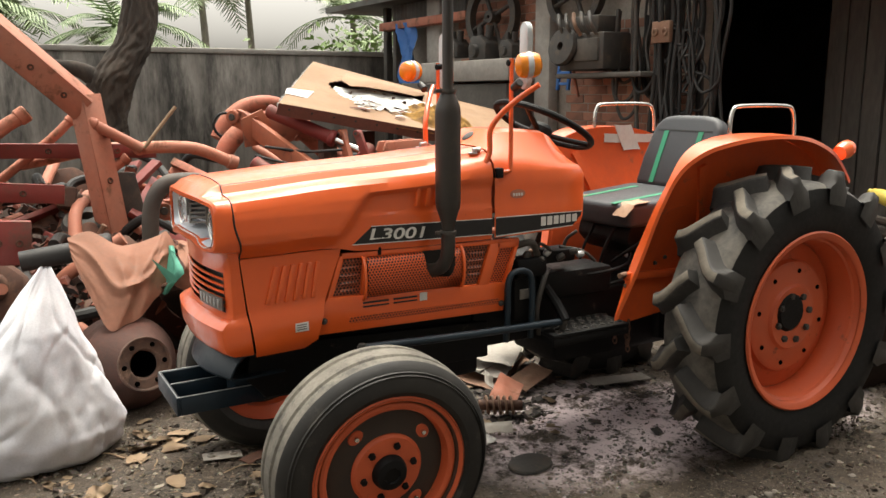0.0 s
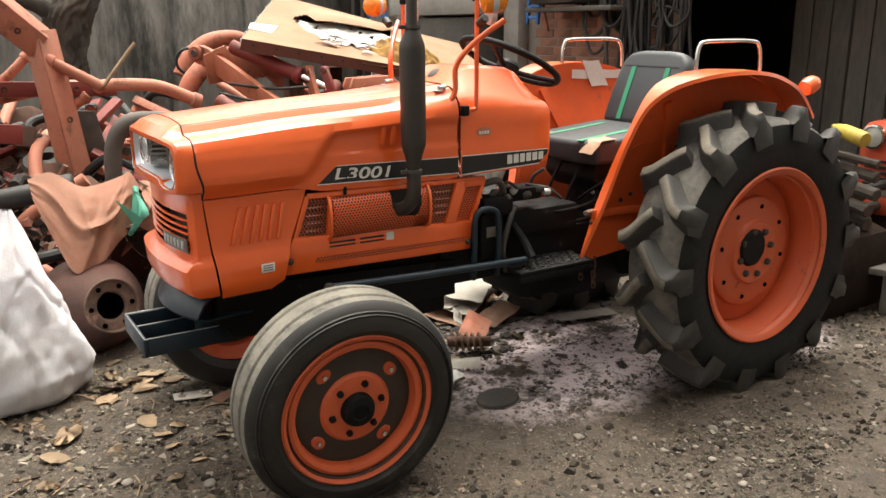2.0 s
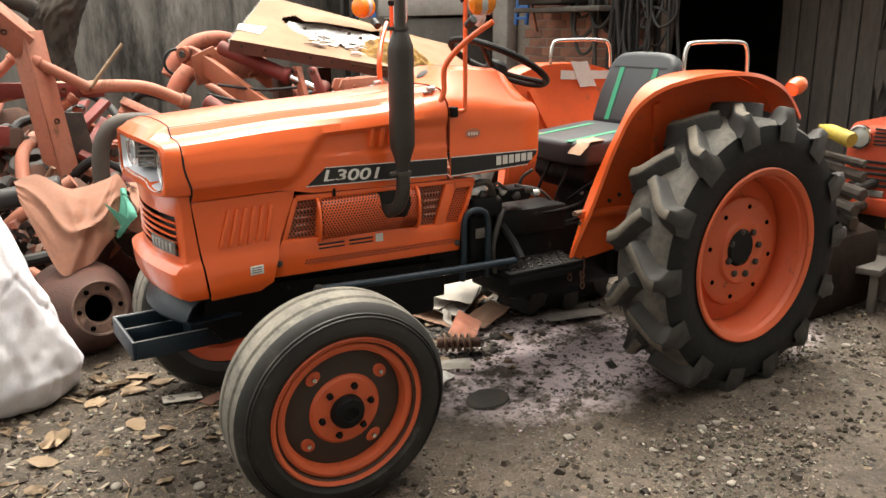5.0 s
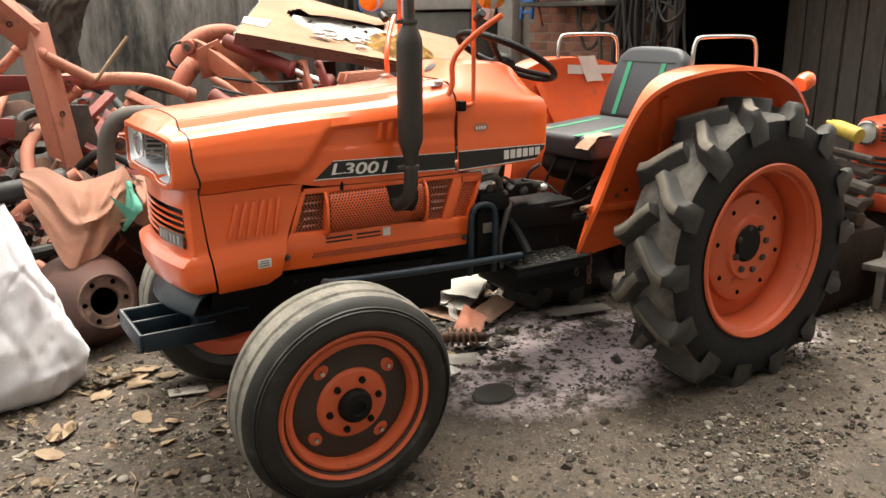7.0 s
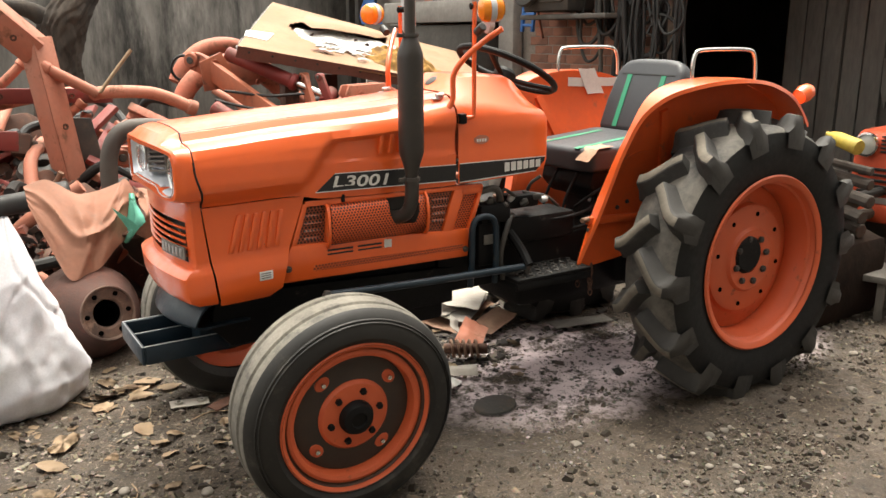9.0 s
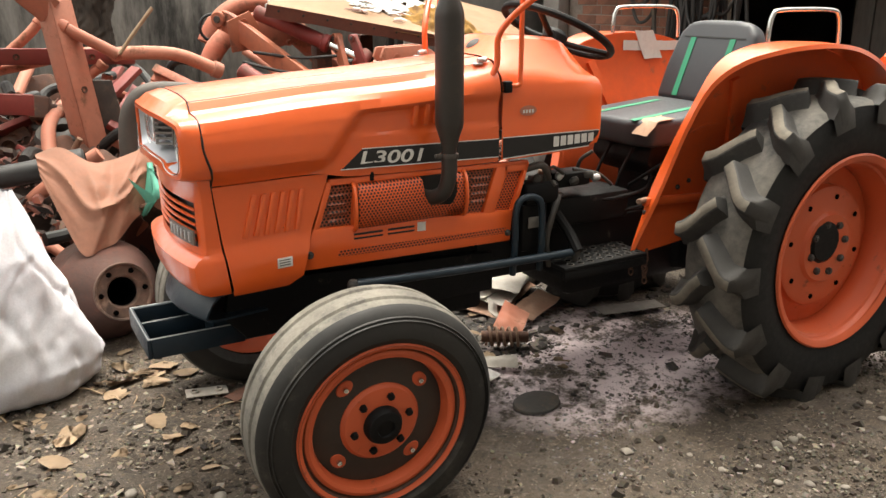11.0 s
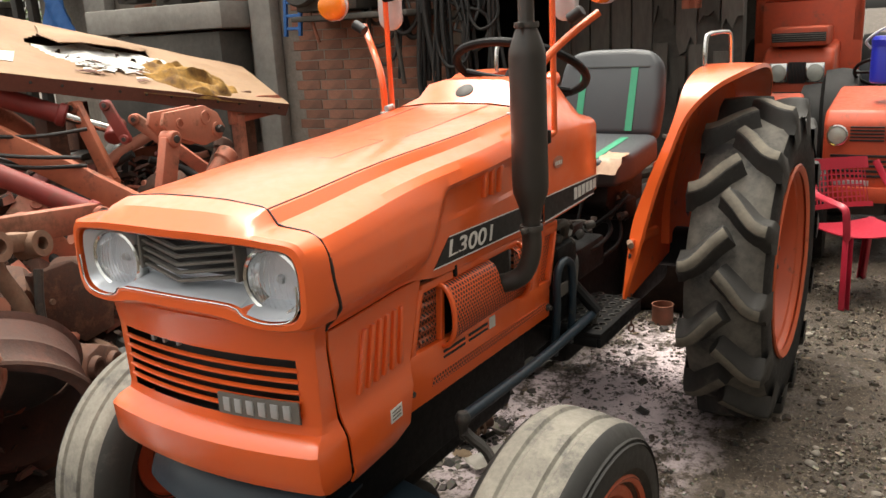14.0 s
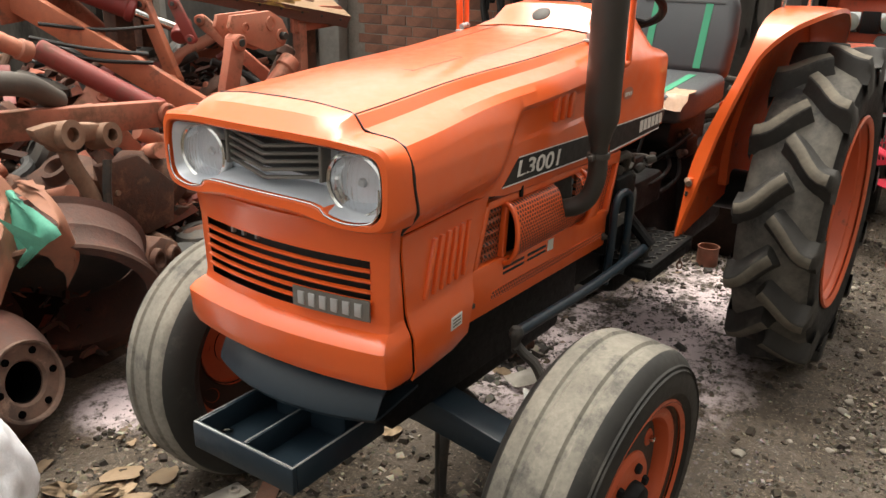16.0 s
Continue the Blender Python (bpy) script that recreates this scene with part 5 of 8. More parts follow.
def build_mirror_arms():
    for s in (-1, 1):
        x = .60
        bm = bmesh.new()
        tube(bm, [(x - .035, s * .215, 1.125), (x - .02, s * .222, 1.165), (x - .02, s * .225, 1.235), (x + .0, s * .25, 1.285), (x + .04, s * .30, 1.34), (x + .085, s * .35, 1.385)], .0095, 10, 6)
        arm = part("lamp_arm", bm, paint, tractor, "bent orange tube that carries a turn lamp")
        bm = bmesh.new()
        rod(bm, (x + .02, s * .30, 1.372), (x + .02, s * .335, 1.392), .014)
        part("lamp_foot", bm, dark_slot, arm)
        ax = Vector((.85, .3 * s, .05)).normalized()
        c = Vector((.606, s * .393, 1.443))
        mm, _ = along(c - ax * .03, c + ax * .03)
        bm = bmesh.new()
        lathe(bm, [(0, -.008), (.022, -.006), (.034, .002), (.0385, .012), (.039, .026)], 28, mm)
        part("amber_lens", bm, amber, arm, "amber turn lamp lens")
        bm = bmesh.new()
        lathe(bm, [(.0395, .024), (.041, .026), (.041, .040), (.0395, .042)], 28, mm)
        part("lamp_band", bm, white_plastic, arm)
        bm = bmesh.new()
        lathe(bm, [(.039, .042), (.0385, .054), (.034, .064), (.022, .072), (0, .074)], 28, mm)
        part("rear_lens", bm, amber, arm)
        # mirror on a straight stem
        mx = .648
        bm = bmesh.new()
        tube(bm, [(mx - .04, s * .232, 1.098), (mx - .005, s * .246, 1.10), (mx, s * .246, 1.13), (mx, s * .246, 1.30), (mx, s * .246, 1.47)], .0075, 10, 6)
        stem = part("mirror_stem", bm, paint, tractor, "thin orange mirror stem")
        bm = bmesh.new()
        box(bm, mx - .055, mx - .03, s * .222, s * .252, 1.078, 1.112, .004)
        part("stem_bracket", bm, black, stem)
        bm = bmesh.new()
        rod(bm, (mx - .012, s * .238, 1.455), (mx + .03, s * .245, 1.458), .011)
        part("ball_joint", bm, black, stem)
        mc = pose(mx + .045, s * .262, 1.478, 0, 0, 12 * s)
        bm = bmesh.new()
        pts = [(.034 * math.cos(a), .075 * (1 if math.sin(a) > 0 else -1) + .034 * math.sin(a)) for a in np.linspace(0.01, 2 * math.pi - .01, 25)]
        prism(bm, pts, -.010, .010, "yz", .006, mc, 2)
        sh = part("mirror_shell", bm, mirror_back, stem, "oblong dusty grey mirror")
        bm = bmesh.new()
        prism(bm, [(u * .9, v * .95) for u, v in pts], .0102, .0118, "yz", 0, mc)
        part("mirror_glass", bm, chrome, sh)


build_mirror_arms()


def build_chassis():
    bm = bmesh.new()
    box(bm, -.02, .60, -.13, .13, .36, .86, .02)
    eng = part("engine", bm, black, tractor, "black engine block")
    bm = bmesh.new()
    box(bm, .93, 1.55, -.15, .15, .34, .62, .03)
    box(bm, .56, .95, -.15, .15, .455, .70, .03)
    trans = part("transmission", bm, black, tractor, "black transmission housing")
    bm = bmesh.new()
    rod(bm, (1.69, -.60, .545), (1.69, .60, .545), .075)
    box(bm, 1.42, 1.86, -.19, .19, .36, .74, .04)
    part("rear_axle", bm, black, tractor)
    for s in (-1, 1):
        bm = bmesh.new()
        prism(bm, [(-.26, .50), (-.20, .43), (.62, .43), (.62, .56), (-.24, .60)], s * .125, s * .160, "xz", .006)
        part("frame_rail", bm, black, tractor)
    bm = bmesh.new()
    rows = []
    for j in range(-8, 9):
        y = j / 8 * .20
        x = -.372 + .05 * (y / .20) ** 2
        rows.append([(x + .12, y * 1.06, .600), (x + .045, y * 1.07, .594), (x + .020, y * 1.08, .572), (x + .004, y * 1.08, .544), (x, y * 1.07, .532), (x + .006, y * 1.05, .522), (x + .035, y, .514), (x + .18, y * .9, .512)])
    grid_sheet(bm, rows, .006)
    part("bumper", bm, navy, tractor, "blue-black bumper plate under the nose")
    # open weight carrier in front
    x0, x1, w, z0, z1 = -.465, -.20, .138, .415, .472
    bm = bmesh.new()
    box(bm, x0 + .006, x1, -w + .006, w - .006, z0, z0 + .008)
    tray = part("weight_carrier", bm, navy, tractor, "open blue-black weight carrier tray")
    for q in ((x0, x0 + .012, -w, w), (x0 + .012, x1, -w, -w + .012), (x0 + .012, x1, w - .012, w), (x0 + .012, x1, -.006, .006)):
        bm = bmesh.new()
        box(bm, *q, z0, z1, .003)
        part("tray_wall", bm, navy, tray)
    bm = bmesh.new()
    tube(bm, [(x1, -w + .003, z1), (x0 + .004, -w + .003, z1 + .0005), (x0 + .004, w - .003, z1 + .0005), (x1, w - .003, z1)], .0022, 6, smooth=False)
    tube(bm, [(x0 + .012, 0, z1), (x1, 0, z1)], .0018, 6, smooth=False)
    part("worn_edge", bm, grey_plate, tray, "thin pale grey edge")
    for yy in (-.11, .11):
        bm = bmesh.new()
        lathe(bm, [(.009, 0), (.013, 0), (.013, .004), (.009, .004)], 16, pose(-.405, yy, z0 + .012))
        part("eye_ring", bm, chrome, tray)
    bm = bmesh.new()
    box(bm, -.28, .02, -.10, .10, .40, .50, .01)
    part("front_bolster", bm, navy, tractor)
    bm = bmesh.new()
    prism(bm, [(-.43, .30), (-.43, .36), (-.10, .43), (.10, .43), (.43, .36), (.43, .30), (.10, .35), (-.10, .35)], -.045, .045, "yz", .008)
    part("front_axle", bm, navy, tractor)
    for s in (-1, 1):
        bm = bmesh.new()
        rod(bm, (0, s * .40, .26), (.0, s * .385, .47), .035)
        rod(bm, (0, s * .40, .325), (0, s * .50, .322), .028)
        part("king_pin", bm, navy, tractor)
    bm = bmesh.new()
    tube(bm, [(.073, -.285, .582), (.45, -.283, .566), (.88, -.255, .545)], .013, 12)
    link = part("drag_link", bm, navy, tractor, "blue-black steering drag link")
    for q in ((.073, -.285, .582), (.88, -.255, .545)):
        bm = bmesh.new()
        lathe(bm, [(0, .016), (.011, .014), (.0165, .004), (.0165, -.006), (.011, -.016), (.009, -.045), (0, -.045)], 20, pose(*q))
        part("ball_end", bm, iron, link)
    bm = bmesh.new()
    tube(bm, [(.073, -.285, .555), (.085, -.295, .535), (.10, -.325, .50), (.085, -.355, .455), (.04, -.375, .42), (0, -.39, .40)], .020, 10, flat=.55)
    part("steering_arm", bm, iron, tractor)
    bm = bmesh.new()
    tube(bm, [(.88, -.27, .55), (.88, -.22, .60), (.86, -.17, .66)], .018, 10)
    part("drop_arm", bm, black, tractor)
    bm = bmesh.new()
    tube(bm, [(.645, -.235, .50), (.645, -.245, .62), (.645, -.247, .715), (.668, -.247, .748), (.715, -.247, .748), (.742, -.247, .715), (.748, -.245, .60), (.750, -.235, .50)], .011, 12, 6)
    part("guard_hoop", bm, navy, tractor, "bent blue-black guard hoop before the step")
    # perforated step plates
    for s in (-1, 1):
        bm = bmesh.new()
        box(bm, .80, 1.15, s * .12, s * .308, .500, .515, .003)
        step = part("step_plate", bm, black, tractor, "worn black perforated step plate")
        for q in ((.80, 1.15, s * .294, s * .308), (.80, .815, s * .12, s * .294)):
            bm = bmesh.new()
            box(bm, *q, .472, .500, .003)
            part("step_skirt", bm, black, step)
        o = bmesh.new()
        lathe(o, [(0, .0006), (.0095, .0008), (.012, .0022), (.0135, 0)], 14, None, False, [0, 1, 1])
        me = mesh_of("punched_hole", o, [hole_black, iron])
        for i in range(8):
            for j in range(5):
                piece("punched_hole", me, step, pose(.84 + i * .041 + (j % 2) * .018, s * (.138 + j * .036), .5152))
    # pump, filter and levers on the left side behind the engine panel
    for name, x, y, z, w, d, h, mat in (("hydraulic_valve", .76, -.19, .75, .13, .08, .07, black), ("filter_housing", .74, -.17, .64, .10, .10, .16, black), ("name_plate", .735, -.226, .66, .055, .004, .036, slat_m), ("gear_cover", 1.00, -.10, .66, .34, .16, .10, black), ("lever_box", .92, -.14, .77, .14, .09, .05, black)):
        bm = bmesh.new()
        box(bm, x - w / 2, x + w / 2, y - d / 2, y + d / 2, z - h / 2, z + h / 2, min(.012, d * .3))
        part(name, bm, mat, tractor)
    for pts, r in (([(.78, -.20, .78), (.80, -.215, .83), (.86, -.20, .80)], .006), ([(.88, -.16, .72), (.82, -.225, .72), (.78, -.23, .60), (.80, -.22, .50)], .010), ([(.70, -.20, .83), (.76, -.22, .84), (.80, -.20, .79)], .012), ([(1.02, -.06, .72), (1.03, -.07, .80), (1.06, -.10, .84)], .007), ([(.93, -.16, .80), (1.02, -.18, .78), (1.10, -.16, .73)], .006)):
        bm = bmesh.new()
        tube(bm, pts, r, 10)
        part("control_rod", bm, iron, tractor)
    for k in range(7):
        bm = bmesh.new()
        a = (.70 + .05 * k, -.19 - .012 * (k % 3), .77 + .02 * (k % 2))
        lathe(bm, [(0, .02), (.010, .018), (.013, .010), (.013, -.004), (.009, -.012), (0, -.012)], 10, pose(*a, 20 * (k % 3), 15 * k, 0))
        part("fitting", bm, iron if k % 3 else grey_plate, tractor)
    bm = bmesh.new()
    box(bm, 1.335, 1.40, -.13, .02, .70, .80, .012)
    box(bm, 1.35, 1.46, -.19, -.10, .71, .78, .012)
    valve = part("lift_valve", bm, black, tractor, "greasy black hydraulic lift valve with fittings")
    r = random.Random(8)
    for k in range(11):
        bm = bmesh.new()
        q = (1.345 + r.uniform(-.02, .06), -.13 + r.uniform(-.05, .06), .70 + r.uniform(0, .12))
        lathe(bm, [(0, .018), (.007, .018), (.011, .012), (.011, -.002), (.015, -.004), (.015, -.016), (0, -.016)], 10, pose(*q, 70 + r.uniform(-30, 30), 0, r.uniform(-60, 10)))
        part("fitting", bm, grey_plate if k % 4 == 0 else iron, valve)
    for pts in ([(1.33, -.12, .74), (1.25, -.17, .70), (1.10, -.18, .685), (.98, -.16, .69)], [(1.36, -.16, .72), (1.28, -.19, .66), (1.12, -.17, .63), (1.0, -.17, .64)], [(1.40, -.17, .78), (1.33, -.20, .80), (1.27, -.17, .76), (1.24, -.10, .70)]):
        bm = bmesh.new()
        tube(bm, pts, .007, 10)
        part("oil_pipe", bm, black, valve)
    for y in (-.06, .06):
        bm = bmesh.new()
        tube(bm, [(1.20, y, .64), (1.22, y - .01, .74), (1.27, y - .015, .83)], .006, 8)
        rod(bm, (1.268, y - .015, .825), (1.285, y - .018, .86), .010)
        part("lever", bm, black, tractor)


build_chassis()


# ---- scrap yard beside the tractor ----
def fitted_place(x, y):
    """Shift a place on the ground by a map fitted to the camera's view."""
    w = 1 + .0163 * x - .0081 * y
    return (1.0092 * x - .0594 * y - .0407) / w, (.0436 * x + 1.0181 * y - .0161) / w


# the workshop moves as one, turned and stretched to fit the camera's view
FACADE_FIT = pose(.075, .20, 0, 0, 0, 1.9) @ Matrix.Diagonal((1.085, 1.105, 1.06, 1))
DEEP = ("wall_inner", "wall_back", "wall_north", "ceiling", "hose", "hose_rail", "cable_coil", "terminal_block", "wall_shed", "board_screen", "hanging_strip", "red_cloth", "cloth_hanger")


def fit_to_view(ob):
    """Turn, shift and scale a thing about its foot, to fit the camera's view."""
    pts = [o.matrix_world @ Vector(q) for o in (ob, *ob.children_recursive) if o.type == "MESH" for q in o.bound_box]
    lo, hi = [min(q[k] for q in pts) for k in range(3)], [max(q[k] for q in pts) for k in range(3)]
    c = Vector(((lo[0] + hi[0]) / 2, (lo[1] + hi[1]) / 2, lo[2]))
    (x, y), (xa, ya), (xb, yb) = fitted_place(c.x, c.y), fitted_place(c.x + .1, c.y), fitted_place(c.x, c.y + .1)
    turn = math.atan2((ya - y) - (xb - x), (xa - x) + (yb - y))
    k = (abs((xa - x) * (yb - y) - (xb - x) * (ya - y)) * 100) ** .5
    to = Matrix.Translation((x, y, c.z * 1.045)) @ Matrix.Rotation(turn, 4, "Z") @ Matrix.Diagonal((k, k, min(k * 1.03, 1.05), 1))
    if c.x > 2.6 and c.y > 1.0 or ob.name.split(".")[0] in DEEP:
        to = FACADE_FIT @ Matrix.Translation(c)
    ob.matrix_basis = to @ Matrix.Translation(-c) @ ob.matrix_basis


rng = random.Random(7)
tube_m = material("dusty_grey_tube", (0.10, 0.085, 0.072), 0.7, second=(0.06, 0.05, 0.044), patch=5, amount=0.9, grain=50, grain_amount=0.15, bump=0.2)


def channel(bm, p0, p1, w, h, t=0.008, roll=0.0, r=0.003):
    """A rolled U section from p0 to p1, its open side along the local x axis."""
    m, length = along(p0, p1)
    m = m @ pose(0, 0, 0, 0, 0, roll)
    box(bm, -w / 2, -w / 2 + t, -h / 2, h / 2, 0, length, r, m)
    box(bm, -w / 2, w / 2, -h / 2, -h / 2 + t, 0, length, r, m)
    box(bm, -w / 2, w / 2, h / 2 - t, h / 2, 0, length, r, m)


def holed_plate(bm, pts, a, b, plane, holes, m=None):
    """A plate with dark-edged bosses round its pin holes."""
    prism(bm, pts, a, b, plane, .004, m)
    for u, v, rr in holes:
        for w, d in ((b, 1), (a, -1)):
            q = {"xz": (u, w, v), "yz": (w, u, v), "xy": (u, v, w)}[plane]
            turn = {"xz": (-90 if d > 0 else 90, 0, 0), "yz": (0, 90 if d > 0 else -90, 0), "xy": (0 if d > 0 else 180, 0, 0)}[plane]
            mm = pose(*q, *turn)
            lathe(bm, [(rr, -.012), (rr, .008), (rr * 1.6, .008), (rr * 1.7, 0)], 16, m @ mm if m is not None else mm)


def beam_thing(p0, p1, w, h, mat, label, roll=0.0, name="steel_channel", holes=3):
    th = thing(name, label, "scrap metal", Matrix.Translation(p0))
    bm = bmesh.new()
    q = Vector(p1) - Vector(p0)
    channel(bm, (0, 0, 0), q, w, h, roll=roll)
    web = part("section", bm, mat, th)
    m, length = along((0, 0, 0), q)
    m = m @ pose(0, 0, 0, 0, 0, roll)
    for k in range(holes):
        bm = bmesh.new()
        lathe(bm, [(.006, 0), (.012, .006), (.016, .006), (.016, 0)], 10, m @ pose(-w / 2, 0, length * (k + .6) / (holes + .2)) @ pose(0, 0, 0, 0, -90, 0))
        part("rivet", bm, rust, th)
    return th


def pipe_thing(pts, r, mat, label, name="steel_pipe", collar=True, n=6):
    base = Vector(pts[0])
    th = thing(name, label, "scrap metal", Matrix.Translation(base))
    loc = [Vector(q) - base for q in pts]
    bm = bmesh.new()
    tube(bm, loc, r, 14, n)
    part("tube", bm, mat, th)
    if collar:
        d = (loc[-1] - loc[-2]).normalized()
        bm = bmesh.new()
        rod(bm, loc[-1] - d * r * .6, loc[-1] + d * r * 1.0, r * 1.25, seg=14)
        part("collar", bm, mat, th)
        bm = bmesh.new()
        rod(bm, loc[-1] + d * r * .95, loc[-1] + d * r * 1.06, r * .8, seg=14)
        part("bore", bm, hole_black, th)
    return th


# bent A-frame boom of a loader, standing in the heap
beam_thing((-.62, 2.22, 1.66), (-.185, 2.20, 1.235), .15, .13, paint_pale, "sun-bleached orange loader boom beam", 20, "boom_beam")
beam_thing((-.185, 2.20, 1.29), (-.085, 2.12, .42), .105, .12, paint_pale, "sun-bleached orange boom leg leaning on the scrap heap", -70, "boom_beam")
beam_thing((-1.55, 2.42, 1.05), (.18, 2.37, .99), .06, .075, paint_dark, "dark red steel channel lying across the heap", 0, holes=5)
beam_thing((-1.6, 1.95, .95), (-.36, 1.98, .82), .05, .09, paint_dark, "dark red steel channel under the boom", 0, holes=4)
beam_thing((-1.05, 1.62, .70), (-.56, 1.60, .66), .05, .19, paint_dark, "dark red bolted bracket bar", 0, holes=6)
for pts, r, mat, lab in (
    ([(-.95, 2.3, .80), (-.60, 2.3, 1.10), (-.47, 2.3, 1.19)], .035, paint_pale, "short pale pipe with a welded end"),
    ([(-.75, 2.5, .72), (-.35, 2.45, 1.04), (-.22, 2.45, 1.16)], .024, paint_pale, "pale bent handle pipe in the heap"),
    ([(.06, 2.1, 1.02), (-.16, 2.15, 1.15)], .028, paint_pale, "pale straight pipe end sticking out of the heap"),
    ([(-.47, 2.52, .93), (-.03, 2.47, 1.01), (.18, 2.42, 1.0)], .028, paint_pale, "peeling orange steel pipe in the heap"),
    ([(.10, 2.37, 1.0), (.09, 2.12, 1.025), (.22, 2.0, 1.03), (.34, 2.0, 1.01), (.50, 2.0, .94)], .032, paint_pale, "bent orange pipe with a flared end"),
    ([(-.02, 2.45, .60), (.06, 2.42, .88)], .022, paint_old, "faded red pipe leaning in the heap"),
    ([(-.14, 2.44, .62), (-.08, 2.42, .84), (.03, 2.38, .95)], .026, paint_pale, "stubby pale steel pipe elbow"),
    ([(-.62, 1.5, .60), (-.30, 1.45, .64)], .045, hose_m, "fat black hose end"),
):
    pipe_thing(pts, r, mat, lab)
bm = bmesh.new()
tube(bm, [(.05, 2.02, 1.03), (.12, 2.01, 1.12), (.215, 2.0, 1.235)], .009, 8)
solo("wooden_stick", bm, dry_leaf, "thin pale stick poking out of the scrap heap", "stick")


def loader_arm(pts, w, t, mat, label):
    """A boxed boom arm with pin bosses at both ends."""
    base = Vector(pts[0])
    th = thing("loader_boom", label, "loader boom", Matrix.Translation(base))
    loc = [Vector(q) - base for q in pts]
    bm = bmesh.new()
    p = smooth_path(loc, 6) if len(loc) > 2 else loc
    rows = []
    for i, q in enumerate(p):
        d = (p[min(i + 1, len(p) - 1)] - p[max(i - 1, 0)]).normalized()
        side = d.cross(Vector((0, 0, 1))).normalized()
        up = side.cross(d)
        rows.append([q + side * (a * t / 2) + up * (b * w / 2) for a, b in ((-1, -1), (1, -1), (1, 1), (-1, 1), (-1, -1))])
    grid_sheet(bm, rows)
    bm.faces.new([bm.verts.new(q) for q in rows[0][:4]])
    bm.faces.new([bm.verts.new(q) for q in rows[-1][:4]])
    bmesh.ops.remove_doubles(bm, verts=bm.verts, dist=1e-5)
    bmesh.ops.recalc_face_normals(bm, faces=bm.faces)
    bevelled(bm, [e for e in bm.edges if len(e.link_faces) == 2 and e.calc_face_angle(0) > 1.0], .006)
    part("arm", bm, mat, th)
    for q, e in ((loc[0], loc[1]), (loc[-1], loc[-2])):
        side = (q - e).normalized().cross(Vector((0, 0, 1))).normalized()
        bm = bmesh.new()
        rod(bm, q - side * t * .8, q + side * t * .8, w * .42, seg=18)
        part("pin_boss", bm, mat, th)
        bm = bmesh.new()
        rod(bm, q - side * t * .95, q + side * t * .95, w * .2, seg=12)
        part("pin", bm, iron, th)
    return th


def cylinder_thing(p0, p1, r, mat, label):
    base = Vector(p0)
    q = Vector(p1) - base
    th = thing("hydraulic_cylinder", label, "hydraulic cylinder", Matrix.Translation(base))
    bm = bmesh.new()
    rod(bm, (0, 0, 0), q * .66, r, seg=20)
    part("barrel", bm, mat, th)
    bm = bmesh.new()
    rod(bm, q * .63, q * .69, r * 1.2, seg=20)
    part("gland", bm, mat, th)
    bm = bmesh.new()
    rod(bm, q * .68, q, r * .5, seg=14)
    part("ram", bm, chrome if r > .03 else iron, th)
    bm = bmesh.new()
    side = q.normalized().orthogonal()
    rod(bm, q - side * r, q + side * r, r * .9, seg=14)
    part("eye", bm, mat, th)
    return th


# curved boom tubes behind the nose
for dx, dz, dy in ((.17, 0.0, 0.0), (.46, .10, .9)):
    pipe_thing([(.62 + dx, 3.05 + dy, .86 + dz), (.70 + dx, 3.06 + dy, .99 + dz), (.86 + dx, 3.08 + dy, 1.10 + dz), (1.08 + dx, 3.1 + dy, 1.12 + dz), (1.26 + dx, 3.1 + dy, 1.02 + dz), (1.62 + dx, 3.05 + dy, .68 + dz)], .062, paint_old, "thick curved red loader boom tube", "boom_tube", False)
bm = bmesh.new()
holed_plate(bm, [(1.07, .98), (1.19, .96), (1.37, 1.00), (1.45, 1.10), (1.29, 1.17), (1.15, 1.16), (1.05, 1.08)], 3.0, 3.015, "xz", [(1.12, .99, .012), (1.32, 1.00, .012)])
solo("boom_gusset", bm, paint_old, "red gusset plate on the loader boom", "scrap metal")
bm = bmesh.new()
pts = [(1.0 + .085 * math.cos(a), 3.55, 1.08 + .085 * math.sin(a)) for a in np.linspace(0, 2 * math.pi, 25)]
tube(bm, pts, .010, 8, smooth=False)
solo("cable_ring", bm, hose_m, "coil of dull cable hung behind the boom", "cable")
loader_arm([(.05, 1.75, .745), (.50, 1.73, .715), (.86, 1.72, .69)], .10, .06, paint_old, "short red drawbar beam with bolt holes")
loader_arm([(.85, 2.15, .62), (1.05, 2.1, .34), (1.20, 2.1, .10)], .15, .05, paint_old, "wide rusty red bucket arm sloping to the ground")
loader_arm([(1.30, 1.82, .66), (1.38, 1.82, .92)], .085, .05, paint_old, "upright bright red bracket post")
th = thing("pin_bracket", "pale orange twin-plate bracket with pin holes", "scrap metal")
for yy in (1.84, 1.93):
    bm = bmesh.new()
    holed_plate(bm, [(1.36, .98), (1.38, 1.03), (1.62, 1.04), (1.70, 1.00), (1.74, .93), (1.71, .88), (1.60, .86), (1.42, .92)], yy - .011, yy + .011, "xz", [(1.62, .985, .020), (1.685, .925, .020), (1.46, .975, .014)])
    part("side_plate", bm, paint_pale, th)
bm = bmesh.new()
rod(bm, (1.69, 1.80, .925), (1.69, 1.97, .925), .018)
part("pin", bm, iron, th)
for q0, q1, r, mat in (((1.30, 1.8, .50), (1.66, 1.78, .80), .04, paint_old), ((1.45, 1.9, .40), (1.76, 1.88, .84), .035, rust)):
    pipe_thing([q0, q1], r, mat, "stub of rusty red shaft in the heap", "steel_shaft")
th = thing("bracket_arm", "rusty orange lug plate beside the board", "scrap metal")
bm = bmesh.new()
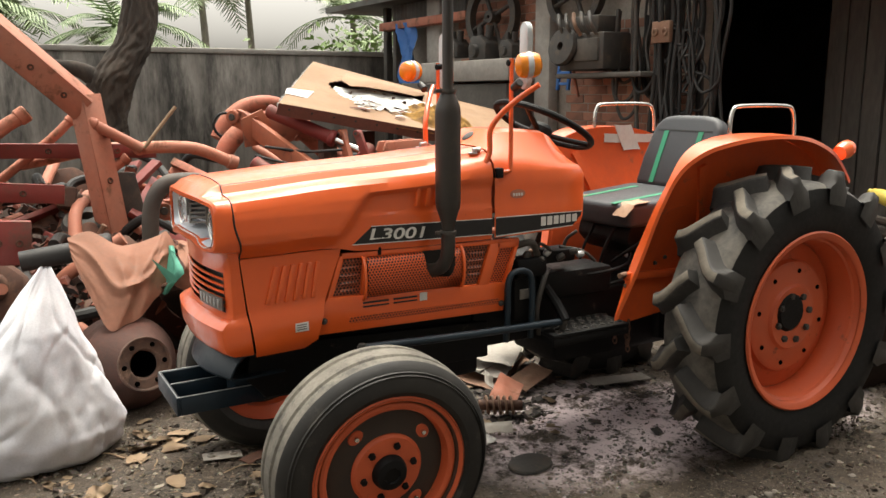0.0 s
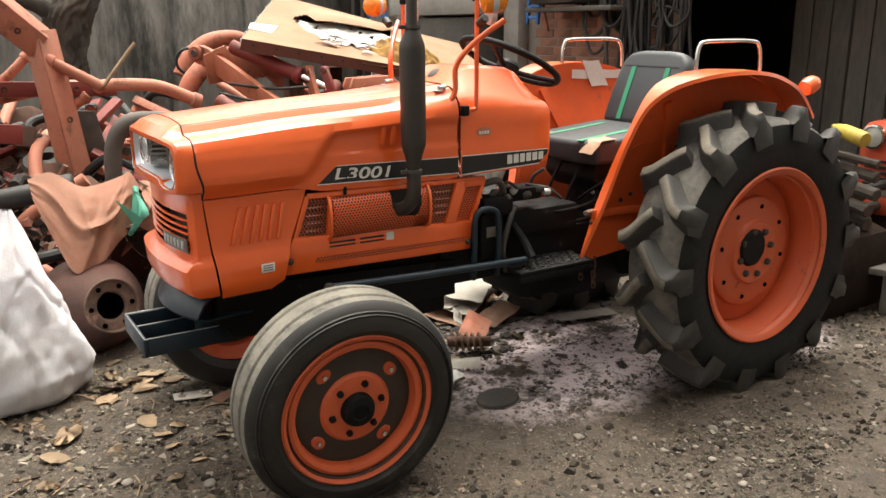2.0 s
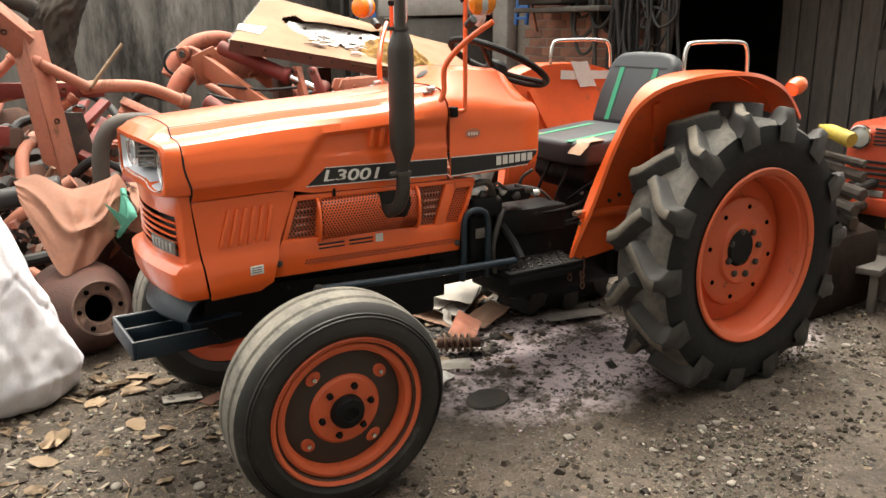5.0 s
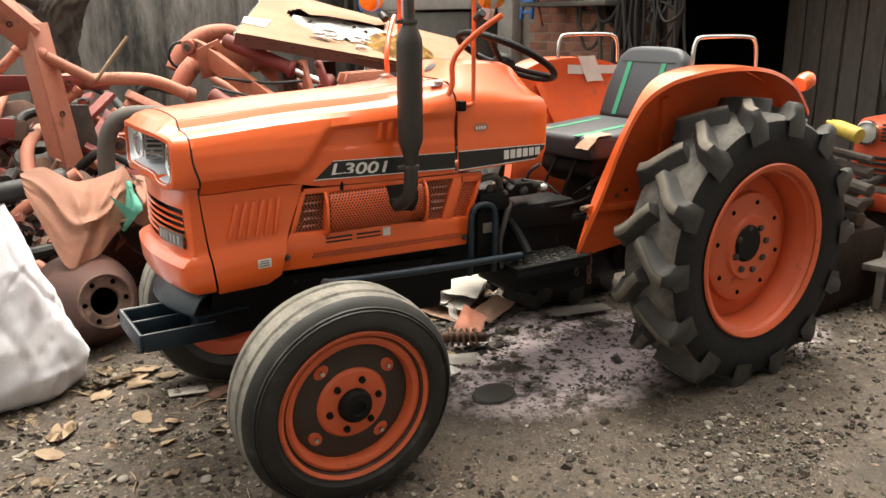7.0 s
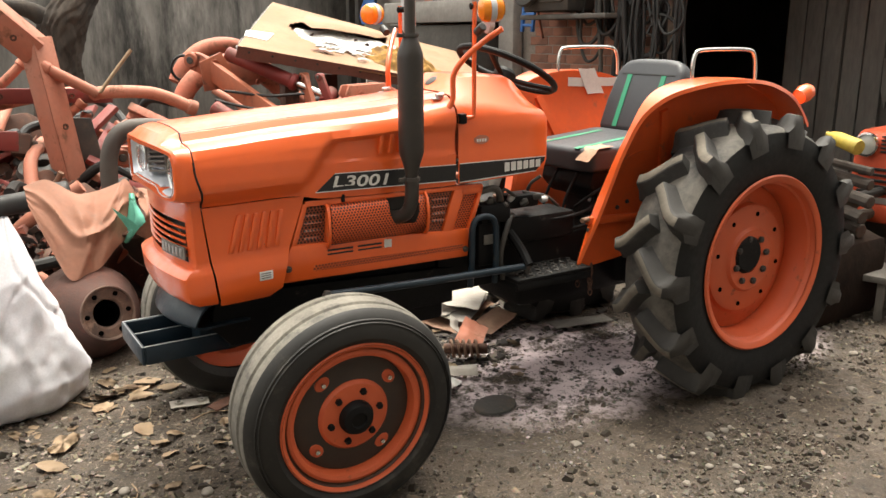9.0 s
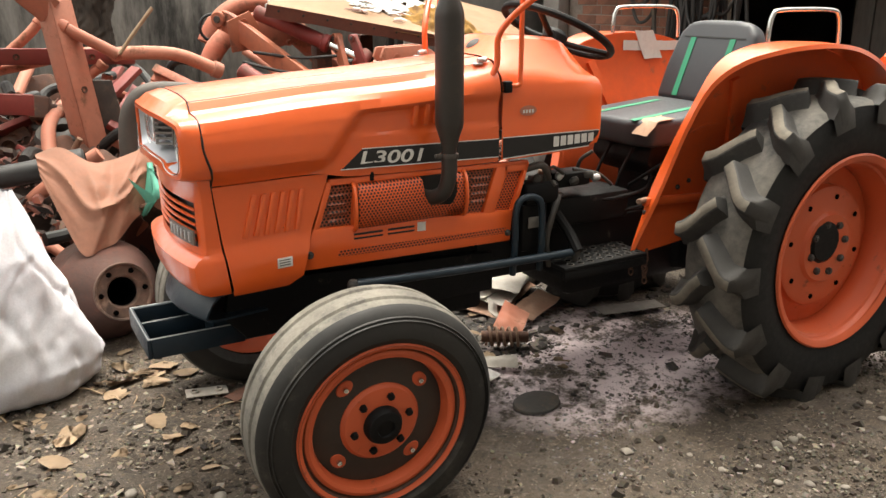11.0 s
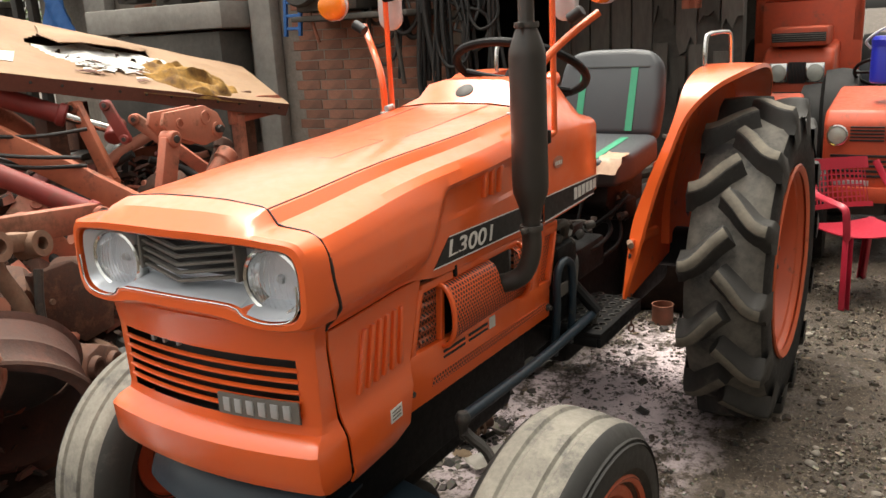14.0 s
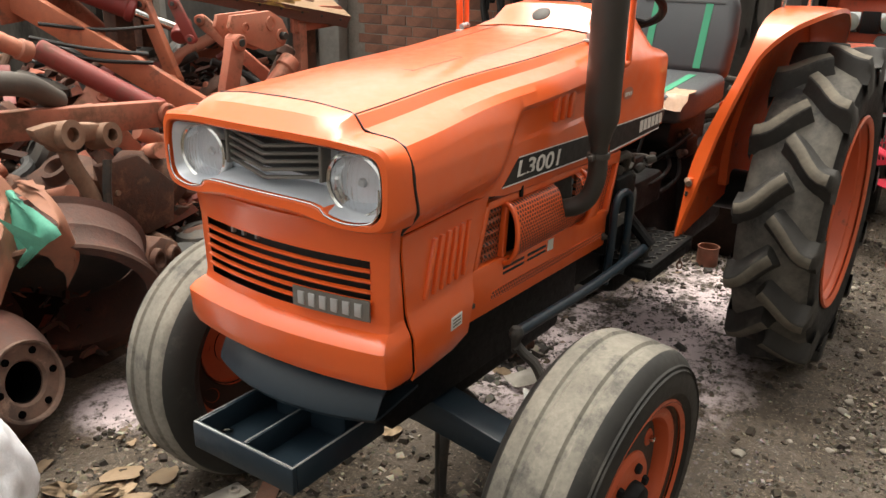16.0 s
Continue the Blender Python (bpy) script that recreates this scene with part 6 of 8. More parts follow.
holed_plate(bm, [(2.30, .90), (2.30, 1.02), (2.55, 1.04), (2.72, 1.03), (2.78, .96), (2.70, .92)], 2.30, 2.33, "xz", [(2.66, .985, .018), (2.42, .975, .012)])
part("lug_plate", bm, paint_old, th)
bm = bmesh.new()
box(bm, 2.34, 2.40, 2.29, 2.35, 0, .95, .006)
part("leg", bm, paint_old, th)

# rusty linkage in front of the arms
th = thing("rusty_linkage", "pale rusty iron linkage with a long bent leg", "scrap metal")
bm = bmesh.new()
prism(bm, [(.22, .74), (.30, .75), (.47, .725), (.52, .69), (.49, .655), (.40, .67), (.33, .64), (.24, .70)], 1.57, 1.62, "xz", .012)
part("yoke", bm, rust_pale, th)
bm = bmesh.new()
tube(bm, [(.345, 1.60, .68), (.36, 1.59, .60), (.41, 1.58, .48), (.45, 1.57, .31)], .030, 12)
part("leg", bm, rust_pale, th)
bm = bmesh.new()
tube(bm, [(.47, 1.55, .60), (.445, 1.54, .46), (.45, 1.53, .24)], .016, 10)
part("lever", bm, iron, th)
for c, rr in (((.34, 1.59, .70), .05), ((.49, 1.59, .675), .045)):
    bm = bmesh.new()
    lathe(bm, [(rr * .5, -.05), (rr, -.05), (rr, .05), (rr * .5, .05), (rr * .5, -.05)], 18, pose(*c, 80, 0, 10))
    part("eye", bm, rust_pale, th)
th = thing("gear_casting", "oily rusty gearbox casting with bolt holes", "scrap metal", pose(.58, 1.52, .22, 0, 12, 20))
bm = bmesh.new()
prism(bm, [(-.13, -.07), (-.10, .05), (-.02, .08), (.10, .05), (.13, -.02), (.08, -.09)], -.06, .06, "xz", .015)
part("body", bm, rust, th)
for u, v in ((-.06, 0), (.05, .0)):
    bm = bmesh.new()
    lathe(bm, [(.018, 0), (.03, .02), (.04, .02), (.045, 0)], 16, pose(u, -.06, v, 90))
    part("boss", bm, rust, th)
bm = bmesh.new()
prism(bm, [(.52, .55), (.70, .56), (.86, .42), (.84, .26), (.70, .24), (.56, .38)], 1.68, 1.72, "xz", .01)
solo("rusty_slab", bm, rust, "dark rusty steel slab leaning in the heap", "scrap metal")


drum_m = material("dark_red_brown_rust", (0.060, 0.030, 0.022), 0.8, second=(0.10, 0.040, 0.028), patch=5, amount=0.9, grain=70, grain_amount=0.25, bump=0.5, wear=(0.13, 0.048, 0.034), wear_scale=7, wear_at=0.62, wear_soft=0.07)
hub_m = material("flaking_brown_hub", (0.14, 0.080, 0.055), 0.85, second=(0.055, 0.034, 0.026), patch=11, amount=1.0, grain=60, grain_amount=0.25, bump=0.6, wear=(0.27, 0.17, 0.12), wear_scale=9, wear_at=0.60, wear_soft=0.08)


# rusty wheels
def scrap_wheel(m, r, width, label, mat, plate=True):
    th = thing("rusty_roller", label, "wheel", m)
    bm = bmesh.new()
    h = width / 2
    if plate:
        lathe(bm, [(r * .80, -h), (r * .97, -h), (r, -h * .9), (r * .95, -h * .75), (r * .97, -h * .1), (r * 1.0, 0), (r * .99, h * .10), (r * .96, h * .22), (r * .84, h * .50), (r * .68, h * .72), (r * .56, h * .95)], 48)
    else:
        lathe(bm, [(r * .82, h * .9), (r * .98, h), (r * 1.0, h * .92), (r * .93, h * .7), (r * .92, h * .2), (r * .96, 0), (r * .92, -h * .2), (r * .93, -h * .7), (r, -h * .92), (r * .98, -h), (r * .82, -h * .9), (r * .80, 0), (r * .82, h * .9)], 48)
    part("rim", bm, mat, th)
    if not plate:
        bm = bmesh.new()
        lathe(bm, [(0, h * .1), (r * .30, h * .12), (r * .34, h * .02), (r * .82, 0), (r * .82, -.02), (0, -.02)], 40)
        part("web", bm, mat, th)
    if plate:
        bm = bmesh.new()
        lathe(bm, [(r * .56, h * .90), (r * .565, h * .98), (r * .56, h * 1.05), (r * .53, h * 1.04), (r * .51, h * .99), (r * .33, h * .97), (r * .29, h * .93), (r * .29, h * .4)], 40)
        for v in bm.verts:
            v.co.z += .10 * h * nrm(v.co.x * 9, v.co.y * 9, 3, 1.0) * smoothstep(r * .45, r * .6, (v.co.x ** 2 + v.co.y ** 2) ** .5)
        part("hub_plate", bm, hub_m, th)
        o = bmesh.new()
        lathe(o, [(0, .004), (.010, .004), (.010, -.004), (0, -.004)], 10)
        me = mesh_of("bolt_hole", o, hole_black)
        for k in range(6):
            a = 2 * math.pi * k / 6
            piece("bolt_hole", me, th, pose(r * .43 * math.cos(a), r * .43 * math.sin(a), h * .99))
        bm = bmesh.new()
        lathe(bm, [(r * .27, h * .92), (r * .25, h * .2), (0, h * .1)], 32)
        part("bore", bm, hole_black, th)
    return th


def facing(c, d, spin=0):
    """At c, with the local z axis along d."""
    return Matrix.Translation(c) @ Vector(d).to_track_quat("Z", "Y").to_matrix().to_4x4() @ pose(0, 0, 0, 0, 0, spin)


scrap_wheel(facing((-.285, 1.14, .192), (.16, -.95, .20)), .195, .34, "rusty roller wheel with a bolted hub plate, lying on the ground", drum_m)
bm = bmesh.new()
tube(bm, [(.00, 1.68, .30), (-.03, 1.67, .56), (-.02, 1.67, .76), (.035, 1.67, .86), (.13, 1.68, .885), (.30, 1.70, .86), (.46, 1.78, .78)], .040, 14)
solo("bent_bar", bm, tube_m, "thick grey-brown bent roll bar standing in the heap", "scrap metal")
bm = bmesh.new()
tube(bm, [(.62, 1.35, .06), (.50, 1.30, .11), (.38, 1.32, .10), (.34, 1.42, .04)], .012, 8)
solo("cable_loop", bm, hose_m, "loop of black cable on the ground", "cable")


# sack, cloth, board
def build_sack():
    o = bmesh.new()
    rows = []
    n, k = 60, 110
    for i in range(n + 1):
        f = i / n
        z = .70 * f
        w = interp(f, [0, .04, .15, .4, .7, .88, 1.0], [.27, .31, .325, .245, .135, .07, .02])
        d = interp(f, [0, .04, .15, .4, .7, .88, 1.0], [.17, .20, .215, .19, .13, .055, .012])
        row = []
        for j in range(k + 1):
            a = 2 * math.pi * (j % k) / k
            fold = 1 + .014 * nrm(math.cos(a) * 5, math.sin(a) * 5, f * 6 + 9, 1.7) - .020 * (1 - min(abs(nrm(math.cos(a) * 4, math.sin(a) * 4, f * 3 + 2, 1.3)) * 5, 1)) ** 2 - .075 * (1 - min(abs(math.sin(a * 2.5 + f * 3.4 + 1.5 * nrm(math.cos(a) * 1.2, math.sin(a) * 1.2, f * 1.6, 1.0))) * 3.2, 1)) ** 2 - .045 * (1 - min(abs(math.sin(a * 2 - f * 6.5 + 2 * nrm(math.cos(a), math.sin(a), f * 2 + 4, 1.0))) * 4, 1)) ** 2 + .07 * nrm(math.cos(a) * 1.8, math.sin(a) * 1.8, f * 3.2, 1.6) + .035 * nrm(math.cos(a) * 3, math.sin(a) * 3, f * 7 + 5, 1.8) + .03 * math.sin(a * 5 + f * 9) * (1 - f)
            row.append((-.72 + .10 * f ** 1.5 + w * fold * math.cos(a), .80 - .03 * f + d * fold * math.sin(a), max(z + .012 * nrm(math.cos(a) * 2, math.sin(a) * 2, f * 5) * (1 if f > .05 else 0), 0.0)))
        rows.append(row)
    bm = bmesh.new()
    grid_sheet(bm, rows)
    bmesh.ops.remove_doubles(bm, verts=bm.verts, dist=1e-5)
    th = thing("sack", "full white woven plastic sack with blue print, standing on the ground", "sack")
    part("bag", bm, sack_m, th, "", 70)
    bm = bmesh.new()
    rows = []
    for i in range(6):
        f = lerp(.22, .52, i / 5)
        w, d = interp(f, [0, .15, .4, .7], [.27, .33, .252, .142]), interp(f, [0, .15, .4, .7], [.17, .221, .196, .135])
        row = []
        for j in range(9):
            a = lerp(3.5, 4.1, j / 8)
            fold = 1.045 + .07 * nrm(math.cos(a) * 1.8, math.sin(a) * 1.8, f * 3.2, 1.6) + .035 * nrm(math.cos(a) * 3, math.sin(a) * 3, f * 7 + 5, 1.8) + .03 * math.sin(a * 5 + f * 9) * (1 - f)
            row.append((-.72 + .10 * f ** 1.5 + w * fold * math.cos(a), .80 - .03 * f + d * fold * math.sin(a), .70 * f))
        rows.append(row)
    grid_sheet(bm, rows)
    part("print_patch", bm, blue_m, th, "faded blue print")


build_sack()


def build_board():
    """A vinyl-covered plywood cover, torn open, lying across the heap."""
    c = [Vector((.774, 2.474, 1.300)), Vector((2.50, 2.30, .985)), Vector((2.80, 2.95, 1.20)), Vector((1.375, 3.412, 1.594))]
    nrm_ = (c[1] - c[0]).cross(c[3] - c[0]).normalized()
    th = thing("padded_board", "large torn plywood cover with brown vinyl edge and burst foam", "board")

    def at(u, v, h=0.0):
        return c[0] * (1 - u) * (1 - v) + c[1] * u * (1 - v) + c[2] * u * v + c[3] * (1 - u) * v + nrm_ * h

    bm = bmesh.new()

    def torn(u, v):
        return .12 < u < .56 and interp(u, [.12, .19, .26, .39, .56], [.56, .40, .30, .31, .48]) < v < interp(u, [.12, .19, .40, .56], [.60, .80, .86, .84])

    top = [[at(u, v, .004 * nrm(u * 6, v * 6, 0)) for u in np.linspace(0, 1, 73)] for v in np.linspace(0, 1, 49)]
    o = bmesh.new()
    vs = [[o.verts.new(q) for q in row] for row in top]
    for j in range(48):
        for i in range(72):
            u, v = (i + .5) / 72, (j + .5) / 48
            if torn(u, v):
                continue
            o.faces.new((vs[j][i], vs[j][i + 1], vs[j + 1][i + 1], vs[j + 1][i]))
    sheet(bm, o, 0.0)
    part("ply_face", bm, ply, th)
    bm = bmesh.new()
    ring = [at(u, 0, 0) for u in np.linspace(0, 1, 13)] + [at(1, v, 0) for v in np.linspace(.1, 1, 8)] + [at(u, 1, 0) for u in np.linspace(.9, 0, 10)] + [at(0, v, 0) for v in np.linspace(.9, 0, 10)]
    low = [q - nrm_ * (.075 + .006 * math.sin(i * 2.1)) for i, q in enumerate(ring)]
    grid_sheet(bm, [ring, [q - nrm_ * .038 for q in ring], low])
    part("vinyl_edge", bm, ply_edge, th, "brown vinyl edge with tacks", 50)
    bm = bmesh.new()
    grid_sheet(bm, [[at(u, v, -.072) for u in (0, .5, 1)] for v in (0, .5, 1)])
    part("underside", bm, ply_edge, th)
    bm = bmesh.new()
    o = bmesh.new()
    grid = [[o.verts.new(at(u, v, lerp(-.030, .010, smoothstep(.18, .32, u)) + .016 * abs(nrm(u * 11, v * 9, 1)) + .012 * nrm(u * 26, v * 22, 4))) for u in np.linspace(.15, .60, 60)] for v in np.linspace(.12, .66, 40)]
    for j in range(39):
        for i in range(59):
            u, v = lerp(.15, .60, (i + .5) / 59), lerp(.12, .66, (j + .5) / 39)
            low = interp(u, [.15, .26, .40, .60], [.46, .27, .25, .42]) + .10 * nrm(u * 14, v * 9, 7, 1.2) + .10 * nrm(u * 40, v * 20, 3, 1.0)
            if low < v < .64 and nrm(u * 34, v * 16, 9, 1.1) < .42:
                o.faces.new((grid[j][i], grid[j][i + 1], grid[j + 1][i + 1], grid[j + 1][i]))
    bmesh.ops.delete(o, geom=[q for q in o.verts if not q.link_faces], context="VERTS")
    sheet(bm, o, .002)
    part("white_lining", bm, foil, th, "torn white lining", 40)
    # slivers of ply and lining below the tear
    rs = random.Random(12)
    for k in range(26):
        u, v, ln, a = rs.uniform(.25, .52), rs.uniform(.08, .36), rs.uniform(.03, .11), rs.uniform(-.5, .2)
        bm = bmesh.new()
        du, dv, w = ln * math.cos(a), ln * math.sin(a), rs.uniform(.008, .03)
        h = rs.uniform(.010, .026)
        grid_sheet(bm, [[at(u, v, .007), at(u, v + w, .008)], [at(u + du * .5, v + dv * .5, h), at(u + du * .5, v + dv * .5 + w, h)], [at(u + du, v + dv, h * .8), at(u + du, v + dv + w * .2, h * .8)]], .002)
        part("sliver", bm, foil if k % 3 else ply_edge, th)
    # the flap of ply that bulges up behind the tear
    bm = bmesh.new()
    rows = []
    for k in range(11):
        f = k / 10
        rows.append([at(u, lerp(.92, interp(u, [.17, .22, .38, .51, .56], [.66, .50, .53, .64, .80]) + .012 * nrm(u * 20, 3, 0, 1.2), f), .006 + .060 * math.sin(math.pi * .62 * f) * math.sin(math.pi * (u - .14) / .44) ** .7 + .004 * nrm(u * 9, k * .4, 0)) for u in np.linspace(.17, .56, 24)])
    grid_sheet(bm, rows, .004)
    part("curled_flap", bm, ply, th, "bulging brown flap", 60)
    bm = bmesh.new()
    rows = []
    for v in np.linspace(-.01, .56, 34):
        row = []
        for u in np.linspace(.45, .82, 44):
            a, b = (u - .635) / .175, (v - .27 + .5 * (u - .635)) / .25
            hgt = max(1 - a * a - b * b + .35 * nrm(u * 16, v * 9, 6, 1.2), 0) ** .5
            row.append(at(u, v, -.02 + .075 * hgt * (1 + .5 * nrm(u * 22, v * 16, 0)) + .016 * math.sin(v * 45 + u * 20 + 5 * nrm(u * 8, v * 8, 2)) * hgt))
        rows.append(row)
    grid_sheet(bm, rows)
    part("foam_pad", bm, foam, th, "yellowed burst foam pad", 50)
    bm = bmesh.new()
    grid_sheet(bm, [[at(-.005, .185, .006), at(.082, .175, .006)], [at(-.012, .29, .006), at(.09, .335, .006)]], .002)
    part("paper_label", bm, white_m, th, "white paper label")
    o = bmesh.new()
    lathe(o, [(0, .004), (.006, .003), (.008, 0)], 8)
    me = mesh_of("tack", o, iron)
    for k in range(12):
        q = at((k + .5) / 12, 0, -.030) + Vector((0, -.004, 0))
        piece("tack", me, th, facing(q, (-.35, -.9, 0)))
    # white strip of lining along the short side
    bm = bmesh.new()
    for k in range(16):
        f = (k + .5) / 16
        q = at(0, f, -.02)
        o = bmesh.new()
        box(o, -.012, .006, -.022, .022, -.03, .012, .006)
        join(bm, o, Matrix.Translation(q) @ pose(0, 0, 0, rng.uniform(-15, 15), rng.uniform(-15, 15), -35 + rng.uniform(-20, 20)))
    part("torn_piping", bm, foil, th, "torn white piping")
    # trestle under the board
    for q in ((1.15, 2.62), (2.3, 2.5), (1.7, 3.2)):
        bm = bmesh.new()
        box(bm, q[0] - .05, q[0] + .05, q[1] - .05, q[1] + .05, 0, at(.5, .5).z * 0 + 1.08, .006)
        part("prop", bm, rust, th)


build_board()


# loose heap of smaller scrap between the named pieces
def heap_height(x, y):
    h = .52 * smoothstep(1.2, 1.9, y) * smoothstep(4.8, 3.6, y) + .22 * smoothstep(1.9, 2.6, y) * smoothstep(4.8, 3.6, y)
    h *= smoothstep(3.0, 2.2, x) * smoothstep(-4.5, -2.5, x)
    h *= lerp(1.0, .55, smoothstep(.1, .8, x) * smoothstep(2.4, 1.5, y))
    return h + .06 * nrm(x, y, 0, 3) * (h > .05)


def build_heap():
    kinds = []
    o = bmesh.new()
    channel(o, (-.22, 0, 0), (.22, 0, 0), .04, .07)
    kinds.append(("scrap_channel", mesh_of("scrap_channel", o, paint_old), "short faded red steel channel"))
    o = bmesh.new()
    tube(o, [(-.25, 0, 0), (0, .02, .03), (.25, 0, -.02)], .024, 12)
    kinds.append(("scrap_pipe", mesh_of("scrap_pipe", o, paint_pale), "short bleached orange pipe"))
    o = bmesh.new()
    holed_plate(o, [(-.14, -.08), (.10, -.10), (.16, .02), (.05, .10), (-.12, .07)], -.008, .008, "xy", [(-.06, 0, .016), (.07, -.02, .016)])
    kinds.append(("scrap_plate", mesh_of("scrap_plate", o, paint_old), "faded red plate with bolt holes"))
    o = bmesh.new()
    prism(o, [(-.12, -.06), (-.08, .07), (.04, .09), (.13, .03), (.10, -.07)], -.05, .05, "xz", .02)
    lathe(o, [(.02, 0), (.03, .03), (.045, .03), (.05, 0)], 14, pose(0, -.05, 0, 90))
    kinds.append(("scrap_casting", mesh_of("scrap_casting", o, rust), "rusty iron casting"))
    o = bmesh.new()
    lathe(o, [(.03, -.03), (.09, -.02), (.10, 0), (.09, .02), (.03, .03), (.03, -.03)], 24)
    kinds.append(("scrap_pulley", mesh_of("scrap_pulley", o, iron), "greasy black pulley"))
    o = bmesh.new()
    tube(o, [(-.2, 0, 0), (-.08, .10, .02), (.08, .10, .0), (.2, 0, .03)], .016, 10)
    kinds.append(("scrap_lever", mesh_of("scrap_lever", o, rust_pale), "bent pale rusty lever"))
    o = bmesh.new()
    box(o, -.20, .20, -.03, .03, -.012, .012, .003)
    kinds.append(("scrap_flat_bar", mesh_of("scrap_flat_bar", o, paint_dark), "dark red flat bar"))
    o = bmesh.new()
    tube(o, [(-.22, 0, 0), (-.1, .05, .06), (.06, -.03, .05), (.22, .04, 0)], .02, 10)
    kinds.append(("scrap_hose", mesh_of("scrap_hose", o, hose_m), "stiff black hose piece"))
    for k in range(520):
        x, y = (rng.uniform(-2.6, 2.4), rng.uniform(1.35, 4.4)) if k < 330 else (rng.uniform(-.9, 2.0), rng.uniform(1.4, 2.7))
        if x < .3 and y < 1.5 and x > -.6:
            continue
        name, me, lab = rng.choice(kinds)
        s = rng.uniform(.7, 1.5)
        h = heap_height(x, y)
        if h < .03 and rng.random() < .5:
            continue
        ob = new(name, me)
        ob.matrix_basis = pose(x, y, h * rng.uniform(.55, 1.0) + .03, rng.uniform(-55, 55), rng.uniform(-45, 45), rng.uniform(0, 360)) @ Matrix.Diagonal((s, s, s, 1))
        tagged(ob, lab + " in the scrap heap", "scrap metal", "scrap heap pieces")
    # dark filler sheet inside the heap
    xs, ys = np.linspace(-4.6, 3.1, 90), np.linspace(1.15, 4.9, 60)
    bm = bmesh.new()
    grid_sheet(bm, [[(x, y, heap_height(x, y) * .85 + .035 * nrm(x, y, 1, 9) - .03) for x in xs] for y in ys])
    solo("scrap_core", bm, core_m, "dark filler sheet under the loose scrap", "scrap heap", kind="stuff")


build_heap()


# ---- workshop front: what hangs on it and stands before it ----
def build_bricks():
    """Brick courses on the facade, between the columns; those near the opening that can be told apart are parts of the wall."""
    o = bmesh.new()
    box(o, -.010, .022, -.098, .098, -.031, .031, .003, seg=1)
    me = mesh_of("brick", o, brick_m)
    o = bmesh.new()
    box(o, -.012, .022, -.045, .045, -.028, .028, .005, seg=1)
    half = mesh_of("brick", o, brick_m)
    count = 0
    for y0, y1, z0, z1 in ((1.37, 2.60, .62, 1.78), (2.92, 4.24, 1.30, 2.1)):
        row = 0
        z = z0
        while z < z1:
            y = y0 + .10 + (0 if row % 2 else -.05)
            while y < y1 - .09:
                if rng.random() > .015 and count < 298:
                    piece("brick", me, wall_facade, pose(FX + .025 + rng.uniform(-.003, .003), y, z, rng.uniform(-1, 1), 0, rng.uniform(-.8, .8)))
                    count += 1
                y += .203
            z += .068
            row += 1


def block(name, bmf, mat, label, category, parent=None):
    bm = bmesh.new()
    bmf(bm)
    return part(name, bm, mat, parent, label) if parent else solo(name, bm, mat, label, category)


def wheel_on_wall(y, z, r, label):
    th = thing("flywheel", label, "flywheel", facing((FX - .12, y, z), (-1, -.15, 0)))
    bm = bmesh.new()
    lathe(bm, [(r * .80, .035), (r, .035), (r, -.035), (r * .80, -.035), (r * .80, .035)], 40)
    part("rim", bm, iron, th)
    for k in range(4):
        a = math.pi / 2 * k + .4
        bm = bmesh.new()
        rod(bm, (.03 * math.cos(a), .03 * math.sin(a), 0), (r * .84 * math.cos(a), r * .84 * math.sin(a), 0), .018, seg=10)
        part("spoke", bm, iron, th)
    bm = bmesh.new()
    lathe(bm, [(.015, .05), (.05, .05), (.055, -.05), (.015, -.05), (.015, .05)], 20)
    part("hub", bm, iron, th)


wheel_on_wall(3.40, 1.93, .30, "greasy black belt wheel leaning on the workshop shelf")
wheel_on_wall(2.35, 2.02, .26, "dark cast belt wheel hung on the brick wall")
# concrete shelf with machine parts
bm = bmesh.new()
box(bm, FX - .34, FX + .01, 2.88, 4.22, 1.38, 1.56, .012)
solo("concrete_shelf", bm, column_m, "pale concrete ledge between the columns", "ledge", kind="structure")
# plain dark box that fills the space under the ledge
bm = bmesh.new()
box(bm, FX - .30, FX + .01, 2.95, 4.2, .55, 1.36, .01)
solo("dark_cupboard", bm, soot, "plain dark box under the ledge", "cupboard")
for y, z, s, lab in ((3.42, 1.66, 1.0, "small black engine block on the ledge"), (3.85, 1.68, .8, "greasy gear housing on the ledge"), (3.05, 1.64, .7, "oily pump body on the ledge")):
    th = thing("machine_part", lab, "machine part", pose(FX - .18, y, z) @ Matrix.Diagonal((s, s, s, 1)))
    bm = bmesh.new()
    prism(bm, [(-.13, -.10), (-.13, .04), (-.05, .11), (.08, .11), (.13, .02), (.12, -.10)], -.09, .09, "yz", .015)
    part("body", bm, iron, th)
    for a, b, r in ((-.06, .12, .035), (.06, .12, .028)):
        bm = bmesh.new()
        rod(bm, (0, a, .08), (0, a * 1.2, .08 + b), r)
        part("stub", bm, iron, th)
    bm = bmesh.new()
    lathe(bm, [(0, .03), (.05, .03), (.06, .01), (.06, 0)], 18, pose(-.09, .02, -.02, 0, -90))
    part("cover", bm, iron, th)
